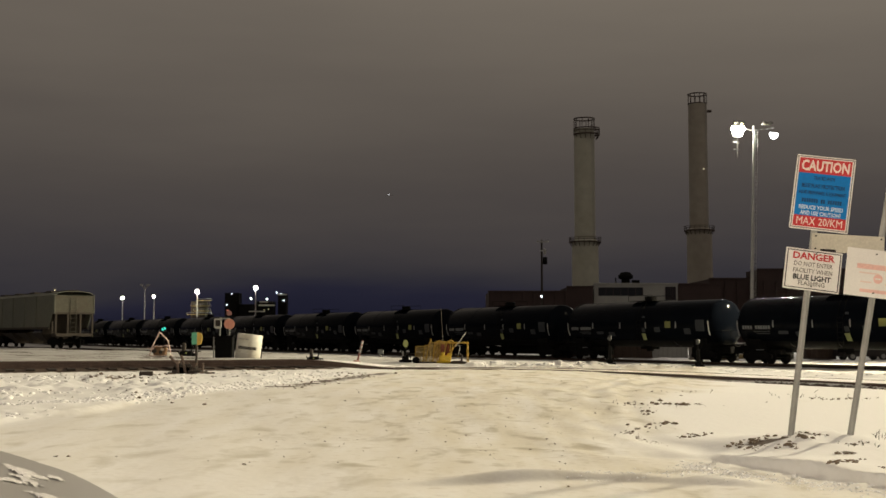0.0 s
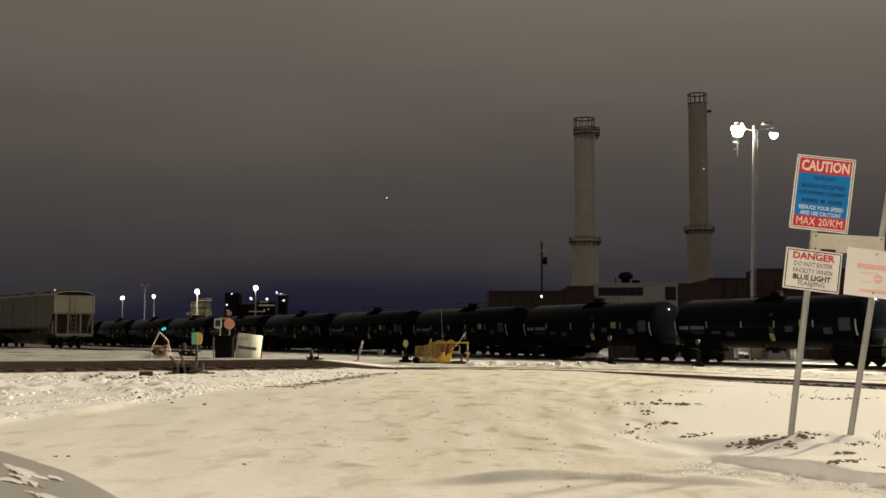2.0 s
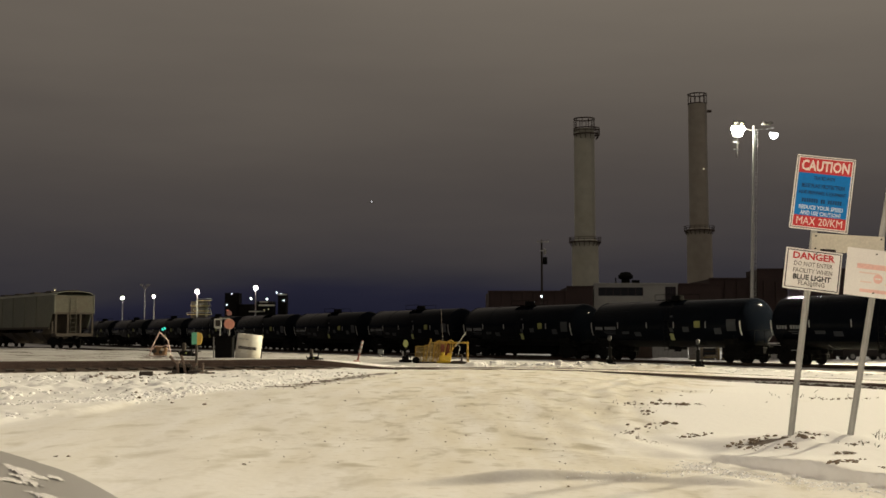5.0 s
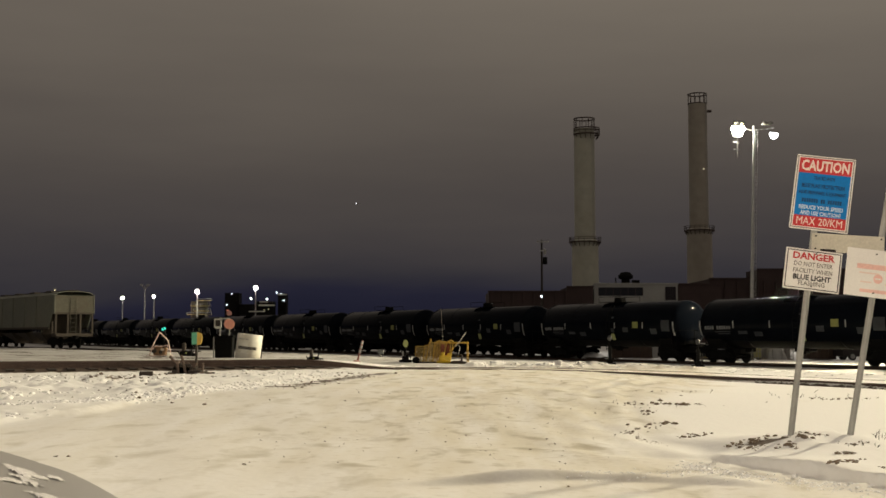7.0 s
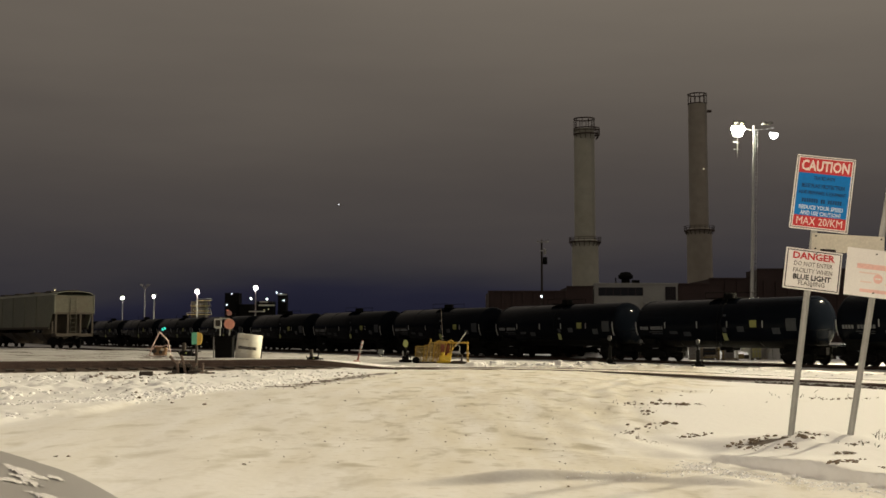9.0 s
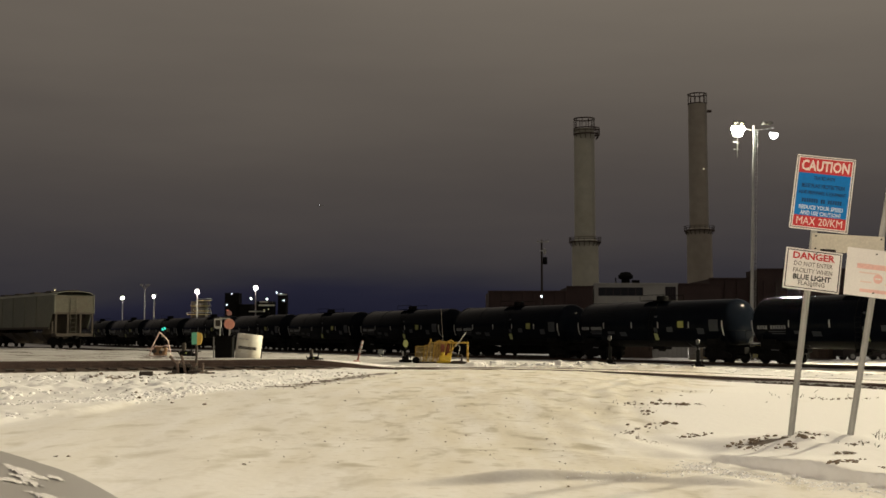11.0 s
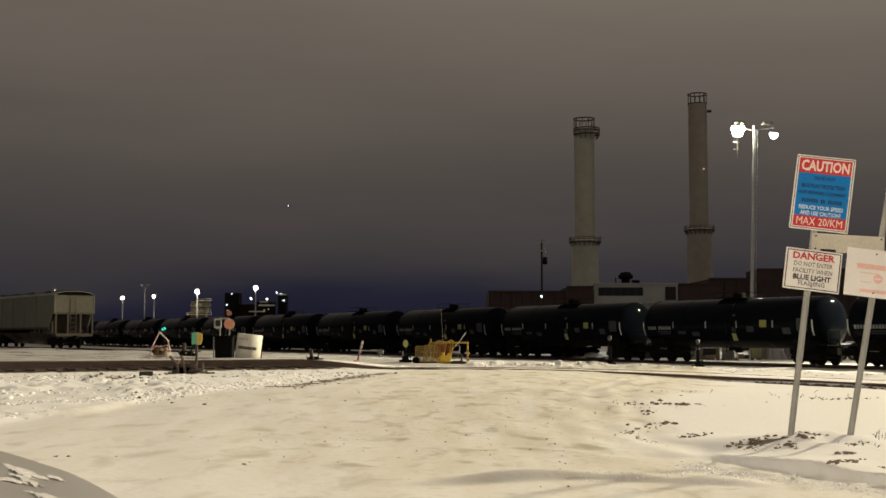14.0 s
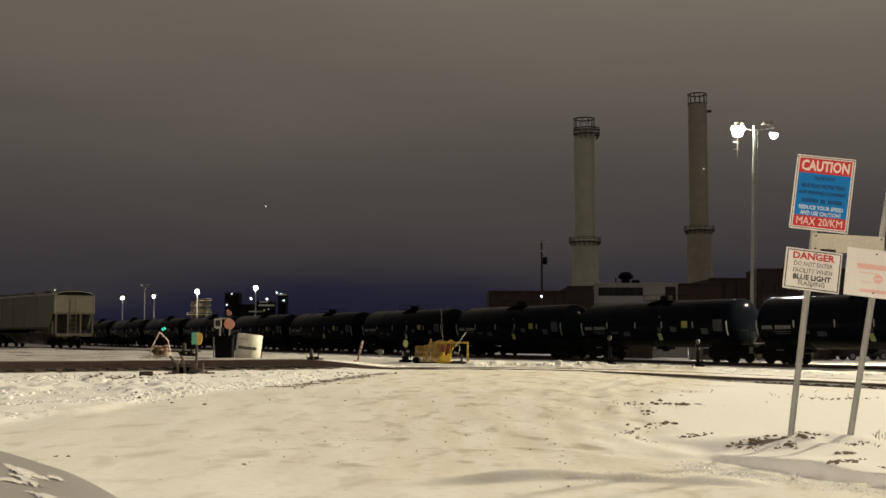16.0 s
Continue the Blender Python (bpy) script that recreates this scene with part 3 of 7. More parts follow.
def make_ground():
    def steps(*spans):
        out = []
        for a, b, d in spans:
            out.append(np.arange(a, b - d * 0.5, d))
        out.append([spans[-1][1]])
        return np.concatenate(out)

    xs = steps((-4000, -400, 400), (-400, -80, 20), (-80, -30, 0.8), (-30, -9, 0.16), (-9, 9, 0.06), (9, 14, 0.08), (14, 16, 0.16), (16, 60, 0.6), (60, 400, 20), (400, 4000, 400))
    ys = steps((-400, -20, 40), (-20, 6, 1.0), (6, 18, 0.055), (18, 30, 0.08), (30, 40, 0.08), (40, 52, 0.14), (52, 110, 0.4), (110, 200, 2), (200, 800, 30), (800, 4800, 400))
    gx, gy = np.meshgrid(xs, ys)
    gz = height(gx, gy)
    co = np.stack([gx, gy, gz], -1).reshape(-1, 3).astype(np.float32)
    w, h = len(xs), len(ys)
    i = (np.arange(h - 1)[:, None] * w + np.arange(w - 1)[None, :]).reshape(-1)
    quads = np.stack([i, i + 1, i + w + 1, i + w], -1).astype(np.int32)
    me = bpy.data.meshes.new("ground")
    me.vertices.add(len(co))
    me.vertices.foreach_set("co", co.reshape(-1))
    me.loops.add(quads.size)
    me.loops.foreach_set("vertex_index", quads.reshape(-1))
    me.polygons.add(len(quads))
    me.polygons.foreach_set("loop_start", np.arange(0, quads.size, 4, dtype=np.int32))
    me.update()
    at = me.attributes.new("packed", "FLOAT", "POINT")
    at.data.foreach_set("value", (road_mask(gx, gy) * (0.45 + 0.55 * step(-3.2, 0.4, gx)) * (0.65 + 0.35 * step(10.0, 12.5, gy))).reshape(-1).astype(np.float32))
    at = me.attributes.new("bare", "FLOAT", "POINT")
    at.data.foreach_set("value", bare_mask(gx, gy).reshape(-1).astype(np.float32))
    at = me.attributes.new("greyed", "FLOAT", "POINT")
    at.data.foreach_set("value", np.clip(grey_mask(gx, gy), 0, 1).reshape(-1).astype(np.float32))
    me.materials.append(SNOW)
    me.shade_smooth()
    return tagged(new("ground", me), "snow-covered ground with a trodden, sanded road across it", "ground", kind="structure")


make_ground()


# ---------------------------------------------------------------- tracks
def rail_section():
    """Half-width and height of a rail's outline."""
    return [(-0.07, 0), (0.07, 0), (0.07, 0.014), (0.012, 0.035), (0.012, 0.125), (0.036, 0.14), (0.036, 0.17), (-0.036, 0.17), (-0.036, 0.14), (-0.012, 0.125), (-0.012, 0.035), (-0.07, 0.014)]


def rail(parent, pts, off, lift, steel=RUST):
    bm = bmesh.new()
    sec = rail_section()
    rings = []
    for k, p in enumerate(pts):
        d = (pts[min(k + 1, len(pts) - 1)] - pts[max(k - 1, 0)]).normalized()
        side = Vector((-d.y, d.x, 0))
        rings.append([bm.verts.new(p + side * (off + u) + Vector((0, 0, lift + v))) for u, v in sec])
    for a, b in zip(rings, rings[1:]):
        for i in range(len(sec)):
            j = (i + 1) % len(sec)
            bm.faces.new((a[i], a[j], b[j], b[i]))
    bm.faces.new(rings[0])
    bm.faces.new(rings[-1][::-1])
    ob = part("rail", bm, steel, parent)
    ob.data.materials.append(RAILTOP)
    for f in ob.data.polygons:
        if f.normal.z > 0.9 and f.center.z > pts[0].z + lift + 0.1:
            f.material_index = 1
    return ob


def track(name, pts, lift, label, tie_span=None, tie_gap=0.55):
    """Two rails on timber ties, the rails' feet at that height."""
    root = thing(name, Matrix(), label, "railway track", kind="structure")
    for off in (-0.755, 0.755):
        rail(root, pts, off, lift)
    if tie_span:
        bm = bmesh.new()
        box(bm, 0, 0, -0.08, 0.23, 2.6, 0.16, bevel=0.012)
        me = mesh_of("tie", bm, TIE)
        a, b = tie_span
        d = (b - a).normalized()
        for k in range(int((b - a).length / tie_gap)):
            p = a + d * (k * tie_gap + random.uniform(-0.03, 0.03))
            piece("tie", me, root, pose(p.x, p.y, p.z + lift - 0.005 + random.uniform(-0.015, 0.01), 0, random.uniform(-1.5, 1.5), math.degrees(math.atan2(d.y, d.x)) + random.uniform(-1.5, 1.5)))
    return root


# main track under the train, near track on the left, side track at the right, hopper track
MAIN = Vector((15.52, 88.99, -0.79))
track("main_track", [MAIN + NEAR * s + Vector((0, 0, -0.17)) for s in range(-420, 91, 10)], 0.0, "rusty steel rails on timber ties, edged with snow",
      (MAIN + NEAR * -40 + Vector((0, 0, -0.17)), MAIN + NEAR * 50 + Vector((0, 0, -0.17))))
def near_track():
    """The near track: raised on the left, sunk in the snow where the road crosses and beyond."""
    root = thing("near_track", Matrix(), "near railway track, its dark ties bare on one side and buried at the road", "railway track", kind="structure")
    pts = smooth_line(NEAR_LINE)
    for p in pts:
        p.z = 0.165 - 0.275 * float(step(-4.5, -1.0, p.x))
    for off in (-0.755, 0.755):
        rail(root, pts, off, 0.0, OLDRAIL)
    bm = bmesh.new()
    box(bm, 0, 0, -0.08, 0.23, 2.6, 0.16, bevel=0.012)
    me = mesh_of("tie", bm, TIE)
    run = 0.0
    for a, b in zip(pts, pts[1:]):
        d = b - a
        run += d.length
        while run > 0.55:
            run -= 0.55
            p = b - d.normalized() * run
            if -32 < p.x < -2.2:
                piece("tie", me, root, pose(p.x, p.y, p.z - 0.008 + random.uniform(-0.012, 0.004), 0, random.uniform(-1.5, 1.5), math.degrees(math.atan2(d.y, d.x)) + random.uniform(-2, 2)))


near_track()
track("yard_track", [Vector((-48, 63, -0.20)).lerp(Vector((-1.0, 46.8, -0.24)), k / 10) for k in range(11)], 0.0, "yard track with its rails just clear of the snow")
HOP_DIR = Vector((0.6, -0.8, 0)).normalized()
HOP_END = Vector((-28.8, 92.9, 0.0))
HOP_MID = HOP_END - HOP_DIR * 9.0
track("yard_track", [HOP_MID + HOP_DIR * s + Vector((0, 0, -0.10)) for s in range(-60, 31, 10)], 0.0, "yard track in snow under a hopper wagon")


# ---------------------------------------------------------------- the train
def truck_side(bm, y):
    """The cast side frame of a two-axle bogie."""
    extrude_outline(bm, [(-1.25, 0.36), (-0.95, 0.30), (-0.6, 0.36), (-0.35, 0.22), (0.35, 0.22), (0.6, 0.36), (0.95, 0.30), (1.25, 0.36), (1.25, 0.60), (0.95, 0.66), (0.45, 0.86), (-0.45, 0.86), (-0.95, 0.66), (-1.25, 0.60)],
                    0.12, Matrix.Translation((0, y, 0)))


def wheelset_mesh():
    bm = bmesh.new()
    turn = pose(0, 0, 0, 90, 0, 0)
    for s in (-1, 1):
        spin(bm, [(0.0, s * 0.80), (0.12, s * 0.80), (0.14, s * 0.74), (0.36, s * 0.72), (0.40, s * 0.78), (0.455, s * 0.78), (0.46, s * 0.69), (0.485, s * 0.67), (0.485, s * 0.65), (0.40, s * 0.65), (0.14, s * 0.70), (0.0, s * 0.70)], 20, turn)
    rod(bm, (0, -0.95, 0), (0, 0.95, 0), 0.075, seg=10)
    for k in range(3):
        a = k * 2.094
        rod(bm, (0.05 * math.cos(a), -0.97, 0.05 * math.sin(a)), (0.05 * math.cos(a), -0.94, 0.05 * math.sin(a)), 0.014, seg=6)
    return mesh_of("wheelset", bm, BLACKFLAT, True)


def bogie_mesh():
    bm = bmesh.new()
    for y in (-0.99, 0.99):
        truck_side(bm, y)
        for x in (-0.88, 0.88):
            box(bm, x, y, 0.46, 0.26, 0.2, 0.24, bevel=0.02)
        for x in (-0.16, 0, 0.16):
            rod(bm, (x, y, 0.36), (x, y, 0.62), 0.06, seg=8)
    box(bm, 0, 0, 0.62, 0.42, 2.0, 0.24, bevel=0.02)
    return mesh_of("bogie", bm, BLACKFLAT)


TANK_R, TANK_Z = 1.69, 2.69


def on_tank(x0, x1, z0, z1, name, material, parent, lift=0.035, lean=0.0, rows=6):
    """A thin patch wrapped on the tank's side that faces the road."""
    bm = bmesh.new()
    r = TANK_R + lift
    grid = []
    for k in range(rows + 1):
        z = z0 + (z1 - z0) * k / rows
        y = -math.sqrt(max(r * r - (z - TANK_Z) ** 2, 0.01))
        sh = lean * k / rows
        grid.append((bm.verts.new((x0 + sh, y, z)), bm.verts.new((x1 + sh, y, z))))
    for a, b in zip(grid, grid[1:]):
        bm.faces.new((a[0], a[1], b[1], b[0]))
    thicken(bm, 0.02)
    return part(name, bm, material, parent)


WHEELS = wheelset_mesh()
BOGIE = bogie_mesh()


def tank_car():
    car = thing("tank_car", Matrix(), "black tank car with white reflective stripes and a yellow placard", "tank car", "tank cars of the moving train")
    bm = bmesh.new()
    head = [(TANK_R * math.sin(a), 7.62 + 0.62 * math.cos(a)) for a in [math.pi / 2 * k / 8 for k in range(9)]]
    spin(bm, head + [(TANK_R, -7.62)] + [(r, -z) for r, z in head[::-1]][1:], 48, Matrix.Translation((0, 0, TANK_Z)) @ pose(0, 0, 0, 0, 90, 0))
    tank = part("tank", bm, BLACK, car, "glossy black steel tank", True)
    tank.data.materials.append(BLACKFLAT)                                     # grimy belly
    for f in tank.data.polygons:
        if f.center.z < TANK_Z - 1.25:
            f.material_index = 1
    bm = bmesh.new()
    for x in (-7.55, -3.8, 0, 3.8, 7.55):
        spin(bm, [(TANK_R, -0.03), (TANK_R + 0.012, -0.03), (TANK_R + 0.012, 0.03), (TANK_R, 0.03)], 40, Matrix.Translation((x, 0, TANK_Z)) @ pose(0, 0, 0, 0, 90, 0))
    part("jacket_band", bm, BLACK, tank, "", True)
    # bottom valve and saddle
    boxes("bottom_valve", [(0, 0, 0.98, 1.2, 0.8, 0.3), (0, 0, 0.80, 0.4, 0.4, 0.22)], BLACKFLAT, car, bevel=0.03)
    for s in (-1, 1):
        boxes("bolster", [(s * 6.7, 0, 1.16, 1.7, 2.3, 0.42), (s * 6.7, 0, 1.45, 1.3, 2.9, 0.35)], BLACKFLAT, car, bevel=0.03)
        boxes("draft_sill", [(s * 7.9, 0, 0.98, 2.1, 0.55, 0.42)], BLACKFLAT, car, bevel=0.02)
        bm = bmesh.new()
        box(bm, s * 8.98, 0, 0.88, 0.34, 0.2, 0.26, bevel=0.04)
        rod(bm, (s * 8.5, 0, 0.88), (s * 9.0, 0, 0.88), 0.09, seg=8)
        part("coupler", bm, BLACKFLAT, car)
        # end platform with handrail
        boxes("end_platform", [(s * 8.35, 0, 1.24, 0.8, 2.7, 0.05)], BLACKFLAT, car)
        bm = bmesh.new()
        for y in (-1.32, 1.32):
            pipe(bm, [(s * 8.72, y, 1.24), (s * 8.72, y, 2.2), (s * 7.7, y * 1.1, 2.2)], 0.018, 6)
        pipe(bm, [(s * 8.72, -1.32, 2.2), (s * 8.72, 1.32, 2.2)], 0.018, 6)
        part("handrail", bm, BLACKFLAT, car)
        # side ladder at the corner
        bm = bmesh.new()
        for x in (7.05, 7.45):
            pipe(bm, [(s * x, -1.52, 0.6), (s * x, -1.52, 1.9)], 0.02, 6)
        for k in range(4):
            rod(bm, (s * 7.05, -1.52, 0.65 + k * 0.33), (s * 7.45, -1.52, 0.65 + k * 0.33), 0.016, seg=6)
        part("ladder", bm, BLACKFLAT, car)
        # brake gear and piping that fill the space round the bogie
        boxes("brake_rigging", [(s * 6.7, 0, 0.66, 1.25, 1.5, 0.55), (s * 6.7, 0, 0.80, 3.3, 1.3, 0.34), (s * 5.0, 0.1, 0.92, 0.9, 0.5, 0.36), (s * 8.45, 0, 0.86, 0.9, 1.5, 0.46)], BLACKFLAT, car, bevel=0.03)
        bogie = piece("bogie", BOGIE, car, pose(s * 6.7, 0, 0))
        for dx in (-0.88, 0.88):
            piece("wheelset", WHEELS, bogie, pose(dx, 0, 0.46))
    # top fittings, walkway and ladder amidships
    boxes("walkway", [(0, 0, 4.42, 2.6, 1.9, 0.04)], BLACKFLAT, car)
    bm = bmesh.new()
    spin(bm, [(0, 0.42), (0.38, 0.42), (0.44, 0.36), (0.44, 0), (0, 0)], 20, Matrix.Translation((0.1, 0, 4.36)))
    part("valve_housing", bm, BLACKFLAT, car, "", True)
    bm = bmesh.new()
    for y in (-0.95, 0.95):
        pipe(bm, [(-1.3, y, 4.42), (-1.3, y, 4.82), (1.3, y, 4.82), (1.3, y, 4.42)], 0.02, 6)
    part("top_rail", bm, BLACKFLAT, car)
    bm = bmesh.new()
    for x in (0.5, 0.92):
        pipe(bm, [(x, -1.72, 0.75), (x, -1.77, 2.8), (x, -1.42, 3.9), (x, -0.95, 4.42)], 0.022, 6)
    for k in range(11):
        z = 0.85 + k * 0.3
        rod(bm, (0.5, -1.755, z), (0.92, -1.755, z), 0.016, seg=6) if z < 3.2 else None
    part("ladder", bm, BLACKFLAT, car)
    # stripes, stencils and placards
    for x in (-4.67, -1.46, 1.41, 4.57):
        on_tank(x - 0.034, x + 0.034, 2.37, 2.82, "reflective_stripe", REFLECT, tank)
    for x in (-7.78, 7.80):
        on_tank(x - 0.042, x + 0.042, 1.86, 2.84, "reflective_stripe", REFLECT, tank, rows=10)
    for k in range(11):
        if k != 4:
            x = -7.32 + 0.222 * k
            on_tank(x, x + 0.15, 2.27, 2.50, "stencil_bar", LETTER, tank, rows=2)
    for x0, x1, z0, z1 in ((-6.4, -5.0, 2.08, 2.14), (-6.2, -5.05, 1.95, 2.00)):
        on_tank(x0, x1, z0, z1, "stencil_bar", GREYPLATE, tank, rows=1)
    on_tank(3.47, 4.05, 2.40, 2.86, "placard", PLACARD, tank)
    bm = bmesh.new()
    extrude_outline(bm, [(1.18, 1.52), (1.55, 1.52), (1.33, 2.0), (0.96, 2.0)], 0.03, Matrix.Translation((0, -1.67, 0)))
    part("placard", bm, PLATE, car, "pale green hanging placard")
    boxes("brake_lever", [(-6.35, -1.13, 0.92, 0.62, 0.04, 0.05)], LETTER, car, "pale brake lever")
    on_tank(0.95, 1.3, 2.08, 2.4, "stencil_panel", GREYPLATE, tank)
    on_tank(1.0, 1.26, 3.15, 3.28, "stencil_panel", GREYPLATE, tank, rows=2)
    on_tank(2.3, 2.9, 2.1, 2.45, "stencil_panel", GREYPLATE, tank)
    on_tank(6.55, 7.40, 2.15, 2.95, "stencil_panel", GREYPLATE, tank)
    on_tank(5.35, 6.0, 1.95, 2.35, "stencil_panel", GREYPLATE, tank)
    on_tank(-4.3, -3.5, 1.95, 2.15, "stencil_panel", GREYPLATE, tank)
    on_tank(-2.9, -2.2, 1.80, 2.1, "stencil_panel", GREYPLATE, tank)
    return car


PITCH = 18.3
CAR_TURN = math.degrees(math.atan2(NEAR.y, NEAR.x))


def car_pose(k, gone):
    p = MAIN + NEAR * (k * PITCH - gone)
    return pose(p.x, p.y, p.z, 0, 0, CAR_TURN)


first = tank_car()
first.matrix_basis = car_pose(-13, 0)
TRAIN = [(-13, first)] + [(k, copy_thing(first, car_pose(k, 0))) for k in range(-12, 6)]


# ---------------------------------------------------------------- hopper wagon on the yard track
def hopper_wagon():
    m = pose(HOP_MID.x, HOP_MID.y, 0.07, 0, 0, math.degrees(math.atan2(HOP_DIR.y, HOP_DIR.x))) @ Matrix.Diagonal((1, 1, 0.955, 1))
    car = thing("hopper_wagon", m, "faded grey-green covered hopper wagon standing on a snowy yard track", "rail wagon")
    bm = bmesh.new()
    # curved sides over the whole length, cut back slanting at the ends
    side = [(-8.9, 4.35), (8.9, 4.35), (8.9, 2.80), (8.3, 2.80), (7.6, 1.70), (-7.6, 1.70), (-8.3, 2.80), (-8.9, 2.80)]
    for y in (-1.55, 1.55):
        extrude_outline(bm, side, 0.06, Matrix.Translation((0, y, 0)))
    part("side_sheet", bm, HOPPERGREY, car)
    bm = bmesh.new()
    prof = [(-1.58, 4.30), (-1.2, 4.52), (-0.5, 4.62), (0.5, 4.62), (1.2, 4.52), (1.58, 4.30)]
    a = [bm.verts.new((-8.9, y, z)) for y, z in prof]
    b = [bm.verts.new((8.9, y, z)) for y, z in prof]
    for i in range(len(prof) - 1):
        bm.faces.new((a[i], a[i + 1], b[i + 1], b[i]))
    thicken(bm, 0.05)
    part("roof", bm, HOPPERGREY, car)
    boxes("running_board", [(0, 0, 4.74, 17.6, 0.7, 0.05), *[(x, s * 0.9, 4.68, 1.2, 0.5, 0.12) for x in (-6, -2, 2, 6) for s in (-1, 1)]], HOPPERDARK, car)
    for s in (-1, 1):
        bm = bmesh.new()
        vs = [bm.verts.new(p) for p in ((s * 8.6, -1.5, 4.3), (s * 8.6, 1.5, 4.3), (s * 5.7, 1.5, 1.2), (s * 5.7, -1.5, 1.2))]
        bm.faces.new(vs)
        thicken(bm, 0.05)
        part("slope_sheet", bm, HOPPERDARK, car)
        boxes("end_sheet", [(s * 8.82, 0, 3.58, 0.05, 3.08, 1.5)], HOPPEREND, car, "rust-streaked end sheet, coloured darker to offset the lamp")
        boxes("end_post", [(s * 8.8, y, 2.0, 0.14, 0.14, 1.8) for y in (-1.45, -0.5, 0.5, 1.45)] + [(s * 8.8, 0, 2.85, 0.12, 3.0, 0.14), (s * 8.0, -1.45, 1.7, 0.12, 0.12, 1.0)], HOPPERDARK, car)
        bm = bmesh.new()
        for y in (-0.35, 0.1):
            pipe(bm, [(s * 8.93, y, 1.2), (s * 8.93, y, 4.5)], 0.02, 6)
        for k in range(9):
            rod(bm, (s * 8.93, -0.35, 1.35 + 0.36 * k), (s * 8.93, 0.1, 1.35 + 0.36 * k), 0.016, seg=6)
        part("ladder", bm, HOPPEREND, car)
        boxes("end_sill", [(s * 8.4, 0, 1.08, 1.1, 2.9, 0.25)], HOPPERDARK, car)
        bogie = piece("bogie", BOGIE, car, pose(s * 7.0, 0, 0))
        for dx in (-0.88, 0.88):
            piece("wheelset", WHEELS, bogie, pose(dx, 0, 0.46))
        bm = bmesh.new()
        box(bm, s * 9.2, 0, 0.88, 0.6, 0.25, 0.28, bevel=0.04)
        part("coupler", bm, BLACKFLAT, car)
    for x in (-3.8, 0, 3.8):
        bm = bmesh.new()
        spin(bm, [(2.0, 1.25), (0.75, 0.5), (0.7, 0.32), (0, 0.32)], 4, Matrix.Translation((x, 0, 0)) @ pose(0, 0, 0, 0, 0, 45) @ Matrix.Diagonal((1, 1, 1, 1)))
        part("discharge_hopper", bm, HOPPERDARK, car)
    [boxes("side_rib", [q], HOPPERGREY, car) for q in [(x, -1.60, 3.02, 0.09, 0.07, 2.6 if abs(x) < 5.5 else 1.4) if abs(x) < 5.5 else (x, -1.60, 3.6, 0.09, 0.07, 1.45) for x in (-8.8, -4.5, -1.5, 1.5, 4.5, 8.8)]]
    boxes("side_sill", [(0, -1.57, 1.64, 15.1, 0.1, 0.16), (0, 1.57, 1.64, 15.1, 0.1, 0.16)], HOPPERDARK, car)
    return car


hopper_wagon()


# ---------------------------------------------------------------- dark wagons added on the next track, to hide bright snow behind the train
def gondola():
    car = thing("gondola_wagon", Matrix(), "added dark gondola wagon that keeps the ground behind the train dark", "rail wagon", "gondolas behind the train")
    for y in (-1.45, 1.45):
        # deep lower sides close the gap where lit snow would show
        boxes("side", [(0, y, 1.7, 15.2, 0.08, 1.5), (0, y, 0.58, 8.6, 0.07, 0.75), (0, y, 2.45, 15.3, 0.16, 0.12), (0, y, 0.98, 15.3, 0.14, 0.16)], BLACKFLAT, car)
        for k in range(11):
            boxes("side_post", [(-7.3 + 1.46 * k, y * 1.05, 1.7, 0.14, 0.12, 1.5)], BLACKFLAT, car)
    for s in (-1, 1):
        boxes("end_wall", [(s * 7.6, 0, 1.7, 0.08, 2.9, 1.5)], BLACKFLAT, car)
        boxes("coupler", [(s * 8.0, 0, 0.88, 0.9, 0.24, 0.28)], BLACKFLAT, car)
        bogie = piece("bogie", BOGIE, car, pose(s * 5.9, 0, 0))
        for dx in (-0.88, 0.88):
            piece("wheelset", WHEELS, bogie, pose(dx, 0, 0.46))
    boxes("floor_plate", [(0, 0, 0.98, 15.2, 2.8, 0.12)], BLACKFLAT, car)
    return car


NEXT = MAIN + SIDE * 4.6
track("far_track", [NEXT + NEAR * s + Vector((0, 0, -0.17)) for s in range(-300, -9, 10)], 0.0, "added yard track under the screening wagons")
g0 = gondola()
for k in range(16):
    p = NEXT + NEAR * (-20 - 17.1 * k)
    m = pose(p.x, p.y, p.z, 0, 0, CAR_TURN)
    if k:
        copy_thing(g0, m)
    else:
        g0.matrix_basis = m
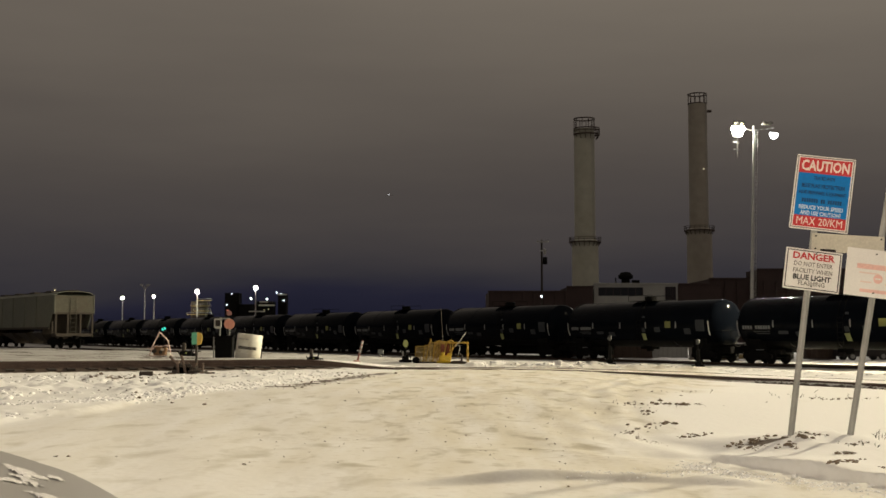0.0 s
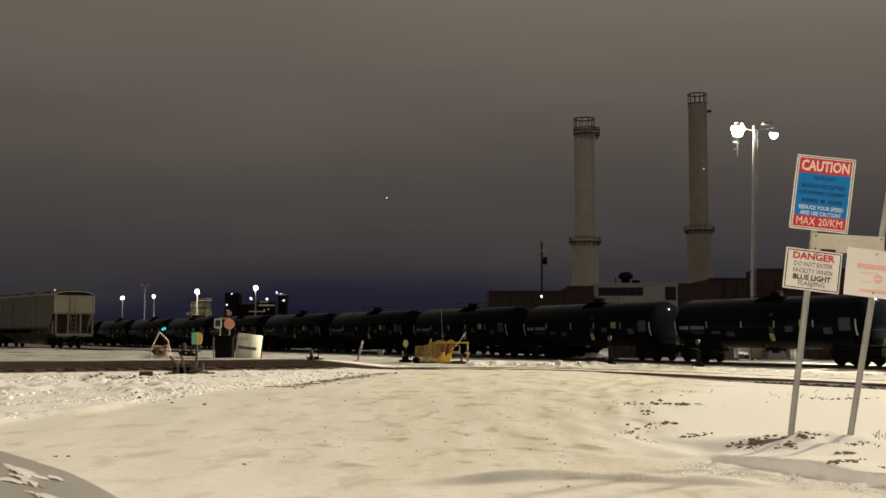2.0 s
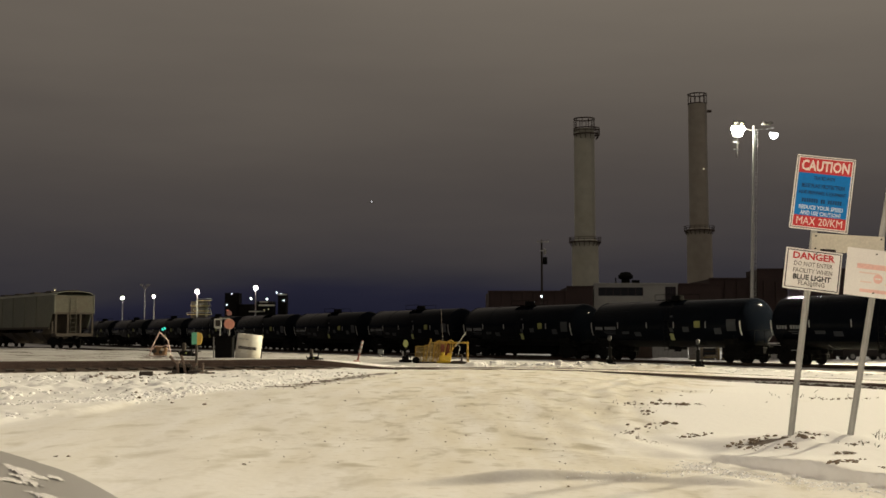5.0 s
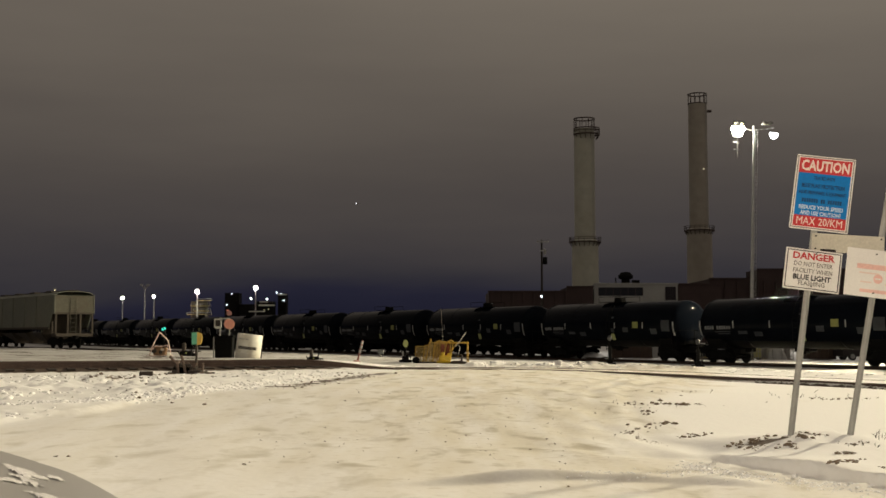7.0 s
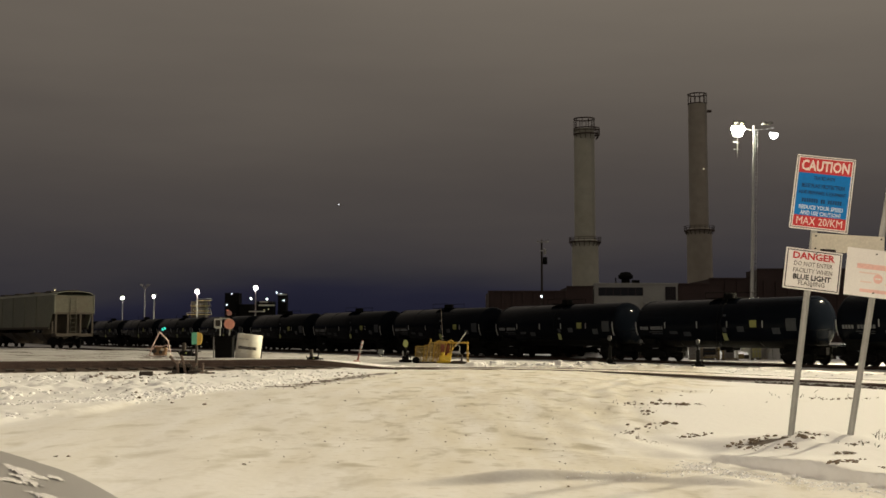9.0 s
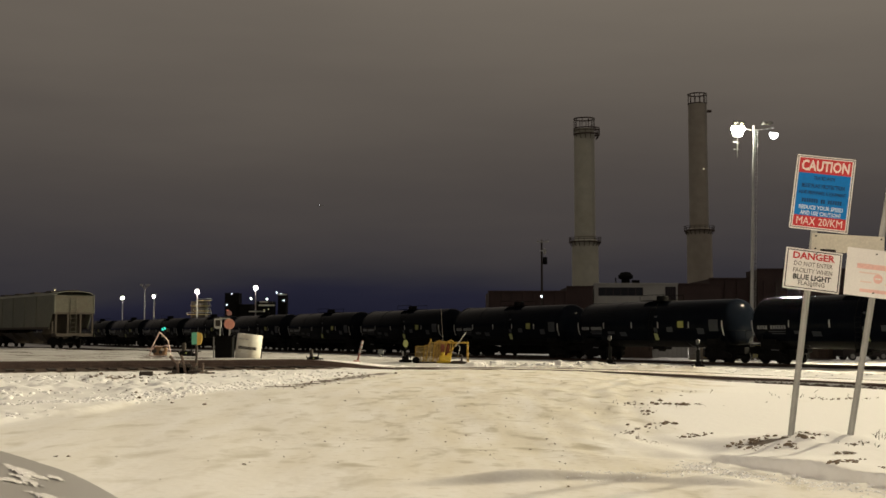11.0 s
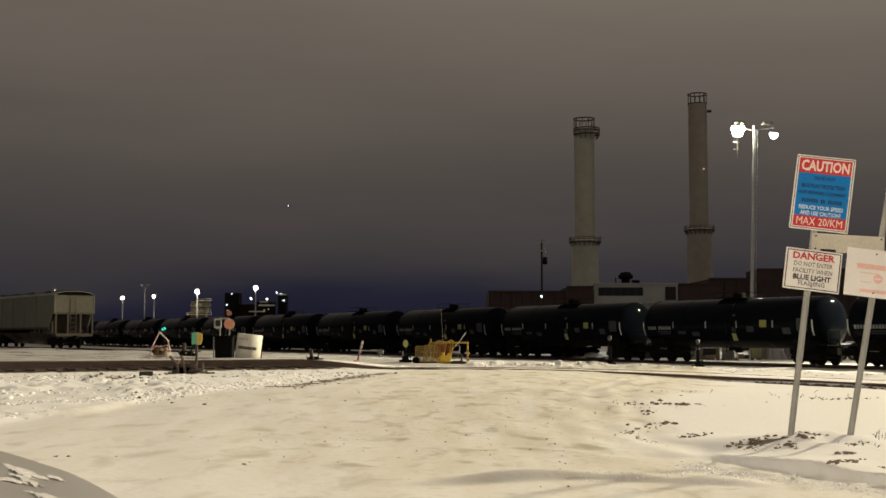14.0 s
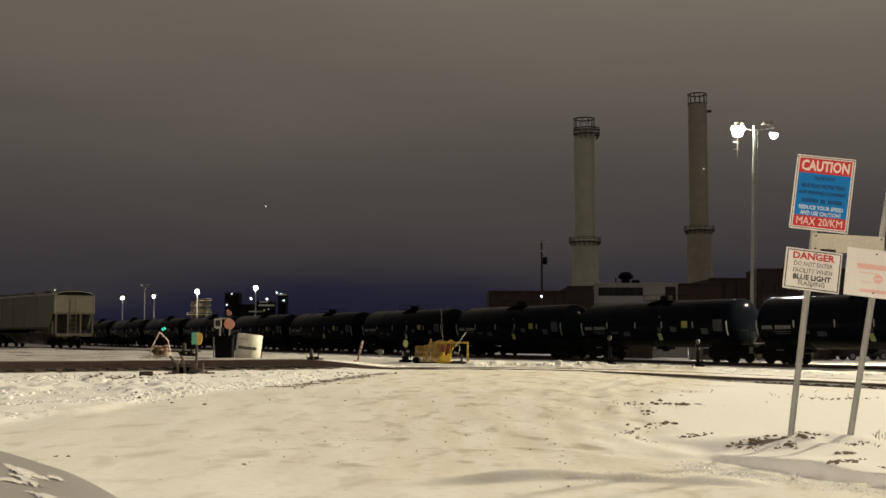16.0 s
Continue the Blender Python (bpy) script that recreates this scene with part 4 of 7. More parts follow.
# ---------------------------------------------------------------- power house with its stacks
def stack(x, y, top, r_low, r_high, plat, material, label, catwalk):
    root = thing("smokestack", pose(x, y, -1.0), label, "chimney", "stacks of the power house")
    bm = bmesh.new()
    spin(bm, [(r_low * 1.03, 0), (r_low, 14), (r_low * 0.97, plat), (r_high * 1.02, plat + 0.5), (r_high, top - 6), (r_high, top - 3), (r_high - 0.4, top - 3), (r_high - 0.4, top - 5), (0, top - 5)], 40)
    part("shaft", bm, material, root, "", True)
    for k in range(1, 10):
        z = plat + (top - plat) * k / 10
        bm = bmesh.new()
        ring(bm, r_high * 0.99, r_high + 0.05, z - 0.12, z + 0.12, 40)
        part("band", bm, material, root)
    bm = bmesh.new()
    ring(bm, r_low * 0.9, r_low + 0.75, plat - 0.4, plat - 0.15, 36)
    for k in range(18):
        a = k * math.tau / 18
        c, s = math.cos(a), math.sin(a)
        rod(bm, ((r_low * 0.95) * c, (r_low * 0.95) * s, plat - 1.5), ((r_low + 0.65) * c, (r_low + 0.65) * s, plat - 0.4), 0.11, seg=5)
        rod(bm, ((r_low + 0.68) * c, (r_low + 0.68) * s, plat - 0.2), ((r_low + 0.68) * c, (r_low + 0.68) * s, plat + 1.0), 0.06, seg=5)
    for z in (plat + 0.45, plat + 1.0):
        ring(bm, r_low + 0.64, r_low + 0.74, z - 0.05, z + 0.05, 36)
    part("platform", bm, RUST, root, "rusty steel catwalk ring")
    bm = bmesh.new()
    if catwalk:
        for z in (top - 4.6, top - 3.6, top - 2.9):
            ring(bm, r_high + (0.05 if z < top - 4 else 0.75), r_high + 0.85, z - 0.12, z + 0.12, 30)
        for k in range(14):
            a = k * math.tau / 14
            c, s = math.cos(a) * (r_high + 0.8), math.sin(a) * (r_high + 0.8)
            rod(bm, (c, s, top - 4.6), (c, s, top - 2.9), 0.08, seg=5)
            rod(bm, (c * 0.8, s * 0.8, top - 5.9), (c, s, top - 4.6), 0.10, seg=5)
        bmesh.ops.translate(bm, verts=bm.verts[:], vec=(0.65, -0.3, 0))
        for k in range(10):
            a = k * math.tau / 10
            c, s = math.cos(a) * r_high, math.sin(a) * r_high
            rod(bm, (c, s, top - 3), (c, s, top), 0.10, seg=5)
            rod(bm, (c, s, top - 2.9), (c * 1.3 + 0.65, s * 1.3 - 0.3, top - 2.9), 0.07, seg=5)
        ring(bm, r_high - 0.15, r_high + 0.12, top - 0.25, top + 0.05, 30)
    else:
        for k in range(12):
            a = k * math.tau / 12
            c, s = math.cos(a) * r_high, math.sin(a) * r_high
            rod(bm, (c, s, top - 3), (c, s, top), 0.10, seg=5)
        ring(bm, r_high - 0.15, r_high + 0.12, top - 0.25, top + 0.05, 30)
        boxes("lamp_bracket", [(r_high + 0.7, -0.3, top - 5.2, 1.3, 0.6, 0.7)], RUST, root)
        ring(bm, r_high - 0.15, r_high + 0.12, top - 3.1, top - 2.9, 30)
    part("top_gallery", bm, RUST, root, "dark steel gallery at the rim")
    # The ladder's pale colour paints in the lit right edge of the stack.
    bm = bmesh.new()
    for dx in (-0.22, 0.22):
        rod(bm, (r_high * 0.75 + dx, -r_high * 0.75, plat), (r_high * 0.75 + dx, -r_high * 0.75, top), 0.05, seg=5)
    for k in range(int((top - plat) / 1.2)):
        z = plat + 1.2 * k
        rod(bm, (r_high * 0.75 - 0.22, -r_high * 0.75, z), (r_high * 0.75 + 0.22, -r_high * 0.75, z), 0.04, seg=4)
    part("ladder", bm, PANEL, root, "caged ladder up the shaft, coloured pale for the stack's lit edge")
    return root


stack(39.7, 330, 62.8, 3.75, 2.85, 28.2, CONCRETE, "pale concrete smokestack with catwalk rings", True)
tall = stack(76.0, 350, 73.9, 3.75, 2.75, 33.2, CONCRETE_B, "tall brown concrete smokestack with a catwalk ring", False)
bm = bmesh.new()
ball(bm, 0.9, -2.95, 51.0, 0.28)
part("beacon", bm, FAINT, tall, "small lit lamp on the shaft")


def block(root, name, x0, x1, y0, y1, z1, material, label="", roof=PANEL):
    boxes(name, [((x0 + x1) / 2, (y0 + y1) / 2, (z1 - 1.0) / 2 - 0.0, x1 - x0, y1 - y0, z1 + 1.0)], material, root, label)
    boxes("parapet", [((x0 + x1) / 2, y0 - 0.12, z1 + 0.15, x1 - x0 + 0.4, 0.3, 0.35)], roof, root)


hall = thing("power_house", Matrix(), "long industrial hall of dark red brick and pale cladding", "building")
block(hall, "brick_wing", 11.2, 30.9, 290, 312, 11.6, BRICK, "dark red brick wing", BRICK)
block(hall, "brick_wing", 31.0, 37.5, 296, 314, 13.0, BRICK, "dark red brick wing", BRICK)
block(hall, "clad_wing", 38.3, 59.4, 300, 325, 13.9, PANEL, "pale clad wing with a ribbon window")
block(hall, "brick_wing", 59.5, 71.4, 304, 325, 14.0, BRICK, "dark red brick wing", BRICK)
block(hall, "brick_wing", 72.0, 100.0, 320, 345, 16.2, BRICK, "dark red brick wing", BRICK)
block(hall, "brick_tower", 84.5, 142.0, 318, 330, 18.6, BRICK, "dark red brick stair tower", BRICK)
for x0, x1, z0, z1, y in ((39.4, 50.6, 11.0, 13.1, 300), (56.3, 58.9, 9.9, 13.3, 300)):
    win = boxes("window", [((x0 + x1) / 2, y - 0.02, (z0 + z1) / 2, x1 - x0, 0.12, z1 - z0)], DARKGLASS, hall, "dark unlit window")
    for k in range(7):
        boxes("mullion", [(x0 + (x1 - x0) * k / 6, y - 0.1, (z0 + z1) / 2, 0.12, 0.12, z1 - z0)], BRICK, win)
for k in range(8):
    boxes("pilaster", [(12.0 + k * 2.6, 289.8, 5.3, 0.5, 0.4, 12.4)], BRICK, hall)
for k in range(21):
    boxes("pilaster", [(73.0 + k * 3.3, 317.7 if k > 3 else 319.7, 7.2, 0.5, 0.5, 16.5)], BRICK, hall)
for k in range(8):
    boxes("cladding_joint", [(38.3 + k * 3.0, 299.95, 5.0, 0.12, 0.14, 11.5)], CONCRETE, hall)
boxes("loading_canopy", [(54.5, 298.5, 9.2, 8.0, 3.0, 0.3), (51.0, 297.2, 4.2, 0.25, 0.25, 10.2), (58.0, 297.2, 4.2, 0.25, 0.25, 10.2)], PANEL, hall)
# rooftop vent
bm = bmesh.new()
spin(bm, [(0, 3.6), (1.2, 3.4), (1.9, 2.6), (1.9, 1.9), (1.1, 1.6), (1.1, 0), (0, 0)], 20, Matrix.Translation((47.2, 306, 13.8)))
part("roof_vent", bm, BLACKFLAT, hall, "dark round roof ventilator", True)
boxes("vent_pipe", [(44.5, 305, 14.8, 0.3, 0.3, 2.0), (49.6, 305, 14.6, 2.0, 0.3, 1.2)], BLACKFLAT, hall)


# ---------------------------------------------------------------- masts and poles
def high_mast():
    root = thing("high_mast_light", pose(43.02, 166, -1.0, 0, 1.75, 0), "tall floodlight mast with a ladder and lit lamps", "light mast")
    bm = bmesh.new()
    spin(bm, [(0, 0), (0.42, 0), (0.40, 0.4), (0.26, 0.5), (0.14, 31.7), (0, 31.7)], 14)
    part("pole", bm, MASTSTEEL, root, "galvanised tapered steel pole", True)
    bm = bmesh.new()
    for dx in (0.26, 0.54):
        rod(bm, (dx, -0.1, 2), (dx, -0.1, 31), 0.03, seg=5)
    for k in range(48):
        rod(bm, (0.22, -0.1, 2.2 + 0.6 * k), (0.58, -0.1, 2.2 + 0.6 * k), 0.03, seg=5)
    part("ladder", bm, MASTSTEEL, root)
    bm = bmesh.new()
    rod(bm, (-2.6, 0, 31.4), (0, 0, 31.0), 0.07, seg=6)
    rod(bm, (0, 0, 31.0), (2.8, 0, 31.4), 0.07, seg=6)
    rod(bm, (-2.25, -0.1, 31.0), (-2.35, -0.1, 27.0), 0.08, seg=6)
    for z in (28.2, 29.2):
        rod(bm, (-2.9, -0.1, z), (-2.0, -0.1, z), 0.05, seg=5)
    part("crossarm", bm, STEEL, root)
    for x, z, r in ((-2.35, 30.85, 0.62), (-2.85, 31.05, 0.42), (-1.80, 31.1, 0.45), (-2.05, 30.45, 0.42), (-2.70, 30.4, 0.38), (2.75, 30.25, 0.46), (2.40, 30.45, 0.24), (3.10, 30.40, 0.26)):
        bm = bmesh.new()
        ball(bm, x, -0.3, z, r, 3)
        part("lamp_glass", bm, LIT if x < 0 else LITCOOL, root, "glaring lit floodlight", True)
    for x in (-2.6, -1.6, 1.5, 2.3):
        bm = bmesh.new()
        spin(bm, [(0, 0.35), (0.28, 0.3), (0.5, 0), (0.42, 0), (0.2, 0.2), (0, 0.25)], 14, Matrix.Translation((x, -0.1, 31.95)) @ pose(0, 0, 0, 20, 20 if x < 0 else -20, 0))
        part("reflector", bm, STEEL, root, "", True)
        bm = bmesh.new()
        ball(bm, x, -0.2, 31.92, 0.2, 2, (1, 1, 0.5))
        part("lamp_glass", bm, LITWARM, root)
    return root


high_mast()


def yard_light(x, y, z, size, lit, label, arm=0.0):
    root = thing("yard_light", pose(x, y, -1.0), label, "light pole", "yard lights far off")
    h = z + 1.0
    bm = bmesh.new()
    spin(bm, [(0, 0), (0.19, 0), (0.11, h - 0.3), (0, h - 0.3)], 10)
    part("pole", bm, STEEL, root, "", True)
    bm = bmesh.new()
    if arm:
        for s in (-1, 1):
            rod(bm, (0, 0, h - 1.0), (s * arm, 0, h), 0.09, seg=6)
            box(bm, s * arm, -0.1, h + 0.15, 0.75, 0.5, 0.3)
        rod(bm, (-arm, 0, h - 0.1), (arm, 0, h - 0.1), 0.05, seg=5)
    else:
        spin(bm, [(0, 0.5), (0.4, 0.4), (0.6, 0.12), (0.5, 0.12), (0, 0.3)], 14, Matrix.Translation((0, 0, h + size * 0.6)))
    part("head", bm, STEEL, root)
    if lit:
        bm = bmesh.new()
        ball(bm, 0, -0.15, h, size, 3)
        part("lamp_glass", bm, lit, root, "glaring lit lamp", True)
    return root


yard_light(-81.1, 300, 10.4, 0.34, LIT, "thin yard light pole with a lit lamp")
yard_light(-73.1, 300, 10.8, 0.32, LIT, "thin yard light pole with a lit lamp")
yard_light(-62.2, 300, 12.0, 0.42, LIT, "yard light pole with a warm lit lamp")
yard_light(-98.3, 300, 12.4, 0.12, LITWARM, "thin yard light pole with a small lit lamp")
yard_light(-47.4, 300, 13.0, 0.46, LIT, "yard light pole with a bright lit lamp")
yard_light(-75.5, 300, 13.6, 0, None, "unlit yard light pole with twin heads", 0.85)


def utility_pole():
    root = thing("utility_pole", pose(16.7, 200, -1.0), "dark wooden utility pole with transformer and crossarm", "utility pole")
    bm = bmesh.new()
    spin(bm, [(0, 0), (0.24, 0), (0.15, 18.2), (0, 18.2)], 10)
    part("pole", bm, TIE, root, "", True)
    boxes("crossarm", [(0.2, -0.1, 17.8, 2.0, 0.14, 0.16), (0.3, -0.1, 16.3, 1.2, 0.12, 0.14)], STEEL, root)
    bm = bmesh.new()
    for x in (-0.7, 0.0, 0.7, 1.1):
        rod(bm, (x, -0.1, 17.8), (x, -0.1, 18.2), 0.07, seg=6)
    part("insulator", bm, STEEL, root)
    bm = bmesh.new()
    spin(bm, [(0, 1.3), (0.34, 1.2), (0.38, 1.1), (0.38, 0.1), (0.3, 0), (0, 0)], 14, Matrix.Translation((0.55, -0.2, 14.0)))
    part("transformer", bm, BLACKFLAT, root, "", True)
    bm = bmesh.new()
    spin(bm, [(0, 0.9), (0.22, 0.85), (0.22, 0), (0, 0)], 12, Matrix.Translation((0.5, -0.2, 15.7)))
    part("cutout", bm, STEEL, root)
    bm = bmesh.new()
    ball(bm, -0.15, -0.5, 8.6, 0.13)
    part("lamp_glass", bm, LITCOOL, root, "small cool white lamp")
    return root


utility_pole()


# ---------------------------------------------------------------- plant far off on the left
def far_plant():
    root = thing("distant_plant", pose(0, 0, 0), "distant dim industrial plant with lit lamps", "building")
    boxes("tower", [(-75.0, 424, 7.5, 5.0, 6, 17), (-70.0, 424, 5.5, 6, 6, 13)], BLACKFLAT, root)
    boxes("tower", [(-63.5, 424, 6.0, 6.5, 6, 14), (-57.5, 426, 7.4, 3.0, 5, 16.8)], BLACKFLAT, root)
    # Galleries coloured pale to put lamplight on the decks.
    boxes("gallery", [(-62.5, 420.5, 11.6, 5.6, 1.0, 0.5), (-63.5, 420.5, 12.8, 3.0, 1.0, 0.3), (-66, 420.5, 9.4, 5.5, 1.0, 0.3), (-57, 420.5, 15.4, 3.0, 1.0, 0.3)], WHITETANK, root)
    for x, z, r, mt in ((-74.7, 15.7, 0.3, LITCOOL), (-76.4, 11.8, 0.35, LITCOOL), (-68.0, 14.0, 0.45, LIT), (-62.4, 13.8, 0.6, LIT), (-59.0, 16.2, 0.4, LITCOOL), (-57.4, 15.6, 0.3, LITCOOL),
                        (-56.4, 13.3, 0.35, LITCOOL), (-61.8, 10.2, 0.4, LITWARM), (-63.3, 9.9, 0.3, LITWARM)):
        bm = bmesh.new()
        ball(bm, x, 420.0, z, r * 0.33, 2)
        part("lamp_glass", bm, mt, root)
    bm = bmesh.new()
    ball(bm, -76.3, 420.0, 9.7, 0.42, 2, (1.2, 1, 0.7))
    part("beacon", bm, LITRED, root, "red lit beacon")
    return root


far_plant()


def stair_tower():
    """An open stair tower lit by the yard light that stands before it."""
    r = thing("stair_tower", pose(-63.6, 310, -1.0), "open steel stair tower lit by a yard light", "tower")
    boxes("core", [(0, 0, 5.4, 3.6, 3.6, 10.8)], HOPPERDARK, r)
    for z, w, d in ((11.0, 3.7, 1.7), (9.6, 5.1, 0.8), (8.3, 4.4, 1.2), (7.4, 6.3, 0.5)):
        deck = boxes("landing", [(d, -2.4, z, w, 1.0, 0.14)], TAN, r)
        boxes("landing_rail", [(d, -2.88, z + 0.5, w, 0.05, 0.05)], STEEL, deck)
        boxes("rail_post", [(d - w / 2 + w * k / 4, -2.88, z + 0.27, 0.05, 0.05, 0.5) for k in range(5)], STEEL, deck)
    for x in (-1.7, 2.9):
        boxes("column", [(x, -2.4, 5.5, 0.16, 0.16, 11.0)], BRICK, r)


stair_tower()


# ---------------------------------------------------------------- behind the train
def stores_row():
    """Racks, crates, panels and posts that stand beyond the train."""
    def spot(x, name, label, category, y=97.6):
        return thing(name, pose(x, y, stand(x, y), 0, 0, random.uniform(-3, 3)), label, category, "yard stores behind the train")

    r = spot(21.85, "work_trestle", "weathered timber trestle with planks stacked under it", "trestle")
    for dx in (-0.62, 0.62):
        for dy in (-0.3, 0.3):
            boxes("leg", [(dx, dy, 0.52, 0.09, 0.09, 1.04)], WOODGREY, r)
    boxes("top_board", [(0, 0, 1.07, 1.4, 0.8, 0.07)], WOODGREY, r)
    boxes("cross_rail", [(0, -0.3, 0.72, 1.2, 0.06, 0.1)], HOPPERDARK, r)
    for k, (dx, w, paint) in enumerate(((-0.1, 1.0, HOPPERDARK), (0.05, 1.1, TAN), (0.12, 0.9, WOODGREY))):
        boxes("plank", [(dx, 0, 0.09 + 0.14 * k, w, 0.6, 0.12)], paint, r, bevel=0.01)
    # Dark board added behind, standing in for dimly lit snow.
    boxes("back_board", [(0, 0.33, 0.62, 1.24, 0.03, 0.7)], GREYPLATE, r)
    for x, h, paint in ((22.55, 1.35, TAN), (22.9, 1.35, TAN), (24.02, 1.5, WHITETANK), (28.95, 1.4, PANEL)):
        r = spot(x, "bollard", "upright steel pipe bollard standing in snow", "bollard", 97.2)
        bm = bmesh.new()
        spin(bm, [(0, 0), (0.07, 0), (0.07, h), (0.05, h + 0.04), (0, h + 0.05)], 12)
        part("post", bm, paint, r, "", True)
        bm = bmesh.new()
        ring(bm, 0.07, 0.16, 0, 0.05, 12)
        part("base_ring", bm, HOPPERDARK, r)
    for x, w in ((20.65, 0.75), (23.5, 0.95), (26.5, 0.75), (28.35, 0.5)):
        r = spot(x, "mesh_cage", "grey wire mesh cage on a pallet", "cage")
        for dx in (-w / 2, w / 2):
            boxes("upright", [(dx, dy, 0.65, 0.05, 0.05, 1.3) for dy in (-0.4, 0.4)], STEEL, r)
        boxes("back_panel", [(0, 0.3, 0.65, w, 0.03, 1.2)], SIGNGREYINK, r)
        bm = bmesh.new()
        for k in range(1, 8):
            rod(bm, (-w / 2 + w * k / 8, -0.4, 0.1), (-w / 2 + w * k / 8, -0.4, 1.3), 0.012, seg=5)
        for k in range(7):
            rod(bm, (-w / 2, -0.4, 0.12 + 0.19 * k), (w / 2, -0.4, 0.12 + 0.19 * k), 0.012, seg=5)
        part("wire_front", bm, STEEL, r)
        boxes("pallet", [(0, 0, 0.06, w + 0.1, 1.0, 0.12)], WOODGREY, r)
    r = spot(24.62, "storage_rack", "pale storage rack with packed shelves", "rack")
    for dx in (-0.5, 0.5):
        for dy in (-0.3, 0.3):
            boxes("upright", [(dx, dy, 0.65, 0.07, 0.07, 1.3)], WHITETANK, r)
    for z in (0.12, 0.7, 1.27):
        boxes("shelf", [(0, 0, z, 1.0, 0.65, 0.05)], WHITETANK, r)
    boxes("carton", [(-0.2, -0.05, 0.34, 0.45, 0.45, 0.38)], TAN, r, bevel=0.02)
    boxes("carton", [(0.27, -0.05, 0.30, 0.32, 0.40, 0.30)], HOPPERDARK, r, bevel=0.02)
    boxes("carton", [(0.15, -0.05, 0.92, 0.55, 0.45, 0.36)], WHITETANK, r, bevel=0.02)
    r = spot(25.62, "chemical_tote", "yellow plastic tote in a steel frame", "tote")
    boxes("tote_body", [(0, 0, 0.68, 0.8, 0.8, 1.1)], PLACARDDULL, r, bevel=0.06)
    boxes("frame_bar", [(dx, -0.43, 0.68, 0.04, 0.04, 1.2) for dx in (-0.4, -0.13, 0.13, 0.4)] + [(0, -0.43, z, 0.84, 0.04, 0.04) for z in (0.2, 0.7, 1.25)], STEEL, r)
    boxes("foot", [(dx, 0, 0.06, 0.2, 0.8, 0.12) for dx in (-0.3, 0.3)], HOPPERDARK, r)
    # a heap under a pale sheet
    r = spot(27.3, "covered_heap", "heap of stores under a pale grey tarpaulin", "tarpaulin")
    bm = bmesh.new()
    made = bmesh.ops.create_grid(bm, x_segments=22, y_segments=14, size=1.0)["verts"]
    for v in made:
        u, w = v.co.x, v.co.y
        v.co = Vector((u * 0.85, w * 0.7, max(0.0, 1.25 * (1 - abs(u) ** 5) * (1 - abs(w) ** 4) * (0.86 + 0.14 * math.cos(3 * u + 1)) + 0.04 * math.sin(9 * u + 4 * w))))
    thicken(bm, 0.02)
    part("sheet", bm, PANEL, r, "", True)
    for dx in (-0.4, 0.35):
        bm = bmesh.new()
        pipe(bm, [(dx, -0.7, 0.02), (dx, -0.62, 0.75), (dx, -0.3, 1.26)], 0.012, 6)
        part("rope", bm, HOPPERDARK, r)
    r = spot(36.2, "pallet_crate", "pale slatted crate standing in snow", "crate")
    boxes("panel", [(0, 0, 0.62, 1.7, 0.9, 1.15)], WHITETANK, r, bevel=0.02)
    for x in (-0.8, -0.4, 0, 0.4, 0.8):
        boxes("slat", [(x, -0.47, 0.62, 0.09, 0.05, 1.2)], STEEL, r)


WOODGREY = mat("weathered_pallet_wood", (0.24, 0.20, 0.15), 0.85, 0, 0.3, 3, 30, 0.2, random_vary=0.2)
PLACARDDULL = mat("dull_yellow_plastic", (0.34, 0.32, 0.12), 0.5, 0, 0.2, 3, 40, 0.03)
stores_row()
shed = thing("stores_box", pose(19.9, 105, stand(19.9, 105)), "grey steel stores box with ribs and snow on its lid", "container")
boxes("box", [(0, 0, 0.5, 3.2, 1.4, 1.0)], PANEL, shed, bevel=0.03)
for k in range(8):
    boxes("rib", [(-1.4 + 0.4 * k, -0.72, 0.5, 0.08, 0.06, 0.95)], STEEL, shed)
boxes("snow_cap", [(0, 0, 1.05, 3.1, 1.35, 0.12)], CLUMP, shed, bevel=0.05)


def scrap_bin(x, y, length, label):
    r = thing("scrap_bin", pose(x, y, stand(x, y)), label, "container", "scrap bins behind the train")
    boxes("shell", [(0, -0.85, 0.62, length, 0.08, 1.15), (0, 0.85, 0.62, length, 0.08, 1.15), (-length / 2, 0, 0.62, 0.08, 1.7, 1.15), (length / 2, 0, 0.62, 0.08, 1.7, 1.15), (0, 0, 0.1, length, 1.7, 0.1)], RUST, r)
    for k in range(int(length / 0.7)):
        boxes("rib", [(-length / 2 + 0.35 + 0.7 * k, -0.92, 0.62, 0.1, 0.08, 1.1)], RUST, r)


scrap_bin(15.9, 101.0, 3.4, "rusty open scrap bin standing in snow")
scrap_bin(11.4, 108.0, 3.0, "rusty open scrap bin standing in snow")
scrap_bin(30.6, 97.0, 2.3, "rusty open scrap bin beside a parked car")


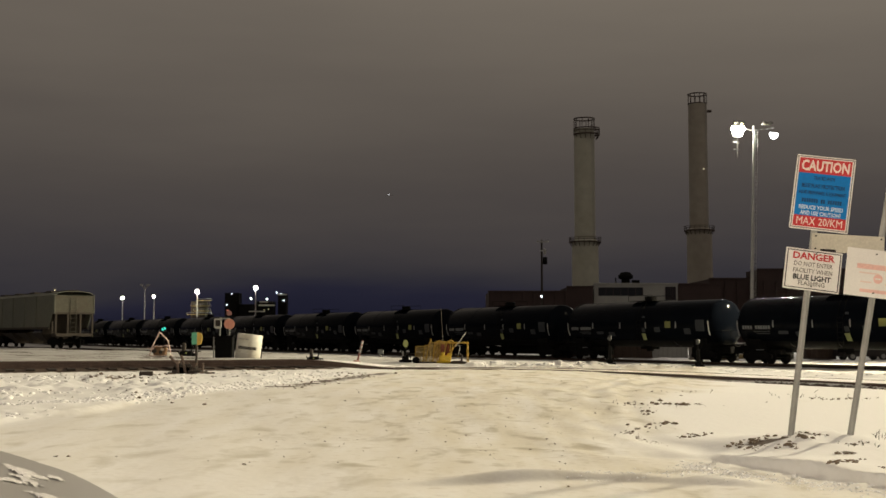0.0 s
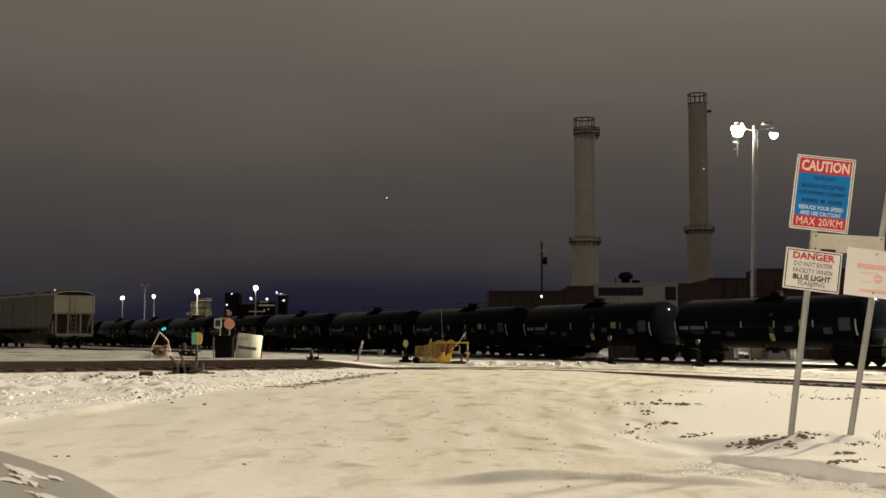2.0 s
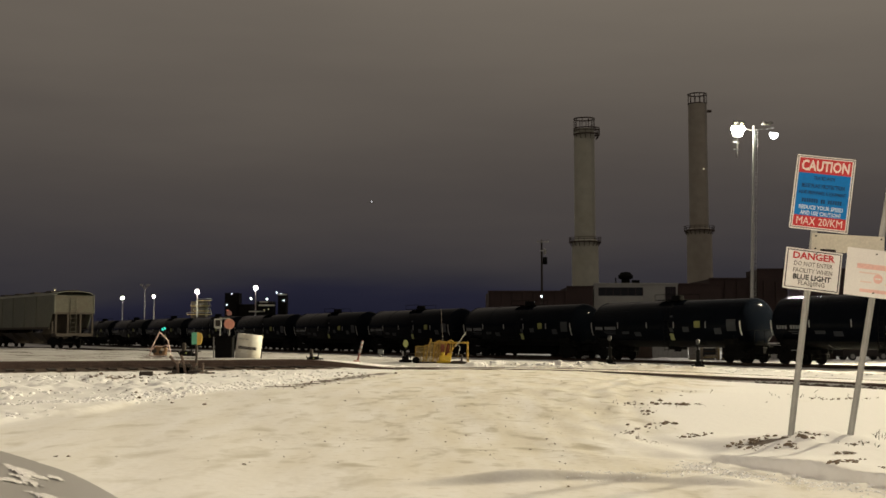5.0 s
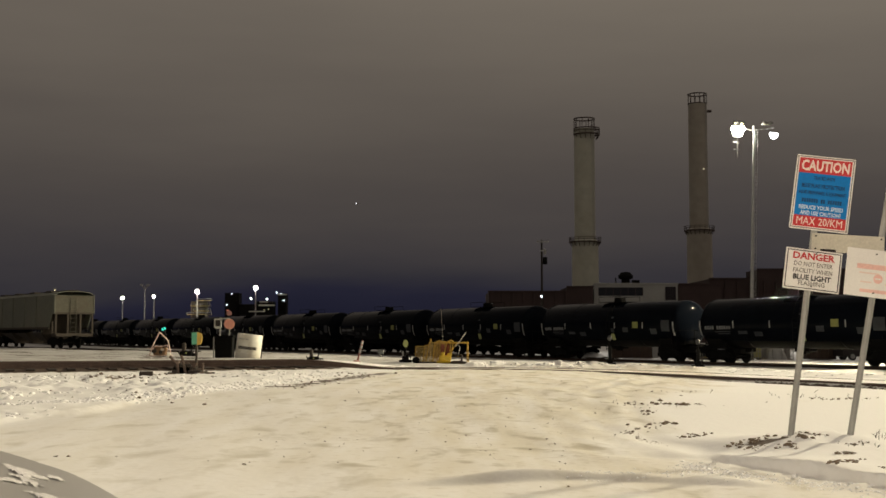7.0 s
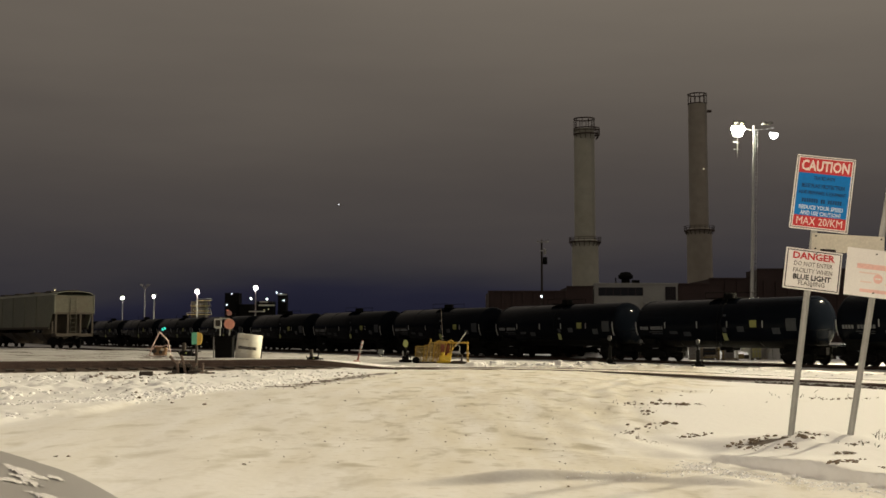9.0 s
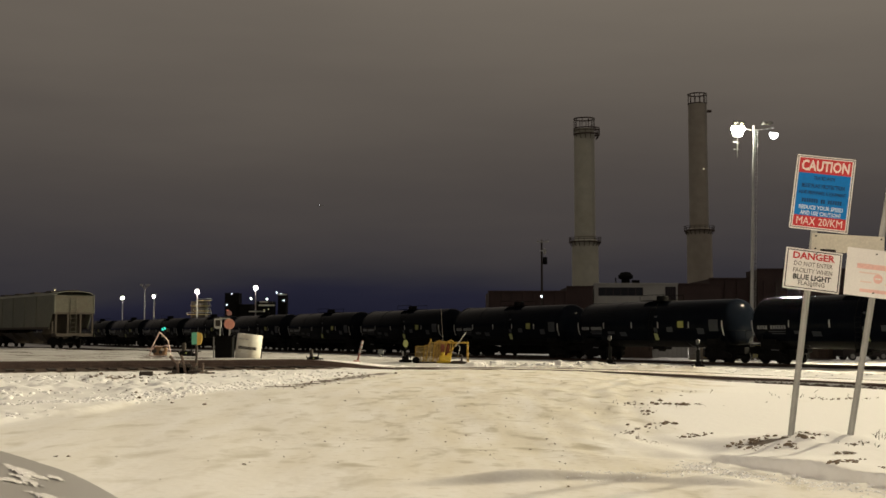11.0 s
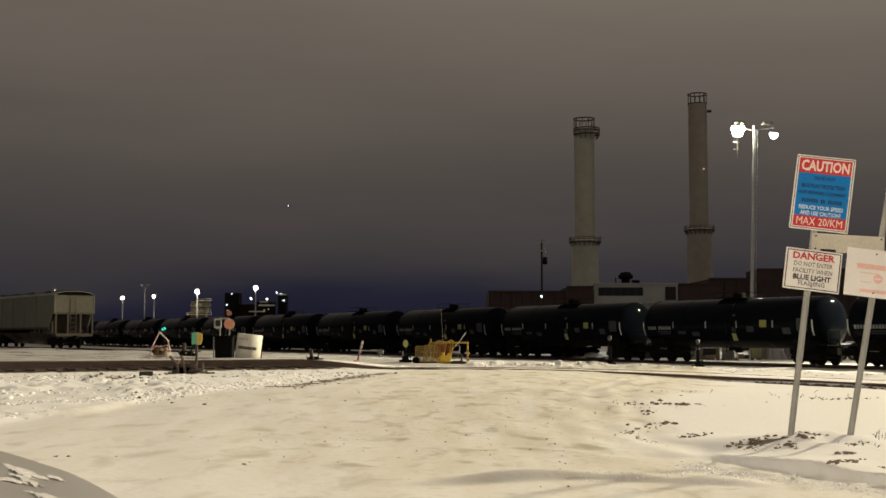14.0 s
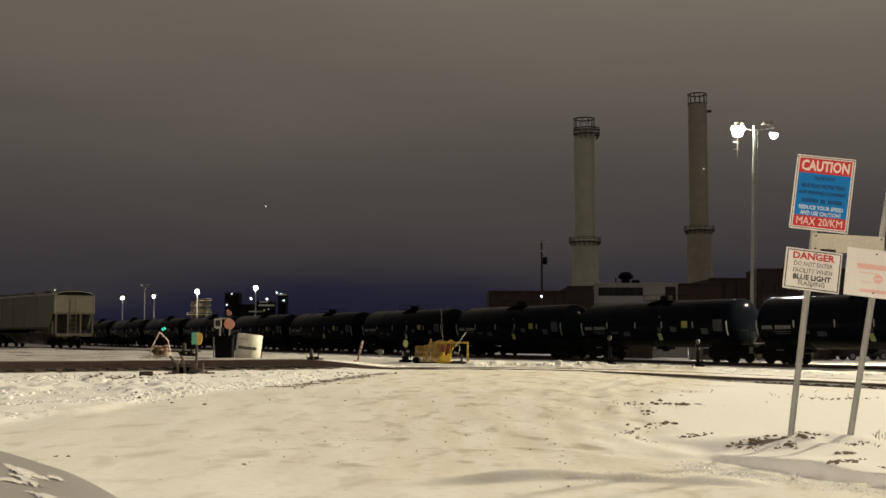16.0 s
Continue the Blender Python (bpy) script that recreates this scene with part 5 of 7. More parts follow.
def small_car(x, y, turn, paint, label):
    r = thing("car", pose(x, y, stand(x, y), 0, 0, turn), label, "car", "cars parked behind the train")
    bm = bmesh.new()
    extrude_outline(bm, [(-2.1, 0.3), (2.1, 0.3), (2.15, 0.6), (1.9, 0.82), (1.0, 0.92), (0.4, 1.38), (-1.2, 1.42), (-1.9, 0.98), (-2.15, 0.9)], 1.7)
    bmesh.ops.bevel(bm, geom=bm.edges[:], offset=0.06, segments=2, affect="EDGES")
    part("body", bm, paint, r, "", True)
    for s in (-1, 1):
        bm = bmesh.new()
        extrude_outline(bm, [(0.85, 0.95), (0.35, 1.3), (-1.15, 1.33), (-1.65, 0.98)], 0.02, Matrix.Translation((0, s * 0.86, 0)))
        part("side_window", bm, DARKGLASS, r)
        for wx in (-1.3, 1.3):
            bm = bmesh.new()
            rod(bm, (wx, s * 0.7, 0.32), (wx, s * 0.88, 0.32), 0.32, seg=18)
            w = part("wheel", bm, RUBBER, r)
            bm = bmesh.new()
            rod(bm, (wx, s * 0.87, 0.32), (wx, s * 0.9, 0.32), 0.19, seg=12)
            part("rim", bm, STEEL, w)
    boxes("roof_snow", [(-0.4, 0, 1.46, 1.4, 1.3, 0.1)], CLUMP, r, bevel=0.04)
    return r


small_car(33.7, 95.5, 8, SIGNBLACK, "dark car parked in snow behind the train")
small_car(36.5, 86.0, 0, PANEL, "pale car parked in snow behind the train")
# Red paint of an added car stands in for a dim red light.
small_car(-36.0, 205.0, 0, SIGNRED, "small red car added in place of a dim red light far off")


# ---------------------------------------------------------------- yard things between the tracks
def barrel():
    x, y = -9.38, 57.0
    r = thing("plastic_tank", pose(x, y, stand(x, y) - 0.04, 0, 6.5, 4) @ Matrix.Diagonal((0.92, 0.92, 1, 1)), "scuffed white plastic tank standing upright in snow", "tank")
    bm = bmesh.new()
    spin(bm, [(0, 0), (0.62, 0), (0.66, 0.05), (0.66, 1.19), (0.65, 1.205), (0.6, 1.21), (0.58, 1.17), (0, 1.17)], 32)
    part("shell", bm, WHITETANK, r, "", True)
    bm = bmesh.new()
    for z in (0.30, 0.82):
        ring(bm, 0.655, 0.672, z - 0.02, z + 0.02, 32)
    part("hoop", bm, WHITETANK, r)
    bm = bmesh.new()
    for k in range(-7, 8):
        a0, a1 = radians(-95 + k * 6), radians(-95 + k * 6 + 4.6)
        z0, z1 = 0.48, 0.62
        v = [bm.verts.new((0.668 * math.cos(a), 0.668 * math.sin(a), z)) for a, z in ((a0, z0), (a1, z0), (a1, z1), (a0, z1))]
        bm.faces.new(v)
    part("label_bar", bm, SIGNBLACK, r, "dark unreadable printed bar")
    for k in range(-11, 2):
        bm = bmesh.new()
        a0, a1 = radians(-97 + k * 5), radians(-97 + k * 5 + 3.2)
        bm.faces.new([bm.verts.new((0.668 * math.cos(a), 0.668 * math.sin(a), z)) for a, z in ((a0, 0.93), (a1, 0.93), (a1, 0.99), (a0, 0.99))])
        part("faded_letter_bar", bm, STEEL if k % 3 else PANEL, r)
    boxes("strap_post", [(0.70, -0.05, 0.3, 0.05, 0.05, 0.6)], BLACKFLAT, r)


def signal_cabinet():
    x, y = -10.7, 58.0
    r = thing("signal_cabinet", pose(x, y, stand(x, y)), "black trackside signal cabinet on a snowy base", "cabinet")
    boxes("case", [(0.05, 0, 0.50, 0.85, 0.6, 1.0)], BLACKFLAT, r, bevel=0.03)
    boxes("door", [(0.05, -0.31, 0.50, 0.72, 0.03, 0.85)], BLACKFLAT, r)
    boxes("hood", [(0.05, 0, 1.03, 0.95, 0.7, 0.08)], BLACKFLAT, r, bevel=0.02)
    boxes("edge_post", [(-0.44, -0.25, 0.5, 0.05, 0.05, 1.0)], STEEL, r)


def disc_marker():
    x, y = -10.75, 59.0
    r = thing("disc_marker", pose(x, y, stand(x, y)), "orange round marker disc beside a grey framed panel on posts", "signal")
    bm = bmesh.new()
    rod(bm, (0.14, 0, 0), (0.14, 0, 1.75), 0.03, seg=8)
    rod(bm, (-0.32, 0, 0), (-0.32, 0, 2.0), 0.035, seg=8)
    rod(bm, (-0.36, 0, 1.92), (0.14, 0, 1.92), 0.03, seg=6)
    part("post", bm, STEEL, r)
    bm = bmesh.new()
    rod(bm, (0.14, -0.06, 1.66), (0.14, -0.03, 1.66), 0.26, seg=28)
    part("disc", bm, ORANGE, r, "orange enamelled disc")
    bm = bmesh.new()
    rod(bm, (0.10, 0.02, 2.20), (0.10, 0.05, 2.20), 0.13, seg=20)
    part("disc", bm, MARKER, r, "small dull red disc")
    bm = bmesh.new()
    extrude_outline(bm, [(-0.62, 1.5), (-0.50, 1.42), (-0.36, 1.42), (-0.26, 1.5), (-0.26, 1.92), (-0.62, 1.92)], 0.04)
    part("panel", bm, WHITETANK, r, "pale framed panel")
    boxes("panel_inset", [(-0.43, -0.03, 1.70, 0.25, 0.02, 0.32)], HOPPERDARK, r)


def switch_stand(x, y, h, target, label, lean=0.0):
    r = thing("switch_stand", pose(x, y, stand(x, y), 0, lean, 0), label, "switch stand", "switch stands along the tracks")
    boxes("base", [(0, 0, 0.05, 0.5, 0.35, 0.1), (0, 0, 0.16, 0.26, 0.22, 0.16)], BLACKFLAT, r, bevel=0.02)
    bm = bmesh.new()
    rod(bm, (0, 0.06, 0.1), (0, 0.06, h), 0.03, seg=8)
    part("spindle", bm, BLACKFLAT, r)
    bm = bmesh.new()
    pipe(bm, [(0.02, -0.1, 0.24), (0.16, -0.14, 0.3), (0.2, -0.14, 0.12)], 0.02, 6)
    part("lever", bm, BLACKFLAT, r)
    if target == "oval":
        bm = bmesh.new()
        spin(bm, [(0, -0.02), (0.10, -0.02), (0.10, 0.02), (0, 0.02)], 18, Matrix.Translation((0, 0, h - 0.14)) @ pose(0, 0, 0, 90, 0, 0) @ Matrix.Diagonal((1.0, 1.5, 1, 1)))
        part("target", bm, YGREEN, r, "yellow-green oval target")
        boxes("lock_tag", [(-0.10, -0.05, 0.34, 0.05, 0.02, 0.18)], PANEL, r)
    else:
        bm = bmesh.new()
        ball(bm, 0, 0, h, 0.09, 2, (1, 1, 1.35))
        part("lamp_cap", bm, GREYCAP, r, "pale reflector cap", True)
        boxes("housing", [(0, 0, h * 0.42, 0.14, 0.14, h * 0.55)], BLACKFLAT, r, bevel=0.02)
    return r


GREYCAP = mat("frosted_grey_cap", (0.06, 0.06, 0.058), 0.6, 0, 0.15, 4, 40, 0.05)


def main_switch():
    x, y = -6.9, 33.0
    r = thing("switch_stand", pose(x, y, stand(x, y) - 0.08), "switch stand with a green and yellow target beside the near track", "switch stand", "switch stands along the tracks")
    boxes("base", [(-0.25, 0, 0.06, 1.0, 0.35, 0.12), (-0.3, 0.02, 0.2, 0.5, 0.28, 0.2)], BLACKFLAT, r, bevel=0.02)
    bm = bmesh.new()
    rod(bm, (0.06, 0, 0.0), (0.06, 0, 0.95), 0.035, seg=8)
    part("spindle", bm, HOPPERDARK, r)
    for s, m_, lab in ((-1, GREENPAINT, "green half of the target"), (1, YELLOW, "yellow half of the target")):
        bm = bmesh.new()
        if s < 0:
            extrude_outline(bm, [(-0.13, 0.91), (0.02, 0.91), (0.02, 1.25), (-0.13, 1.24)], 0.1, Matrix.Translation((0.06, 0, 0)))
        else:
            extrude_outline(bm, [(0.02, 0.90), (0.11, 0.91), (0.15, 1.0), (0.15, 1.15), (0.11, 1.23), (0.02, 1.25)], 0.1, Matrix.Translation((0.06, 0, 0)))
        part("target", bm, m_, r, lab)
    bm = bmesh.new()
    pipe(bm, [(-0.66, -0.1, 0.60), (-0.60, -0.1, 0.52), (-0.44, -0.1, 0.36), (-0.40, -0.12, 0.08)], 0.038, 8)
    pipe(bm, [(-0.34, -0.1, 0.62), (-0.28, -0.12, 0.44), (-0.20, -0.12, 0.08)], 0.038, 8)
    pipe(bm, [(0.10, -0.1, 0.40), (-0.05, -0.12, 0.16), (0.2, -0.2, 0.04)], 0.028, 8)
    part("lever", bm, OLDRAIL, r, "rusty throw levers")
    boxes("lever_grip", [(-0.68, -0.1, 0.62, 0.10, 0.07, 0.12)], WHITETANK, r, "pale lever grip", bevel=0.02)
    boxes("bracket", [(-0.46, -0.02, 0.30, 0.10, 0.16, 0.34), (-0.16, -0.02, 0.26, 0.08, 0.16, 0.30), (-0.31, 0.02, 0.34, 0.30, 0.10, 0.10), (0.24, -0.02, 0.22, 0.07, 0.10, 0.36)], OLDRAIL, r, bevel=0.015)
    boxes("gear_case", [(-0.30, -0.05, 0.24, 0.46, 0.14, 0.30), (-0.02, -0.06, 0.20, 0.20, 0.16, 0.22), (0.14, -0.1, 0.14, 0.26, 0.14, 0.14)], HOPPERDARK, r, "grimy gear case of the switch", bevel=0.04)
    bm = bmesh.new()
    rod(bm, (-0.75, 0.1, 0.12), (0.55, 0.1, 0.12), 0.025, seg=6)
    rod(bm, (-0.2, 0.0, 0.10), (-0.2, 1.9, 0.16), 0.025, seg=6)
    rod(bm, (0.1, 0.0, 0.10), (0.1, 1.9, 0.16), 0.025, seg=6)
    part("connecting_rod", bm, HOPPERDARK, r)
    for dx, dz, k in ((-0.5, 0.14, 0.14), (-0.05, 0.12, 0.16), (0.28, 0.08, 0.12), (0.46, 0.06, 0.10)):
        boxes("clamp", [(dx, -0.16, dz, k, 0.12, k)], HOPPERDARK, r, bevel=0.02)


def aframe():
    x, y = -14.0, 59.0
    r = thing("guard_frame", pose(x, y, stand(x, y)), "bleached orange pipe frame round a small machine in snow", "guard frame")
    bm = bmesh.new()
    pipe(bm, [(-0.52, -0.2, 0), (-0.40, -0.2, 0.45), (-0.03, -0.2, 1.2), (0.38, -0.2, 0.82), (0.52, -0.2, 0.25), (0.5, -0.2, 0)], 0.03, 8)
    part("hoop", bm, PINKORANGE, r)
    bm = bmesh.new()
    pipe(bm, [(-0.5, -0.2, 0.05), (-0.45, 0.5, 0.05), (0.45, 0.5, 0.05), (0.5, -0.2, 0.05)], 0.028, 8)
    rod(bm, (-0.62, -0.2, 0.42), (-0.3, -0.2, 0.36), 0.025, seg=6)
    part("foot_rail", bm, PINKORANGE, r)
    boxes("machine", [(-0.05, 0.1, 0.24, 0.62, 0.4, 0.34), (-0.12, 0.0, 0.46, 0.36, 0.25, 0.14), (0.22, 0.05, 0.34, 0.2, 0.3, 0.22)], MACHINE, r, "rust-orange machine housing", bevel=0.05)
    bm = bmesh.new()
    rod(bm, (-0.3, -0.14, 0.28), (-0.3, 0.3, 0.28), 0.12, seg=14)
    rod(bm, (0.02, -0.16, 0.22), (0.02, 0.3, 0.22), 0.09, seg=14)
    part("drum", bm, HOPPERDARK, r, "", True)
    boxes("machine_plate", [(0.10, -0.12, 0.34, 0.16, 0.03, 0.1)], SIGNBACK, r)
    bm = bmesh.new()
    pipe(bm, [(-0.44, -0.18, 0.40), (-0.2, -0.16, 0.52), (0.1, -0.16, 0.50), (0.34, -0.1, 0.58), (0.4, -0.1, 0.2)], 0.018, 6)
    part("hose", bm, PINKORANGE, r)


MACHINE = mat("rusty_orange_machine_paint", (0.20, 0.11, 0.05), 0.7, 0, 0.35, 5, 40, 0.2, 0.01, (0.05, 0.035, 0.025), 0.6)


def teal_signal():
    x, y = -14.15, 60.2
    r = thing("dwarf_signal", pose(x, y, stand(x, y)), "slim post with a small lit teal signal", "signal")
    bm = bmesh.new()
    rod(bm, (0, 0, 0), (0, 0, 1.4), 0.03, seg=8)
    part("post", bm, BLACKFLAT, r)
    t = Euler((0, radians(-25), 0)).to_matrix()
    bm = bmesh.new()
    box(bm, 0, 0, 1.42, 0.26, 0.08, 0.20, t)
    part("case", bm, BLACKFLAT, r)
    bm = bmesh.new()
    for dx in (-0.07, 0.08):
        box(bm, dx * 0.75, -0.05, 1.42 + dx * 0.35, 0.07, 0.03, 0.14, t)
    part("lit_bar", bm, TEAL, r, "lit teal bars")


def marker_post():
    x, y = -3.30, 46.6
    r = thing("marker_post", pose(x - 0.06, y, stand(x, y), 0, 14, 0), "leaning bleached orange post with white reflective bands", "marker post")
    bm = bmesh.new()
    spin(bm, [(0, 0), (0.17, 0), (0.15, 0.05), (0.045, 0.08), (0.04, 0.86), (0.03, 0.89), (0, 0.89)], 14)
    part("post", bm, MARKER, r, "", True)
    for z in (0.45, 0.62, 0.79):
        bm = bmesh.new()
        ring(bm, 0.035, 0.050, z - 0.055, z + 0.055, 14)
        part("band", bm, REFLECT, r)


def point_machine(x, y, size=1.0):
    r = thing("point_machine", pose(x, y, stand(x, y)) @ Matrix.Diagonal((size, size, size, 1)), "low dark point machine half sunk in snow", "point machine", "point machines in the yard")
    boxes("case", [(0.04, 0, 0.1, 0.42, 0.35, 0.2), (0.28, 0, 0.07, 0.3, 0.2, 0.12)], BLACKFLAT, r, bevel=0.03)
    boxes("indicator", [(-0.06, 0, 0.34, 0.14, 0.14, 0.30)], HOPPERDARK, r, "dull brown indicator head", bevel=0.03)
    bm = bmesh.new()
    pipe(bm, [(0.18, -0.05, 0.12), (0.26, -0.05, 0.40), (0.20, -0.05, 0.50)], 0.02, 6)
    pipe(bm, [(-0.16, -0.1, 0.05), (-0.26, -0.1, 0.22)], 0.025, 6)
    part("lever", bm, BLACKFLAT, r)
    boxes("tag", [(0.05, -0.19, 0.14, 0.05, 0.02, 0.05)], YGREEN, r)


ORANGEYELLOW = mat("orange_yellow_wire", (0.30, 0.18, 0.03), 0.6, 0, 0.3, 4, 40, 0.1)
REDRUST = mat("rust_red_sheet_steel", (0.16, 0.045, 0.022), 0.8, 0, 0.4, 5, 40, 0.2)
BRIGHTYELLOW = mat("bright_yellow_enamel", (0.62, 0.42, 0.015), 0.45, 0, 0.25, 6, 50, 0.05)


def yellow_frame():
    x, y = -0.05, 45.6
    z = stand(x, y)
    r = thing("pipe_barricade", pose(x, y, z), "heap of yellow pipe barricades with mesh panels on snow", "barricade")

    def frame_of(x0, x1, z1, yy, lean):
        bm = bmesh.new()
        pipe(bm, [(x0, yy, 0), (x0 + lean, yy + 0.05, z1), (x1 + lean, yy + 0.05, z1), (x1, yy, 0), (x0, yy, 0)], 0.017, 8)
        return part("frame", bm, YELLOW, r)

    for x0, x1, z1, yy, lean, mesh_, dense in ((-1.02, -0.62, 0.66, 0.30, 0.02, True, TAN), (-0.74, -0.34, 0.70, 0.12, 0.10, True, TAN), (-0.62, -0.12, 0.80, -0.02, 0.14, True, TAN), (-0.36, 0.02, 0.80, -0.14, 0.08, True, ORANGEYELLOW),
                                               (-0.10, 0.30, 0.82, 0.02, 0.04, False, None), (0.05, 1.02, 0.82, 0.3, 0.0, False, None), (-0.2, 0.98, 0.78, 0.75, 0.02, False, None)):
        f = frame_of(x0, x1, z1, yy, lean)
        if mesh_:
            bm = bmesh.new()
            k = x0 + 0.03
            while k < x1:
                rod(bm, (k, yy, 0.02), (k + lean, yy + 0.05, z1), 0.0095, seg=4)
                k += 0.042
            k = 0.04
            while k < z1:
                rod(bm, (x0 + lean * k / z1, yy + 0.02, k), (x1 + lean * k / z1, yy + 0.02, k), 0.0095, seg=4)
                k += 0.042
            part("wire_mesh", bm, dense, f, "rusty yellow wire mesh")
    bm = bmesh.new()
    pipe(bm, [(0.52, 0.08, 0.66), (0.70, 0.1, 0.86), (0.93, 0.1, 1.20)], 0.014, 8)
    part("bar", bm, WHITETANK, r, "pale leaning lever bar")
    bm = bmesh.new()
    pipe(bm, [(-0.30, -0.1, 0.80), (-0.1, 0.0, 0.87), (0.2, 0.1, 0.82), (0.35, 0.1, 0.90), (0.5, 0.1, 0.80)], 0.026, 8)
    pipe(bm, [(-0.44, 0.1, 0.3), (-0.42, 0.1, 0.96)], 0.03, 8)
    pipe(bm, [(0.28, -0.05, 0.30), (0.56, 0.1, 0.78)], 0.022, 8)
    pipe(bm, [(0.44, 0.0, 0.80), (0.36, -0.05, 0.32)], 0.022, 8)
    pipe(bm, [(0.10, -0.1, 0.35), (0.18, 0.0, 0.80)], 0.024, 8)
    part("rail_bar", bm, YELLOW, r)
    bm = bmesh.new()
    pipe(bm, [(0.42, -0.2, 0.10), (0.76, -0.2, 0.10), (0.78, -0.2, 0.34), (0.50, -0.2, 0.36)], 0.022, 8)
    part("stand_bar", bm, HOPPERDARK, r)
    boxes("motor_box", [(0.14, -0.28, 0.22, 0.46, 0.30, 0.20), (0.30, -0.28, 0.35, 0.16, 0.22, 0.12), (0.04, -0.30, 0.37, 0.14, 0.22, 0.14), (0.08, -0.28, 0.08, 0.54, 0.2, 0.07)], BRIGHTYELLOW, r, "bright yellow machine box", bevel=0.03)
    boxes("rusty_sheet", [(0.03, -0.16, 0.52, 0.14, 0.02, 0.44), (0.2, 0.16, 0.5, 0.2, 0.02, 0.5)], REDRUST, r, "rust-red steel sheet among the frames")
    bm = bmesh.new()
    pipe(bm, [(0.62, -0.1, 0.28), (0.70, 0.0, 0.62), (0.58, 0.05, 0.80)], 0.014, 6)
    part("loose_bar", bm, STEEL, r, "grey loose bar")
    boxes("skid", [(0, -0.15, 0.04, 1.9, 0.12, 0.08), (0, 0.5, 0.04, 1.9, 0.12, 0.08)], HOPPERDARK, r)
    bm = bmesh.new()
    ball(bm, -0.98, -0.2, 0.14, 0.15, 2, (1, 1, 0.9))
    part("hose_coil", bm, BLACKFLAT, r)
    bm = bmesh.new()
    rod(bm, (0.08, 0.3, 0.0), (-0.02, 0.3, 2.15), 0.009, 0.005, seg=6)
    part("whip_mast", bm, SIGNGREYINK, r, "thin grey whip mast")


CASEGREY = mat("dull_grey_case_paint", (0.13, 0.14, 0.14), 0.7, 0, 0.2, 4, 40, 0.05)


def junction_box():
    x, y = -3.25, 62.0
    r = thing("junction_box", pose(x, y, stand(x, y)), "small pale grey junction box on a stub post in snow", "cabinet")
    boxes("stub_post", [(0, 0, 0.12, 0.08, 0.08, 0.26)], STEEL, r)
    boxes("case", [(0, 0, 0.28, 0.30, 0.2, 0.24)], CASEGREY, r, bevel=0.02)
    boxes("lid", [(0, -0.11, 0.28, 0.24, 0.02, 0.18)], CASEGREY, r)


junction_box()
barrel()
signal_cabinet()
disc_marker()
switch_stand(-1.44, 45.8, 0.86, "oval", "small switch stand with a yellow-green oval target")
switch_stand(7.15, 51.0, 1.15, "cap", "dark switch stand with a pale cap beside the main track")
switch_stand(10.72, 50.0, 1.08, "cap", "dark switch stand with a pale cap beside the main track")
main_switch()
aframe()
teal_signal()
marker_post()
point_machine(-5.25, 48.0)
point_machine(-13.85, 64.0, 1.5)
yellow_frame()


def loose_tie(x, y, turn):
    r = thing("timber_block", pose(x, y, stand(x, y) + 0.05, 0, 0, turn), "short dark timber block lying on snow", "timber")
    boxes("block", [(0, 0, 0, 0.32, 0.16, 0.12)], TIE, r, bevel=0.012)


loose_tie(-7.35, 29.5, 6)
loose_tie(-6.7, 32.2, -4)


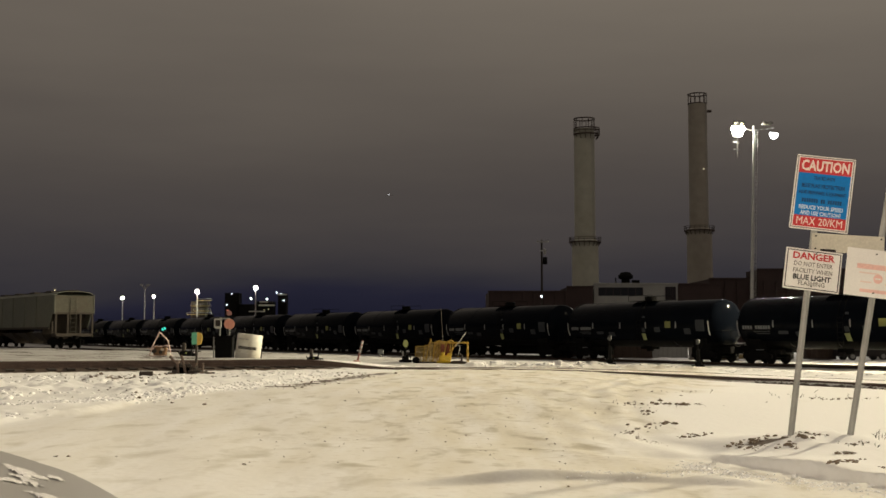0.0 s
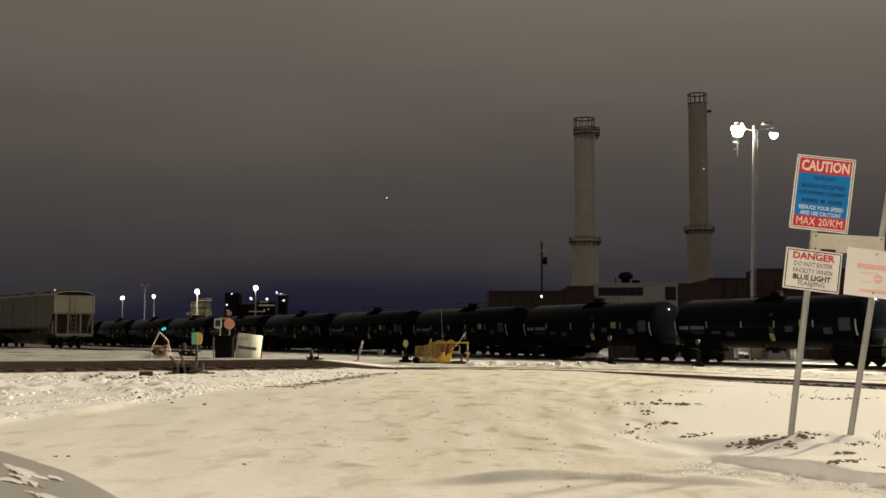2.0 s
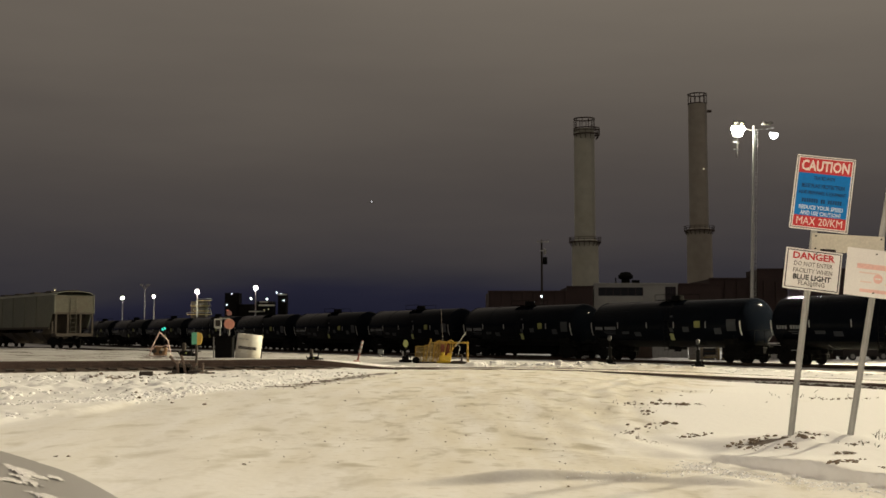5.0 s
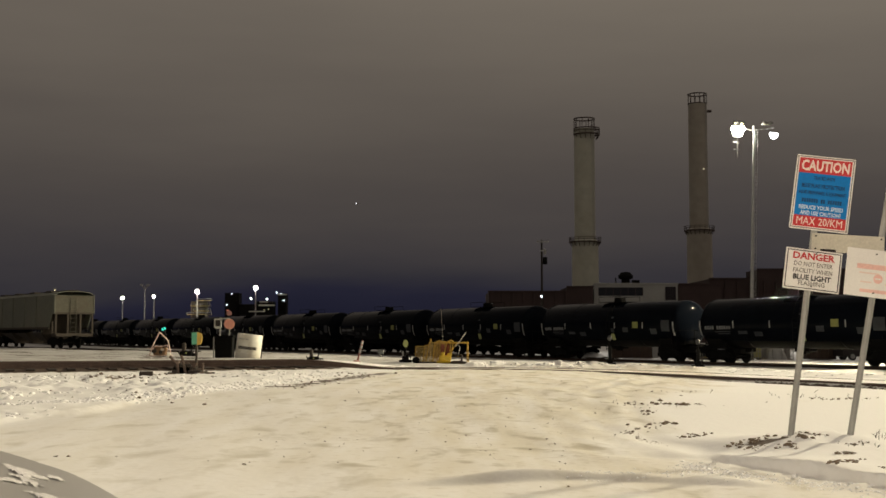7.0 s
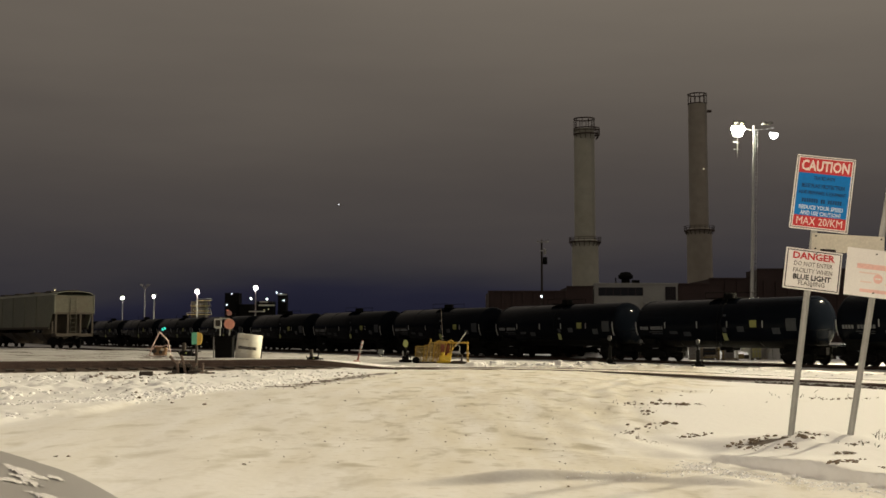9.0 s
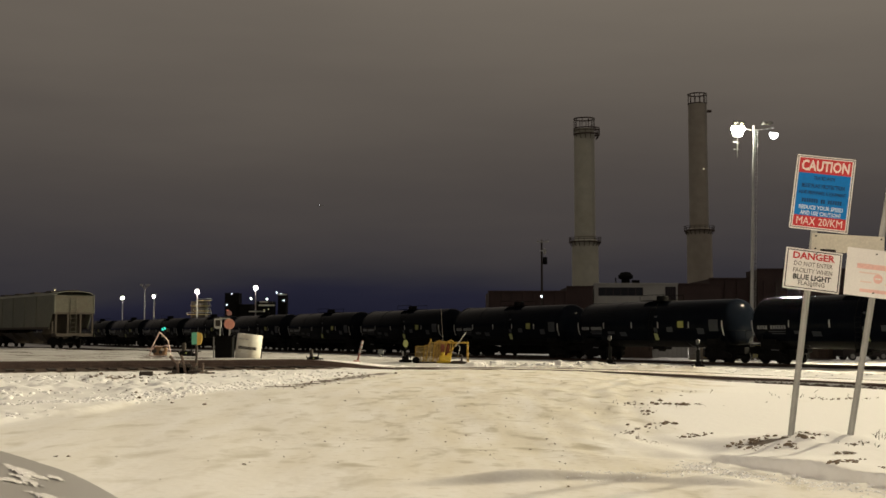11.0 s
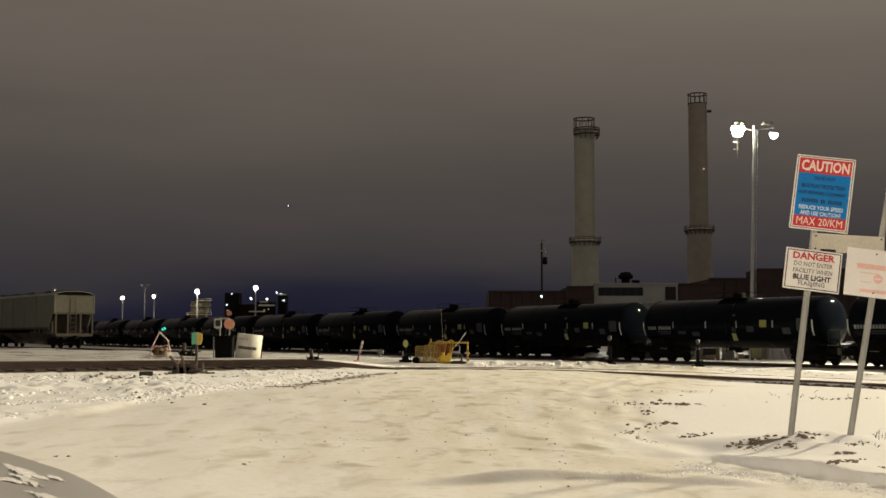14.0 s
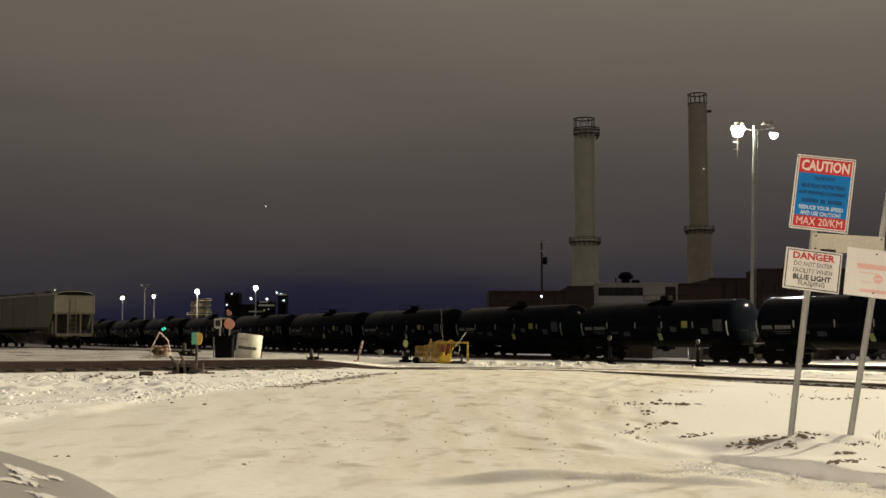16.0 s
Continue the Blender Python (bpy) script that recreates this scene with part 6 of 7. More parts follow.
# ---------------------------------------------------------------- road signs
def road_signs():
    z = 0.029
    r = thing("sign_stand", pose(3.83, 13.0, z, 0, 6.5, 0), "leaning steel sign stand with caution, danger and faded notice boards", "road sign")
    for pts in ([(-0.045, 0.03, -0.4), (0.03, 0.03, 3.0)], [(0.578, 0.03, -0.4), (0.845, 0.03, 3.45)]):
        bm = bmesh.new()
        rod(bm, pts[0], pts[1], 0.034, seg=16)
        part("post", bm, STEEL, r, "galvanised steel pipe post", True)

    def board(name, u, w, sx, sz, face, tilt, label, back=0.0, swing=0.0, size=(1, 1, 1)):
        e = boxes(name, [(0, 0, 0, sx, 0.012, sz)], face, r, label, bevel=0.004)
        e.matrix_basis = pose(u, -0.022 + back, w, 0, tilt, swing) @ Matrix.Diagonal((*size, 1))
        return e

    c = board("caution_board", 0.05, 2.645, 0.645, 0.825, SIGNWHITE, 1.5, "blue and red caution board", -0.006, -12, (0.965, 1, 1.0))
    boxes("board_edge", [(0, -0.008, s * 0.395, 0.63, 0.004, 0.010) for s in (-1, 1)] + [(s * 0.305, -0.008, 0, 0.010, 0.004, 0.80) for s in (-1, 1)], SIGNGREYINK, c)
    boxes("blue_field", [(0, -0.008, -0.022, 0.575, 0.006, 0.475)], SIGNBLUE, c)
    boxes("red_band", [(0, -0.008, 0.298, 0.575, 0.006, 0.165)], SIGNRED, c)
    boxes("red_band", [(0, -0.008, -0.320, 0.575, 0.006, 0.120)], SIGNRED, c)
    words("CAUTION", 0.122, 0.525, 0, 0.300, SIGNROSE, c, 0.003)
    words("MAX 20/KM", 0.083, 0.50, 0, -0.318, SIGNROSE, c, 0.0)
    words("TRACKS WITH", 0.042, 0.23, 0.0, 0.165, SIGNDARK, c, 0.003)
    words("BLUE FLAG PROTECTION", 0.048, 0.47, 0.0, 0.075, SIGNDARK, c, 0.003)
    words("HAVE PERSONNEL & EQUIPMENT", 0.046, 0.515, 0.0, -0.005, SIGNDARK, c, 0.003)
    for k in range(17):
        if k not in (7, 10):
            boxes("lettering_bar", [(-0.208 + 0.026 * k, -0.0125, -0.090, 0.018, 0.002, 0.044)], SIGNDARK, c)
    words("REDUCE YOUR SPEED", 0.046, 0.485, 0, -0.165, SIGNPALEBLUE, c, 0.003)
    words("AND USE CAUTION!", 0.046, 0.445, 0, -0.228, SIGNPALEBLUE, c, 0.003)

    d = board("danger_board", 0.02, 1.79, 0.62, 0.45, SIGNWHITE, 0.8, "white danger board with red and black lettering")
    boxes("board_edge", [(0, -0.008, s * 0.205, 0.59, 0.004, 0.009) for s in (-1, 1)] + [(s * 0.29, -0.008, 0, 0.009, 0.004, 0.41) for s in (-1, 1)], SIGNBLACK, d)
    words("DANGER", 0.076, 0.460, 0, 0.149, SIGNRED, d, 0.003, -0.009)
    words("DO NOT ENTER", 0.050, 0.425, 0, 0.061, SIGNGREYINK, d, 0.001, -0.009)
    words("FACILITY WHEN", 0.050, 0.430, 0, -0.012, SIGNGREYINK, d, 0.001, -0.009)
    words("BLUE LIGHT", 0.060, 0.415, 0, -0.085, SIGNBLACK, d, 0.003, -0.009)
    words("FLASHING", 0.050, 0.290, 0, -0.149, SIGNGREYINK, d, 0.001, -0.009)
    bm = bmesh.new()
    for u, w in ((0.02, 0.185), (0.0, -0.175)):
        rod(bm, (u, -0.014, w), (u, -0.004, w), 0.010, seg=8)
    part("bolt", bm, SIGNBLACK, d)

    n = board("notice_board", 0.72, 1.83, 0.68, 0.525, SIGNWHITE, 0.5, "white notice board with sun-faded red print")
    boxes("faded_bar", [(0.02, -0.008, 0.07, 0.48, 0.004, 0.055), (0.06, -0.008, -0.195, 0.46, 0.004, 0.035)], SIGNPALE, n)
    boxes("faded_bar", [(-0.08, -0.008, 0.0, 0.22, 0.003, 0.016), (-0.11, -0.008, -0.10, 0.12, 0.003, 0.016), (0.16, -0.008, -0.02, 0.12, 0.003, 0.016), (0.17, -0.008, -0.11, 0.14, 0.003, 0.016)], SIGNPALEPINK, n)
    bm = bmesh.new()
    rod(bm, (0.02, -0.011, -0.055), (0.02, -0.005, -0.055), 0.05, seg=24)
    disc = part("faded_disc", bm, SIGNPALE, n)
    boxes("disc_bar", [(0.02, -0.012, -0.055, 0.06, 0.003, 0.016)], SIGNWHITE, disc)
    bm = bmesh.new()
    for w in (0.215, -0.215):
        rod(bm, (-0.02, -0.014, w), (-0.02, -0.004, w), 0.010, seg=8)
    part("bolt", bm, SIGNBLACK, n)

    p = board("cross_panel", 0.385, 2.125, 0.80, 0.20, SIGNBACK, -3.2, "dull grey blank cross panel", 0.012)
    bm = bmesh.new()
    for u in (-0.36, 0.36):
        for w in (-0.07, 0.07):
            rod(bm, (u, -0.016, w), (u, -0.004, w), 0.010, seg=8)
    part("bolt", bm, SIGNBLACK, p)
    boxes("slot", [(-0.22, -0.007, -0.085, 0.17, 0.004, 0.03)], SIGNBLACK, p)


SIGNROSE = mat("reddened_white_lettering", (0.80, 0.66, 0.60), 0.6, 0, 0.1, 3, 60, 0.0, spec=0.15)
SIGNPALEPINK = mat("nearly_bleached_ink", (0.78, 0.62, 0.55), 0.5, 0, 0.1, 3, 60, 0.0, spec=0.15)
road_signs()


# ---------------------------------------------------------------- the parked car that the camera sits in
def own_car():
    r = thing("car", pose(-0.05, -0.03, stand(0, 0), 0, 0, 121.8), "silver grey car with patches of snow on its bonnet", "car")
    z0 = stand(0, 0)
    # bonnet: a crowned sheet, falling away at its edges
    bm = bmesh.new()
    xs = [0.95 + 0.05 * k for k in range(51)]
    ys = [-0.56 + 0.037 * k for k in range(51)]
    grid = []
    for x in xs:
        row = []
        for y in ys:
            c = (y - 0.365) / 0.925
            f = (x - 0.95) / 2.5
            zz = 1.03 - z0 - 0.12 * abs(c) ** 3.0 - 0.02 * f - 0.10 * f ** 5
            row.append(bm.verts.new((x, y - 0.11 * max(0.0, 2.0 - x) ** 1.5 * c, zz - 0.02)))
        grid.append(row)
    for a, b in zip(grid, grid[1:]):
        for i in range(len(ys) - 1):
            bm.faces.new((a[i], a[i + 1], b[i + 1], b[i]))
    thicken(bm, -0.03)
    hood = part("bonnet", bm, CARPAINT, r, "silver grey bonnet", True)
    # thin crusts of snow frozen on it
    for name, x0, x1, y0, y1, n, cut, seed in (("snow_crust", 1.0, 1.62, -0.54, -0.22, 90, 0.56, 3.0), ("snow_crust", 1.6, 2.9, -0.25, 1.1, 70, 0.62, 9.0)):
        bm = bmesh.new()
        gx, gy = np.meshgrid(np.linspace(x0, x1, n), np.linspace(y0, y1, n), indexing="ij")
        size = (x1 - x0) / 7
        v = 0.6 * wave(gx, gy * 1.6, size, seed) + 0.28 * wave(gx, gy * 1.6, size * 0.35, seed + 1) + 0.12 * wave(gx, gy * 1.6, size * 0.12, seed + 2)
        c, f = (gy - 0.365) / 0.925, (gx - 0.95) / 2.5
        fade = 0.25 * np.clip((-0.43 - gy) / 0.07, 0, 1) if x1 < 2 else 0.0
        v = v - fade + (0.05 * np.clip((1.3 - gx) / 0.3, 0, 1) if x1 < 2 else 0.0)
        gz = 1.01 - z0 - 0.12 * np.abs(c) ** 3.0 - 0.02 * f - 0.10 * f ** 5 + 0.0004 + 0.03 * np.clip(v - cut, 0, 0.12)
        py = gy - 0.11 * np.maximum(0.0, 2.0 - gx) ** 1.5 * c
        vs = [[bm.verts.new((gx[i, j], py[i, j], gz[i, j])) if v[i, j] > cut else None for j in range(n)] for i in range(n)]
        for i in range(n - 1):
            for j in range(n - 1):
                q = (vs[i][j], vs[i + 1][j], vs[i + 1][j + 1], vs[i][j + 1])
                if all(q):
                    bm.faces.new(q)
        left = set(bm.faces)
        while left:
            island, todo = set(), [left.pop()]
            while todo:
                f = todo.pop()
                island.add(f)
                for e in f.edges:
                    for g in e.link_faces:
                        if g in left:
                            left.discard(g)
                            todo.append(g)
            if len(island) < 12:
                continue
            one, known = bmesh.new(), {}
            for f in island:
                for q in f.verts:
                    if q not in known:
                        known[q] = one.verts.new(q.co)
                one.faces.new([known[q] for q in f.verts])
            part(name, one, FROST, hood, "thin grey crust of snow", True)
        bm.free()
    low, top = 0.25, 0.80 - z0
    boxes("fender", [(2.15, -0.50, (low + top) / 2, 2.5, 0.10, top - low), (2.15, 1.23, (low + top) / 2, 2.5, 0.10, top - low)], CARPAINT, r, bevel=0.03)
    boxes("front_bumper", [(3.45, 0.365, 0.5, 0.16, 1.80, 0.55)], CARPAINT, r, bevel=0.05)
    boxes("floor_pan", [(0.0, 0.365, 0.24, 4.2, 1.7, 0.06)], BLACKFLAT, r)
    boxes("door_panel", [(-0.25, -0.53, 0.55, 2.1, 0.08, 0.62), (-0.25, 1.26, 0.55, 2.1, 0.08, 0.62)], CARPAINT, r, bevel=0.02)
    boxes("rear_body", [(-1.9, 0.365, 0.62, 1.1, 1.8, 0.75)], CARPAINT, r, bevel=0.06)
    boxes("roof", [(-0.8, 0.365, 1.52, 1.7, 1.35, 0.05)], CARPAINT, r, bevel=0.02)
    for s, y in ((-1, -0.5), (1, 1.23)):
        bm = bmesh.new()
        rod(bm, (-1.6, y, 0.95), (-1.45, y - s * -0.15 * -1, 1.5), 0.05, seg=8)
        part("rear_pillar", bm, CARPAINT, r)
    for x in (2.15, -1.75):
        for y in (-0.45, 1.18):
            bm = bmesh.new()
            rod(bm, (x, y - 0.11, 0.33), (x, y + 0.11, 0.33), 0.33, seg=24)
            w = part("wheel", bm, RUBBER, r)
            bm = bmesh.new()
            rod(bm, (x, y - 0.12, 0.33), (x, y + 0.12, 0.33), 0.21, seg=16)
            part("rim", bm, STEEL, w)


own_car()


# ---------------------------------------------------------------- masts out of view that carry the lamps
def lamp_post(x, y, z, label):
    zb = stand(x, y)
    r = thing("lamp_post", pose(x, y, zb), label, "light pole")
    bm = bmesh.new()
    spin(bm, [(0, 0), (0.25, 0), (0.12, z - zb + 0.8), (0, z - zb + 0.8)], 12)
    part("pole", bm, STEEL, r, "", True)
    bm = bmesh.new()
    spin(bm, [(0, 0.3), (0.5, 0.2), (0.8, 0.0), (0.7, 0.0), (0, 0.18)], 16, Matrix.Translation((0, 0, z - zb + 0.8)))
    part("head", bm, STEEL, r)


lamp_post(68.9, 79.8, 30.2, "tall yard floodlight mast beyond the tracks")
lamp_post(-14.6, -15.0, 11.0, "street lamp behind the parked car")


# ---------------------------------------------------------------- frozen dirt, clods and ballast
def rubble(name, spots, material, label, seed, low=0.3, soft=False):
    """Many small broken lumps as one mesh: spots of (x, y, spread x, spread y, count, size)."""
    rnd = random.Random(seed)
    bm = bmesh.new()
    for x, y, sx, sy, count, size in spots:
        for _ in range(count):
            px, py = x + rnd.gauss(0, sx), y + rnd.gauss(0, sy)
            s = size * (low + (1 - low) * rnd.random() ** 2)
            sink = -0.25 if soft else 0.1
            m = Matrix.Translation((px, py, stand(px, py) + s * sink)) @ Euler((rnd.uniform(-0.4, 0.4), rnd.uniform(-0.4, 0.4), rnd.uniform(0, 6))).to_matrix().to_4x4() @ Matrix.Diagonal((rnd.uniform(0.9, 1.6), rnd.uniform(0.7, 1.1), rnd.uniform(0.45, 0.8), 1))
            made = bmesh.ops.create_icosphere(bm, subdivisions=2 if soft else 1, radius=s, matrix=m)["verts"]
            for v in made:
                v.co += Vector((rnd.uniform(-1, 1), rnd.uniform(-1, 1), rnd.uniform(-1, 1))) * s * (0.12 if soft else 0.28)
    return tagged(new(name, mesh_of(name, bm, material, soft)), label, "debris", kind="stuff")


rubble("frozen_clods", [(3.15, 13.21, 0.03, 0.06, 8, 0.030), (3.25, 13.21, 0.03, 0.06, 9, 0.036), (3.38, 13.2, 0.05, 0.07, 16, 0.044), (3.48, 13.25, 0.04, 0.06, 12, 0.034), (3.30, 12.9, 0.06, 0.05, 9, 0.036), (3.66, 13.4, 0.03, 0.04, 6, 0.034), (3.68, 12.94, 0.03, 0.03, 6, 0.026),
                        (3.66, 12.65, 0.05, 0.05, 10, 0.034), (3.82, 12.91, 0.05, 0.03, 10, 0.030), (3.98, 13.04, 0.06, 0.03, 14, 0.030), (4.12, 13.04, 0.07, 0.03, 9, 0.024), (3.91, 12.81, 0.03, 0.02, 3, 0.050), (3.62, 12.53, 0.05, 0.03, 8, 0.024), (3.64, 12.38, 0.02, 0.02, 2, 0.034), (3.51, 12.56, 0.02, 0.02, 3, 0.024), (3.45, 12.75, 0.12, 0.10, 14, 0.014),
                        (3.96, 11.81, 0.05, 0.05, 14, 0.030), (3.52, 10.8, 0.04, 0.05, 12, 0.024), (3.69, 10.98, 0.04, 0.06, 14, 0.026), (3.86, 11.27, 0.05, 0.04, 12, 0.028), (3.99, 11.33, 0.02, 0.02, 3, 0.020), (4.28, 12.43, 0.04, 0.05, 8, 0.022), (4.43, 12.56, 0.04, 0.04, 6, 0.022), (3.92, 10.65, 0.02, 0.03, 5, 0.024),
                        (3.0, 14.8, 0.06, 0.14, 10, 0.026), (3.2, 15.15, 0.06, 0.14, 14, 0.036), (3.4, 15.4, 0.05, 0.10, 5, 0.024),
                        (3.76, 20.6, 0.02, 0.04, 3, 0.075), (3.72, 20.0, 0.22, 0.10, 26, 0.042), (4.02, 19.95, 0.06, 0.10, 12, 0.045), (4.25, 19.95, 0.12, 0.08, 8, 0.028), (3.25, 20.0, 0.3, 0.3, 18, 0.022), (3.2, 18.7, 0.05, 0.12, 6, 0.055), (3.12, 18.2, 0.06, 0.12, 6, 0.04),
                        (3.14, 16.8, 0.05, 0.12, 10, 0.04), (2.85, 16.4, 0.12, 0.25, 12, 0.032), (2.60, 15.95, 0.06, 0.10, 8, 0.022), (2.42, 15.6, 0.05, 0.12, 16, 0.026), (2.50, 15.1, 0.04, 0.18, 18, 0.018), (2.60, 14.6, 0.04, 0.2, 14, 0.014),
                        (6.7, 21.4, 0.10, 0.12, 8, 0.04), (7.0, 21.1, 0.20, 0.12, 16, 0.036), (7.6, 21.2, 0.15, 0.10, 8, 0.03), (4.55, 22.9, 0.5, 0.25, 16, 0.022), (4.35, 21.9, 0.02, 0.05, 2, 0.05),
                        (-0.2, 20, 1.6, 5, 60, 0.018), (-1.8, 14.5, 1.2, 1.8, 26, 0.014), (0.9, 14, 0.8, 1.6, 22, 0.014), (-1.95, 11.9, 0.02, 0.02, 2, 0.03), (-5.6, 21, 0.9, 0.6, 14, 0.035), (-7.5, 27.5, 2.2, 0.6, 26, 0.04), (-7, 31.6, 1.0, 0.5, 44, 0.07), (-3.0, 29.5, 0.6, 0.5, 12, 0.03), (-4.05, 12.6, 0.06, 0.015, 4, 0.02), (-2.6, 33.5, 0.9, 0.2, 20, 0.05), (-3.2, 25.3, 0.22, 0.9, 30, 0.035), (-2.75, 28, 0.25, 1.2, 30, 0.038), (-2.2, 31, 0.3, 1.2, 26, 0.04), (0.9, 17.5, 1.0, 2.5, 40, 0.012), (1.6, 22, 1.6, 4, 40, 0.014), (-7.6, 27.0, 0.35, 0.8, 30, 0.075), (-7.1, 27.6, 0.5, 0.5, 16, 0.06), (-6.6, 24.0, 0.35, 0.6, 14, 0.045), (-6.0, 21.8, 0.2, 0.4, 8, 0.03), (-9.0, 29.5, 0.5, 0.6, 10, 0.05)],
       DIRT, "frozen brown clods of earth scattered on the snow", 4)
rubble("snow_lumps", [(-5.2, 24, 0.8, 1.2, 16, 0.05), (-4.1, 28, 0.4, 1.4, 40, 0.07), (-3.2, 32, 0.4, 1.0, 40, 0.08),
                      (-9, 31.5, 3, 0.5, 40, 0.09), (-4, 34.6, 1.0, 0.3, 40, 0.10), (2.5, 10.6, 0.25, 0.2, 20, 0.014), (3, 41.5, 2.6, 0.5, 50, 0.12), (8, 40.5, 2.0, 1.0, 20, 0.09)],
       CLUMP, "broken lumps of ploughed snow along the road", 5, 0.3, True)


def snow_crumbs():
    """Fine broken snow thrown up along the road and over the banks, as one mesh."""
    rnd = np.random.RandomState(12)
    base = bmesh.new()
    bmesh.ops.create_icosphere(base, subdivisions=1, radius=1.0)
    vs = np.array([v.co[:] for v in base.verts])
    fs = np.array([[v.index for v in f.verts] for f in base.faces])
    base.free()
    px, py, ps = [], [], []

    def along(line, count, spread, low, high):
        for _ in range(count):
            k = rnd.randint(len(line) - 1)
            (ax, ay), (bx, by) = line[k], line[k + 1]
            t = rnd.rand()
            px.append(ax + (bx - ax) * t + rnd.normal(0, spread))
            py.append(ay + (by - ay) * t + rnd.normal(0, spread * 1.6))
            ps.append(low + (high - low) * rnd.rand() ** 2.5)

    along([(-7.0, 19.2), (-6.0, 20.0), (-5.3, 20.8), (-4.9, 22.2), (-4.4, 24.0), (-3.9, 26.2), (-3.4, 28.5)], 1500, 0.20, 0.012, 0.06)
    along([(-4.6, 29.5), (-3.6, 31.5), (-3.0, 34.0)], 200, 0.4, 0.02, 0.07)
    along([(2.45, 11.9), (2.55, 11.4), (2.75, 10.9), (3.15, 10.3), (3.5, 9.8)], 700, 0.10, 0.006, 0.026)
    along([(1.2, 10.95), (1.7, 10.85), (2.2, 11.2), (2.5, 11.5)], 320, 0.13, 0.005, 0.020)
    along(HEAP_LINE[:3], 260, 0.45, 0.03, 0.10)
    along(HEAP_LINE[2:], 200, 0.40, 0.02, 0.08)
    n = 2600
    x, y = rnd.uniform(-12.5, -4.8, n), rnd.uniform(16.0, 31.5, n)
    keep = (x < np.interp(y, LEFT_Y, LEFT_X) - 0.2) & (wave(x, y, 1.5, 91) * 0.7 + wave(x, y, 0.5, 92) * 0.3 > 0.60 + 0.08 * step(-6.5, -5.5, x))
    px, py = np.concatenate([px, x[keep]]), np.concatenate([py, y[keep]])
    ps = np.concatenate([ps, 0.02 + 0.075 * rnd.rand(int(keep.sum())) ** 2])
    pz = height(px, py)
    n = len(px)
    a = rnd.uniform(0, 6.28, n)
    v = vs[None] * (1 + rnd.uniform(-0.3, 0.3, (n, len(vs), 1))) * np.stack([rnd.uniform(0.8, 1.4, n), rnd.uniform(0.7, 1.1, n), rnd.uniform(0.35, 0.7, n)], -1)[:, None] * ps[:, None, None]
    c, s = np.cos(a)[:, None], np.sin(a)[:, None]
    v = np.stack([v[..., 0] * c - v[..., 1] * s + px[:, None], v[..., 0] * s + v[..., 1] * c + py[:, None], v[..., 2] + (pz - ps * 0.10)[:, None]], -1)
    f = (fs[None] + (np.arange(n) * len(vs))[:, None, None]).reshape(-1, 3)
    me = bpy.data.meshes.new("snow_crumbs")
    me.from_pydata(v.reshape(-1, 3).tolist(), [], f.tolist())
    me.materials.append(CLUMP)
    me.shade_smooth()
    tagged(new("snow_crumbs", me), "fine white crumbs of broken snow over the banks", "snow", kind="stuff")


snow_crumbs()


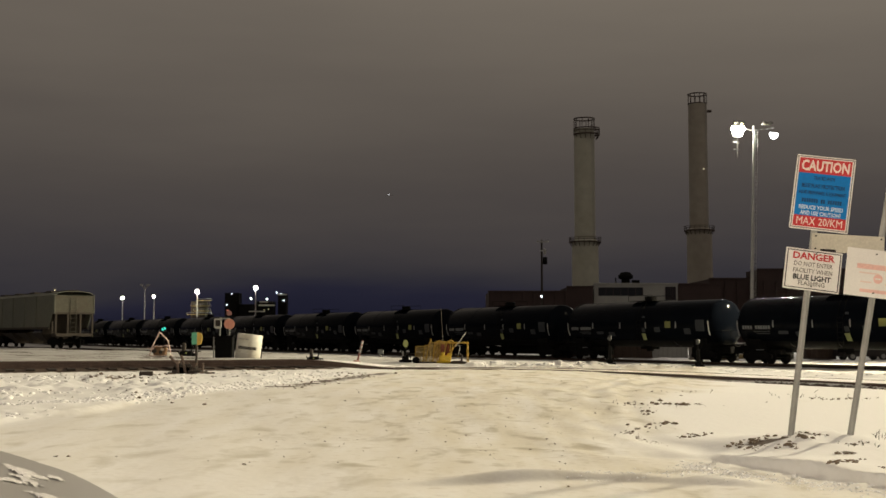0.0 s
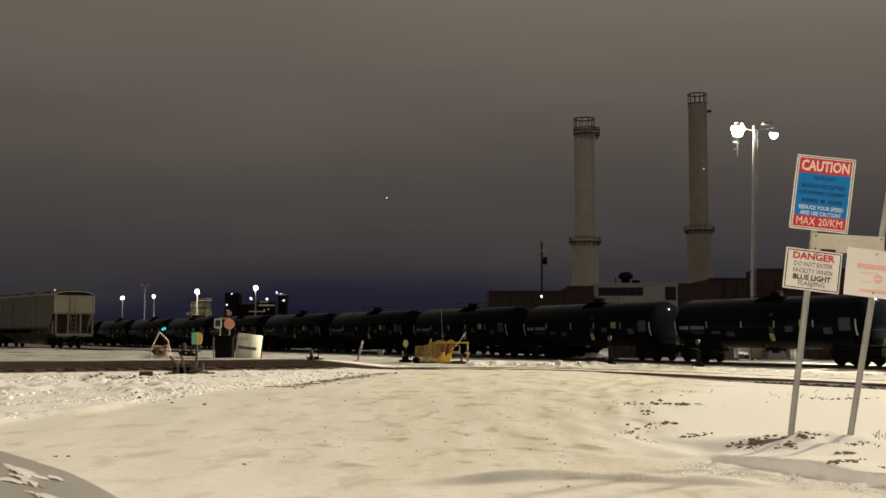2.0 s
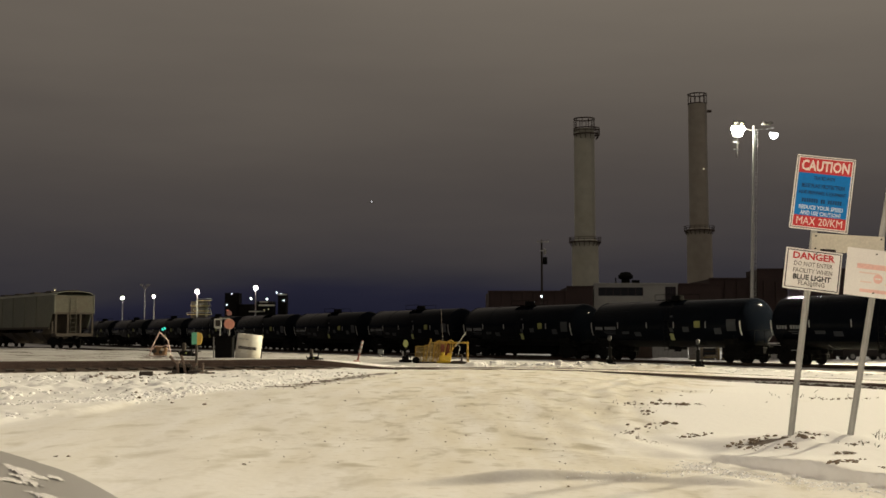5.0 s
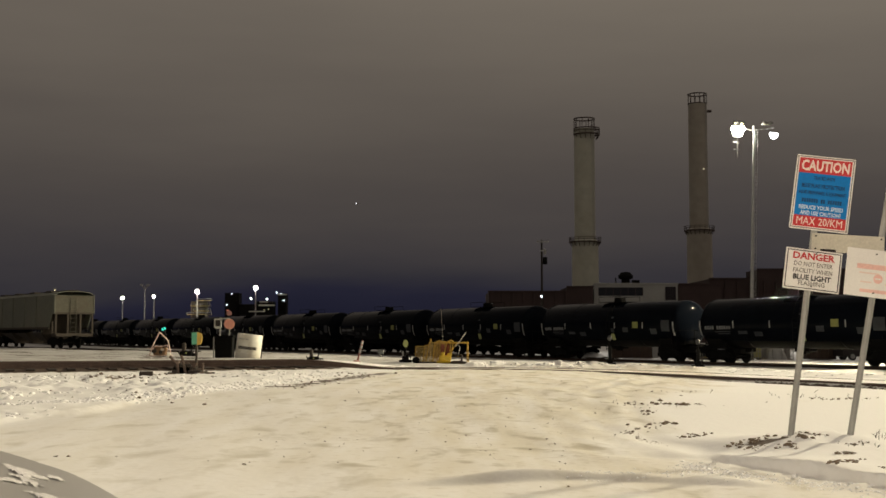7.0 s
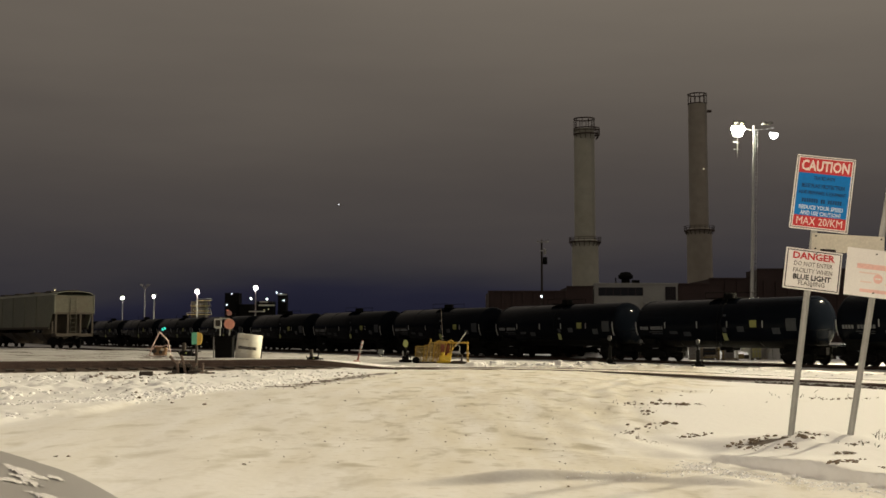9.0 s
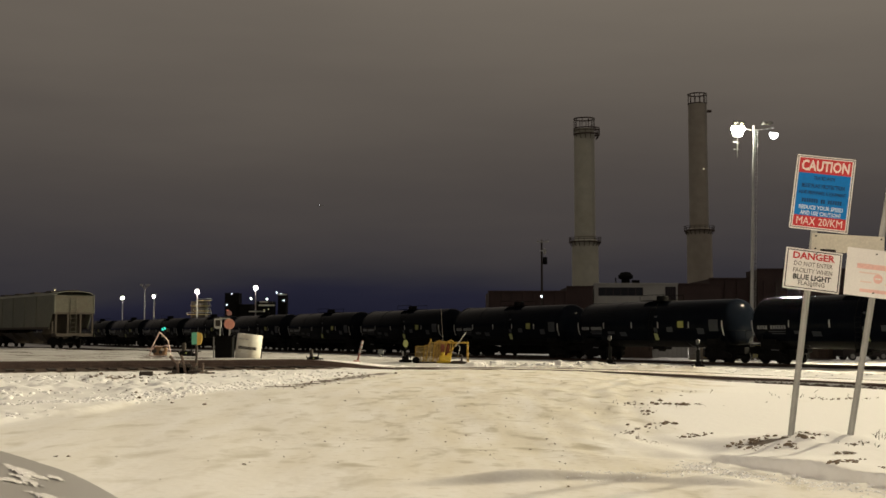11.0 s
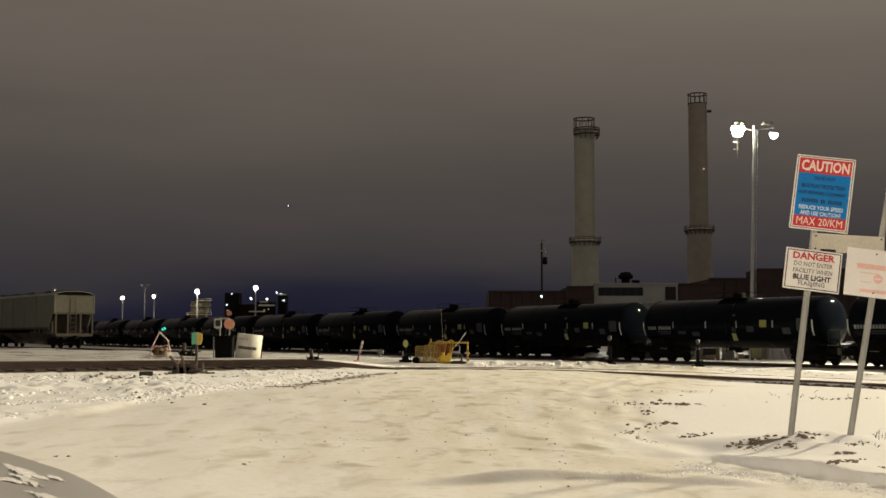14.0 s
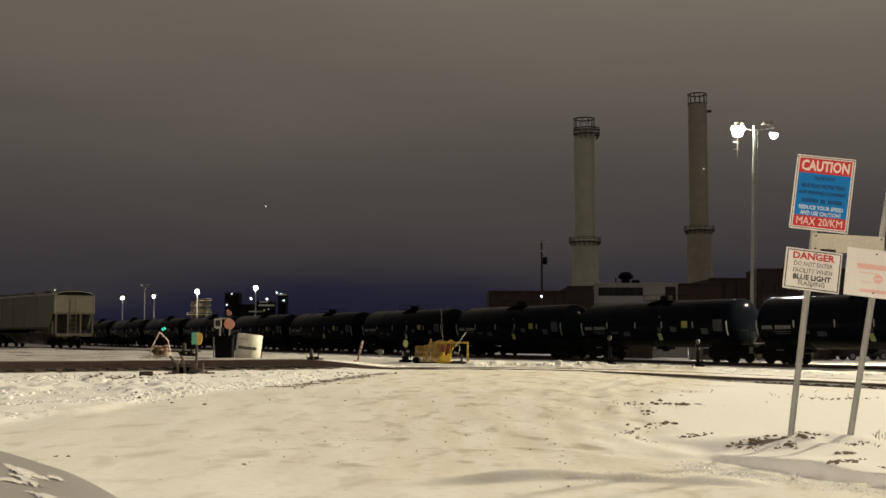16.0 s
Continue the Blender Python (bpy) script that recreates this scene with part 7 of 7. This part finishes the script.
def dry_weeds():
    """Thin dead stalks poking out of the snow round the sign posts and on the right-hand drift."""
    rnd = random.Random(21)
    bm = bmesh.new()
    for x, y, sx, sy, count, h in ((4.85, 12.9, 0.14, 0.2, 22, 0.10), (4.35, 12.4, 0.10, 0.1, 8, 0.08), (5.4, 13.6, 0.3, 0.3, 14, 0.10), (6.6, 21.8, 0.5, 0.4, 14, 0.10), (3.5, 19.9, 0.6, 0.3, 12, 0.07), (-7.7, 27.2, 0.5, 0.8, 22, 0.16), (-9.6, 28.6, 0.5, 0.4, 10, 0.16)):
        for _ in range(count):
            px, py = x + rnd.gauss(0, sx), y + rnd.gauss(0, sy)
            z = stand(px, py) - 0.01
            a, t, k = rnd.uniform(0, 6.28), rnd.uniform(0.2, 1.3), h * rnd.uniform(0.4, 1.0)
            mid = (px + math.cos(a) * math.sin(t) * k * 0.5, py + math.sin(a) * math.sin(t) * k * 0.5, z + k * 0.55)
            tip = (px + math.cos(a) * math.sin(t) * k, py + math.sin(a) * math.sin(t) * k, z + k * (0.55 + 0.45 * math.cos(t)))
            rod(bm, (px, py, z), mid, 0.0035, 0.003, seg=4)
            rod(bm, mid, tip, 0.003, 0.0012, seg=4)
    tagged(new("dry_weeds", mesh_of("dry_weeds", bm, HOPPERDARK)), "thin dead brown weed stalks poking through the snow", "weeds", kind="stuff")


dry_weeds()


# ---------------------------------------------------------------- aircraft far off
def aircraft():
    r = thing("aircraft", Matrix(), "distant aircraft seen as a bright landing light", "aircraft")
    bm = bmesh.new()
    spin(bm, [(0, -6), (0.9, -5.2), (1.1, -2), (1.0, 3), (0.3, 7), (0, 7.2)], 12, pose(0, 0, 0, 90, 0, 0))
    part("fuselage", bm, PANEL, r, "", True)
    boxes("wing", [(0, 0.5, 0, 11, 1.8, 0.14)], PANEL, r)
    boxes("tail_fin", [(0, 6.2, 1.0, 0.2, 1.4, 1.8), (0, 6.4, 0.4, 3.6, 1.0, 0.12)], PANEL, r)
    bm = bmesh.new()
    ball(bm, 0, -6.3, 0, 0.8, 2)
    part("landing_light", bm, LITDIM, r, "bright white landing light")
    return r


PLANE = aircraft()


# ---------------------------------------------------------------- what moves
def gone(t):
    """How far the train has rolled, in metres."""
    return 2.952 * t + 0.02329 * t * t


def motions():
    times = [0, 2, 4, 6, 8, 10, 12, 14, 16]
    for k, car in TRAIN:
        walk(car, [(t, car_pose(k, gone(t))) for t in times])
        for bogie in [c for c in car.children if c.name.startswith("bogie")]:
            for w in bogie.children:
                x = w.matrix_basis.translation.x
                rows, t = [], 0.0
                while t < 16.01:
                    rows.append((t, pose(x, 0, 0.46, 0, -math.degrees(gone(t) / 0.46) % 360, 0)))
                    t = round(t + 0.16, 2)
                walk(w, rows)
    # the aircraft drifts across and sinks
    walk(PLANE, [(0, pose(-68.6, 1500, 178.5)), (2, pose(-71.3, 1500, 174.2)), (4, pose(-82.3, 1500, 170.9)), (6.5, pose(-105.0, 1500, 168.0)), (9, pose(-132.0, 1500, 166.4)),
                 (11.5, pose(-163, 1500, 165.4)), (14.5, pose(-203.0, 1500, 164.2)), (16, pose(-224.6, 1500, 163.4))])


motions()
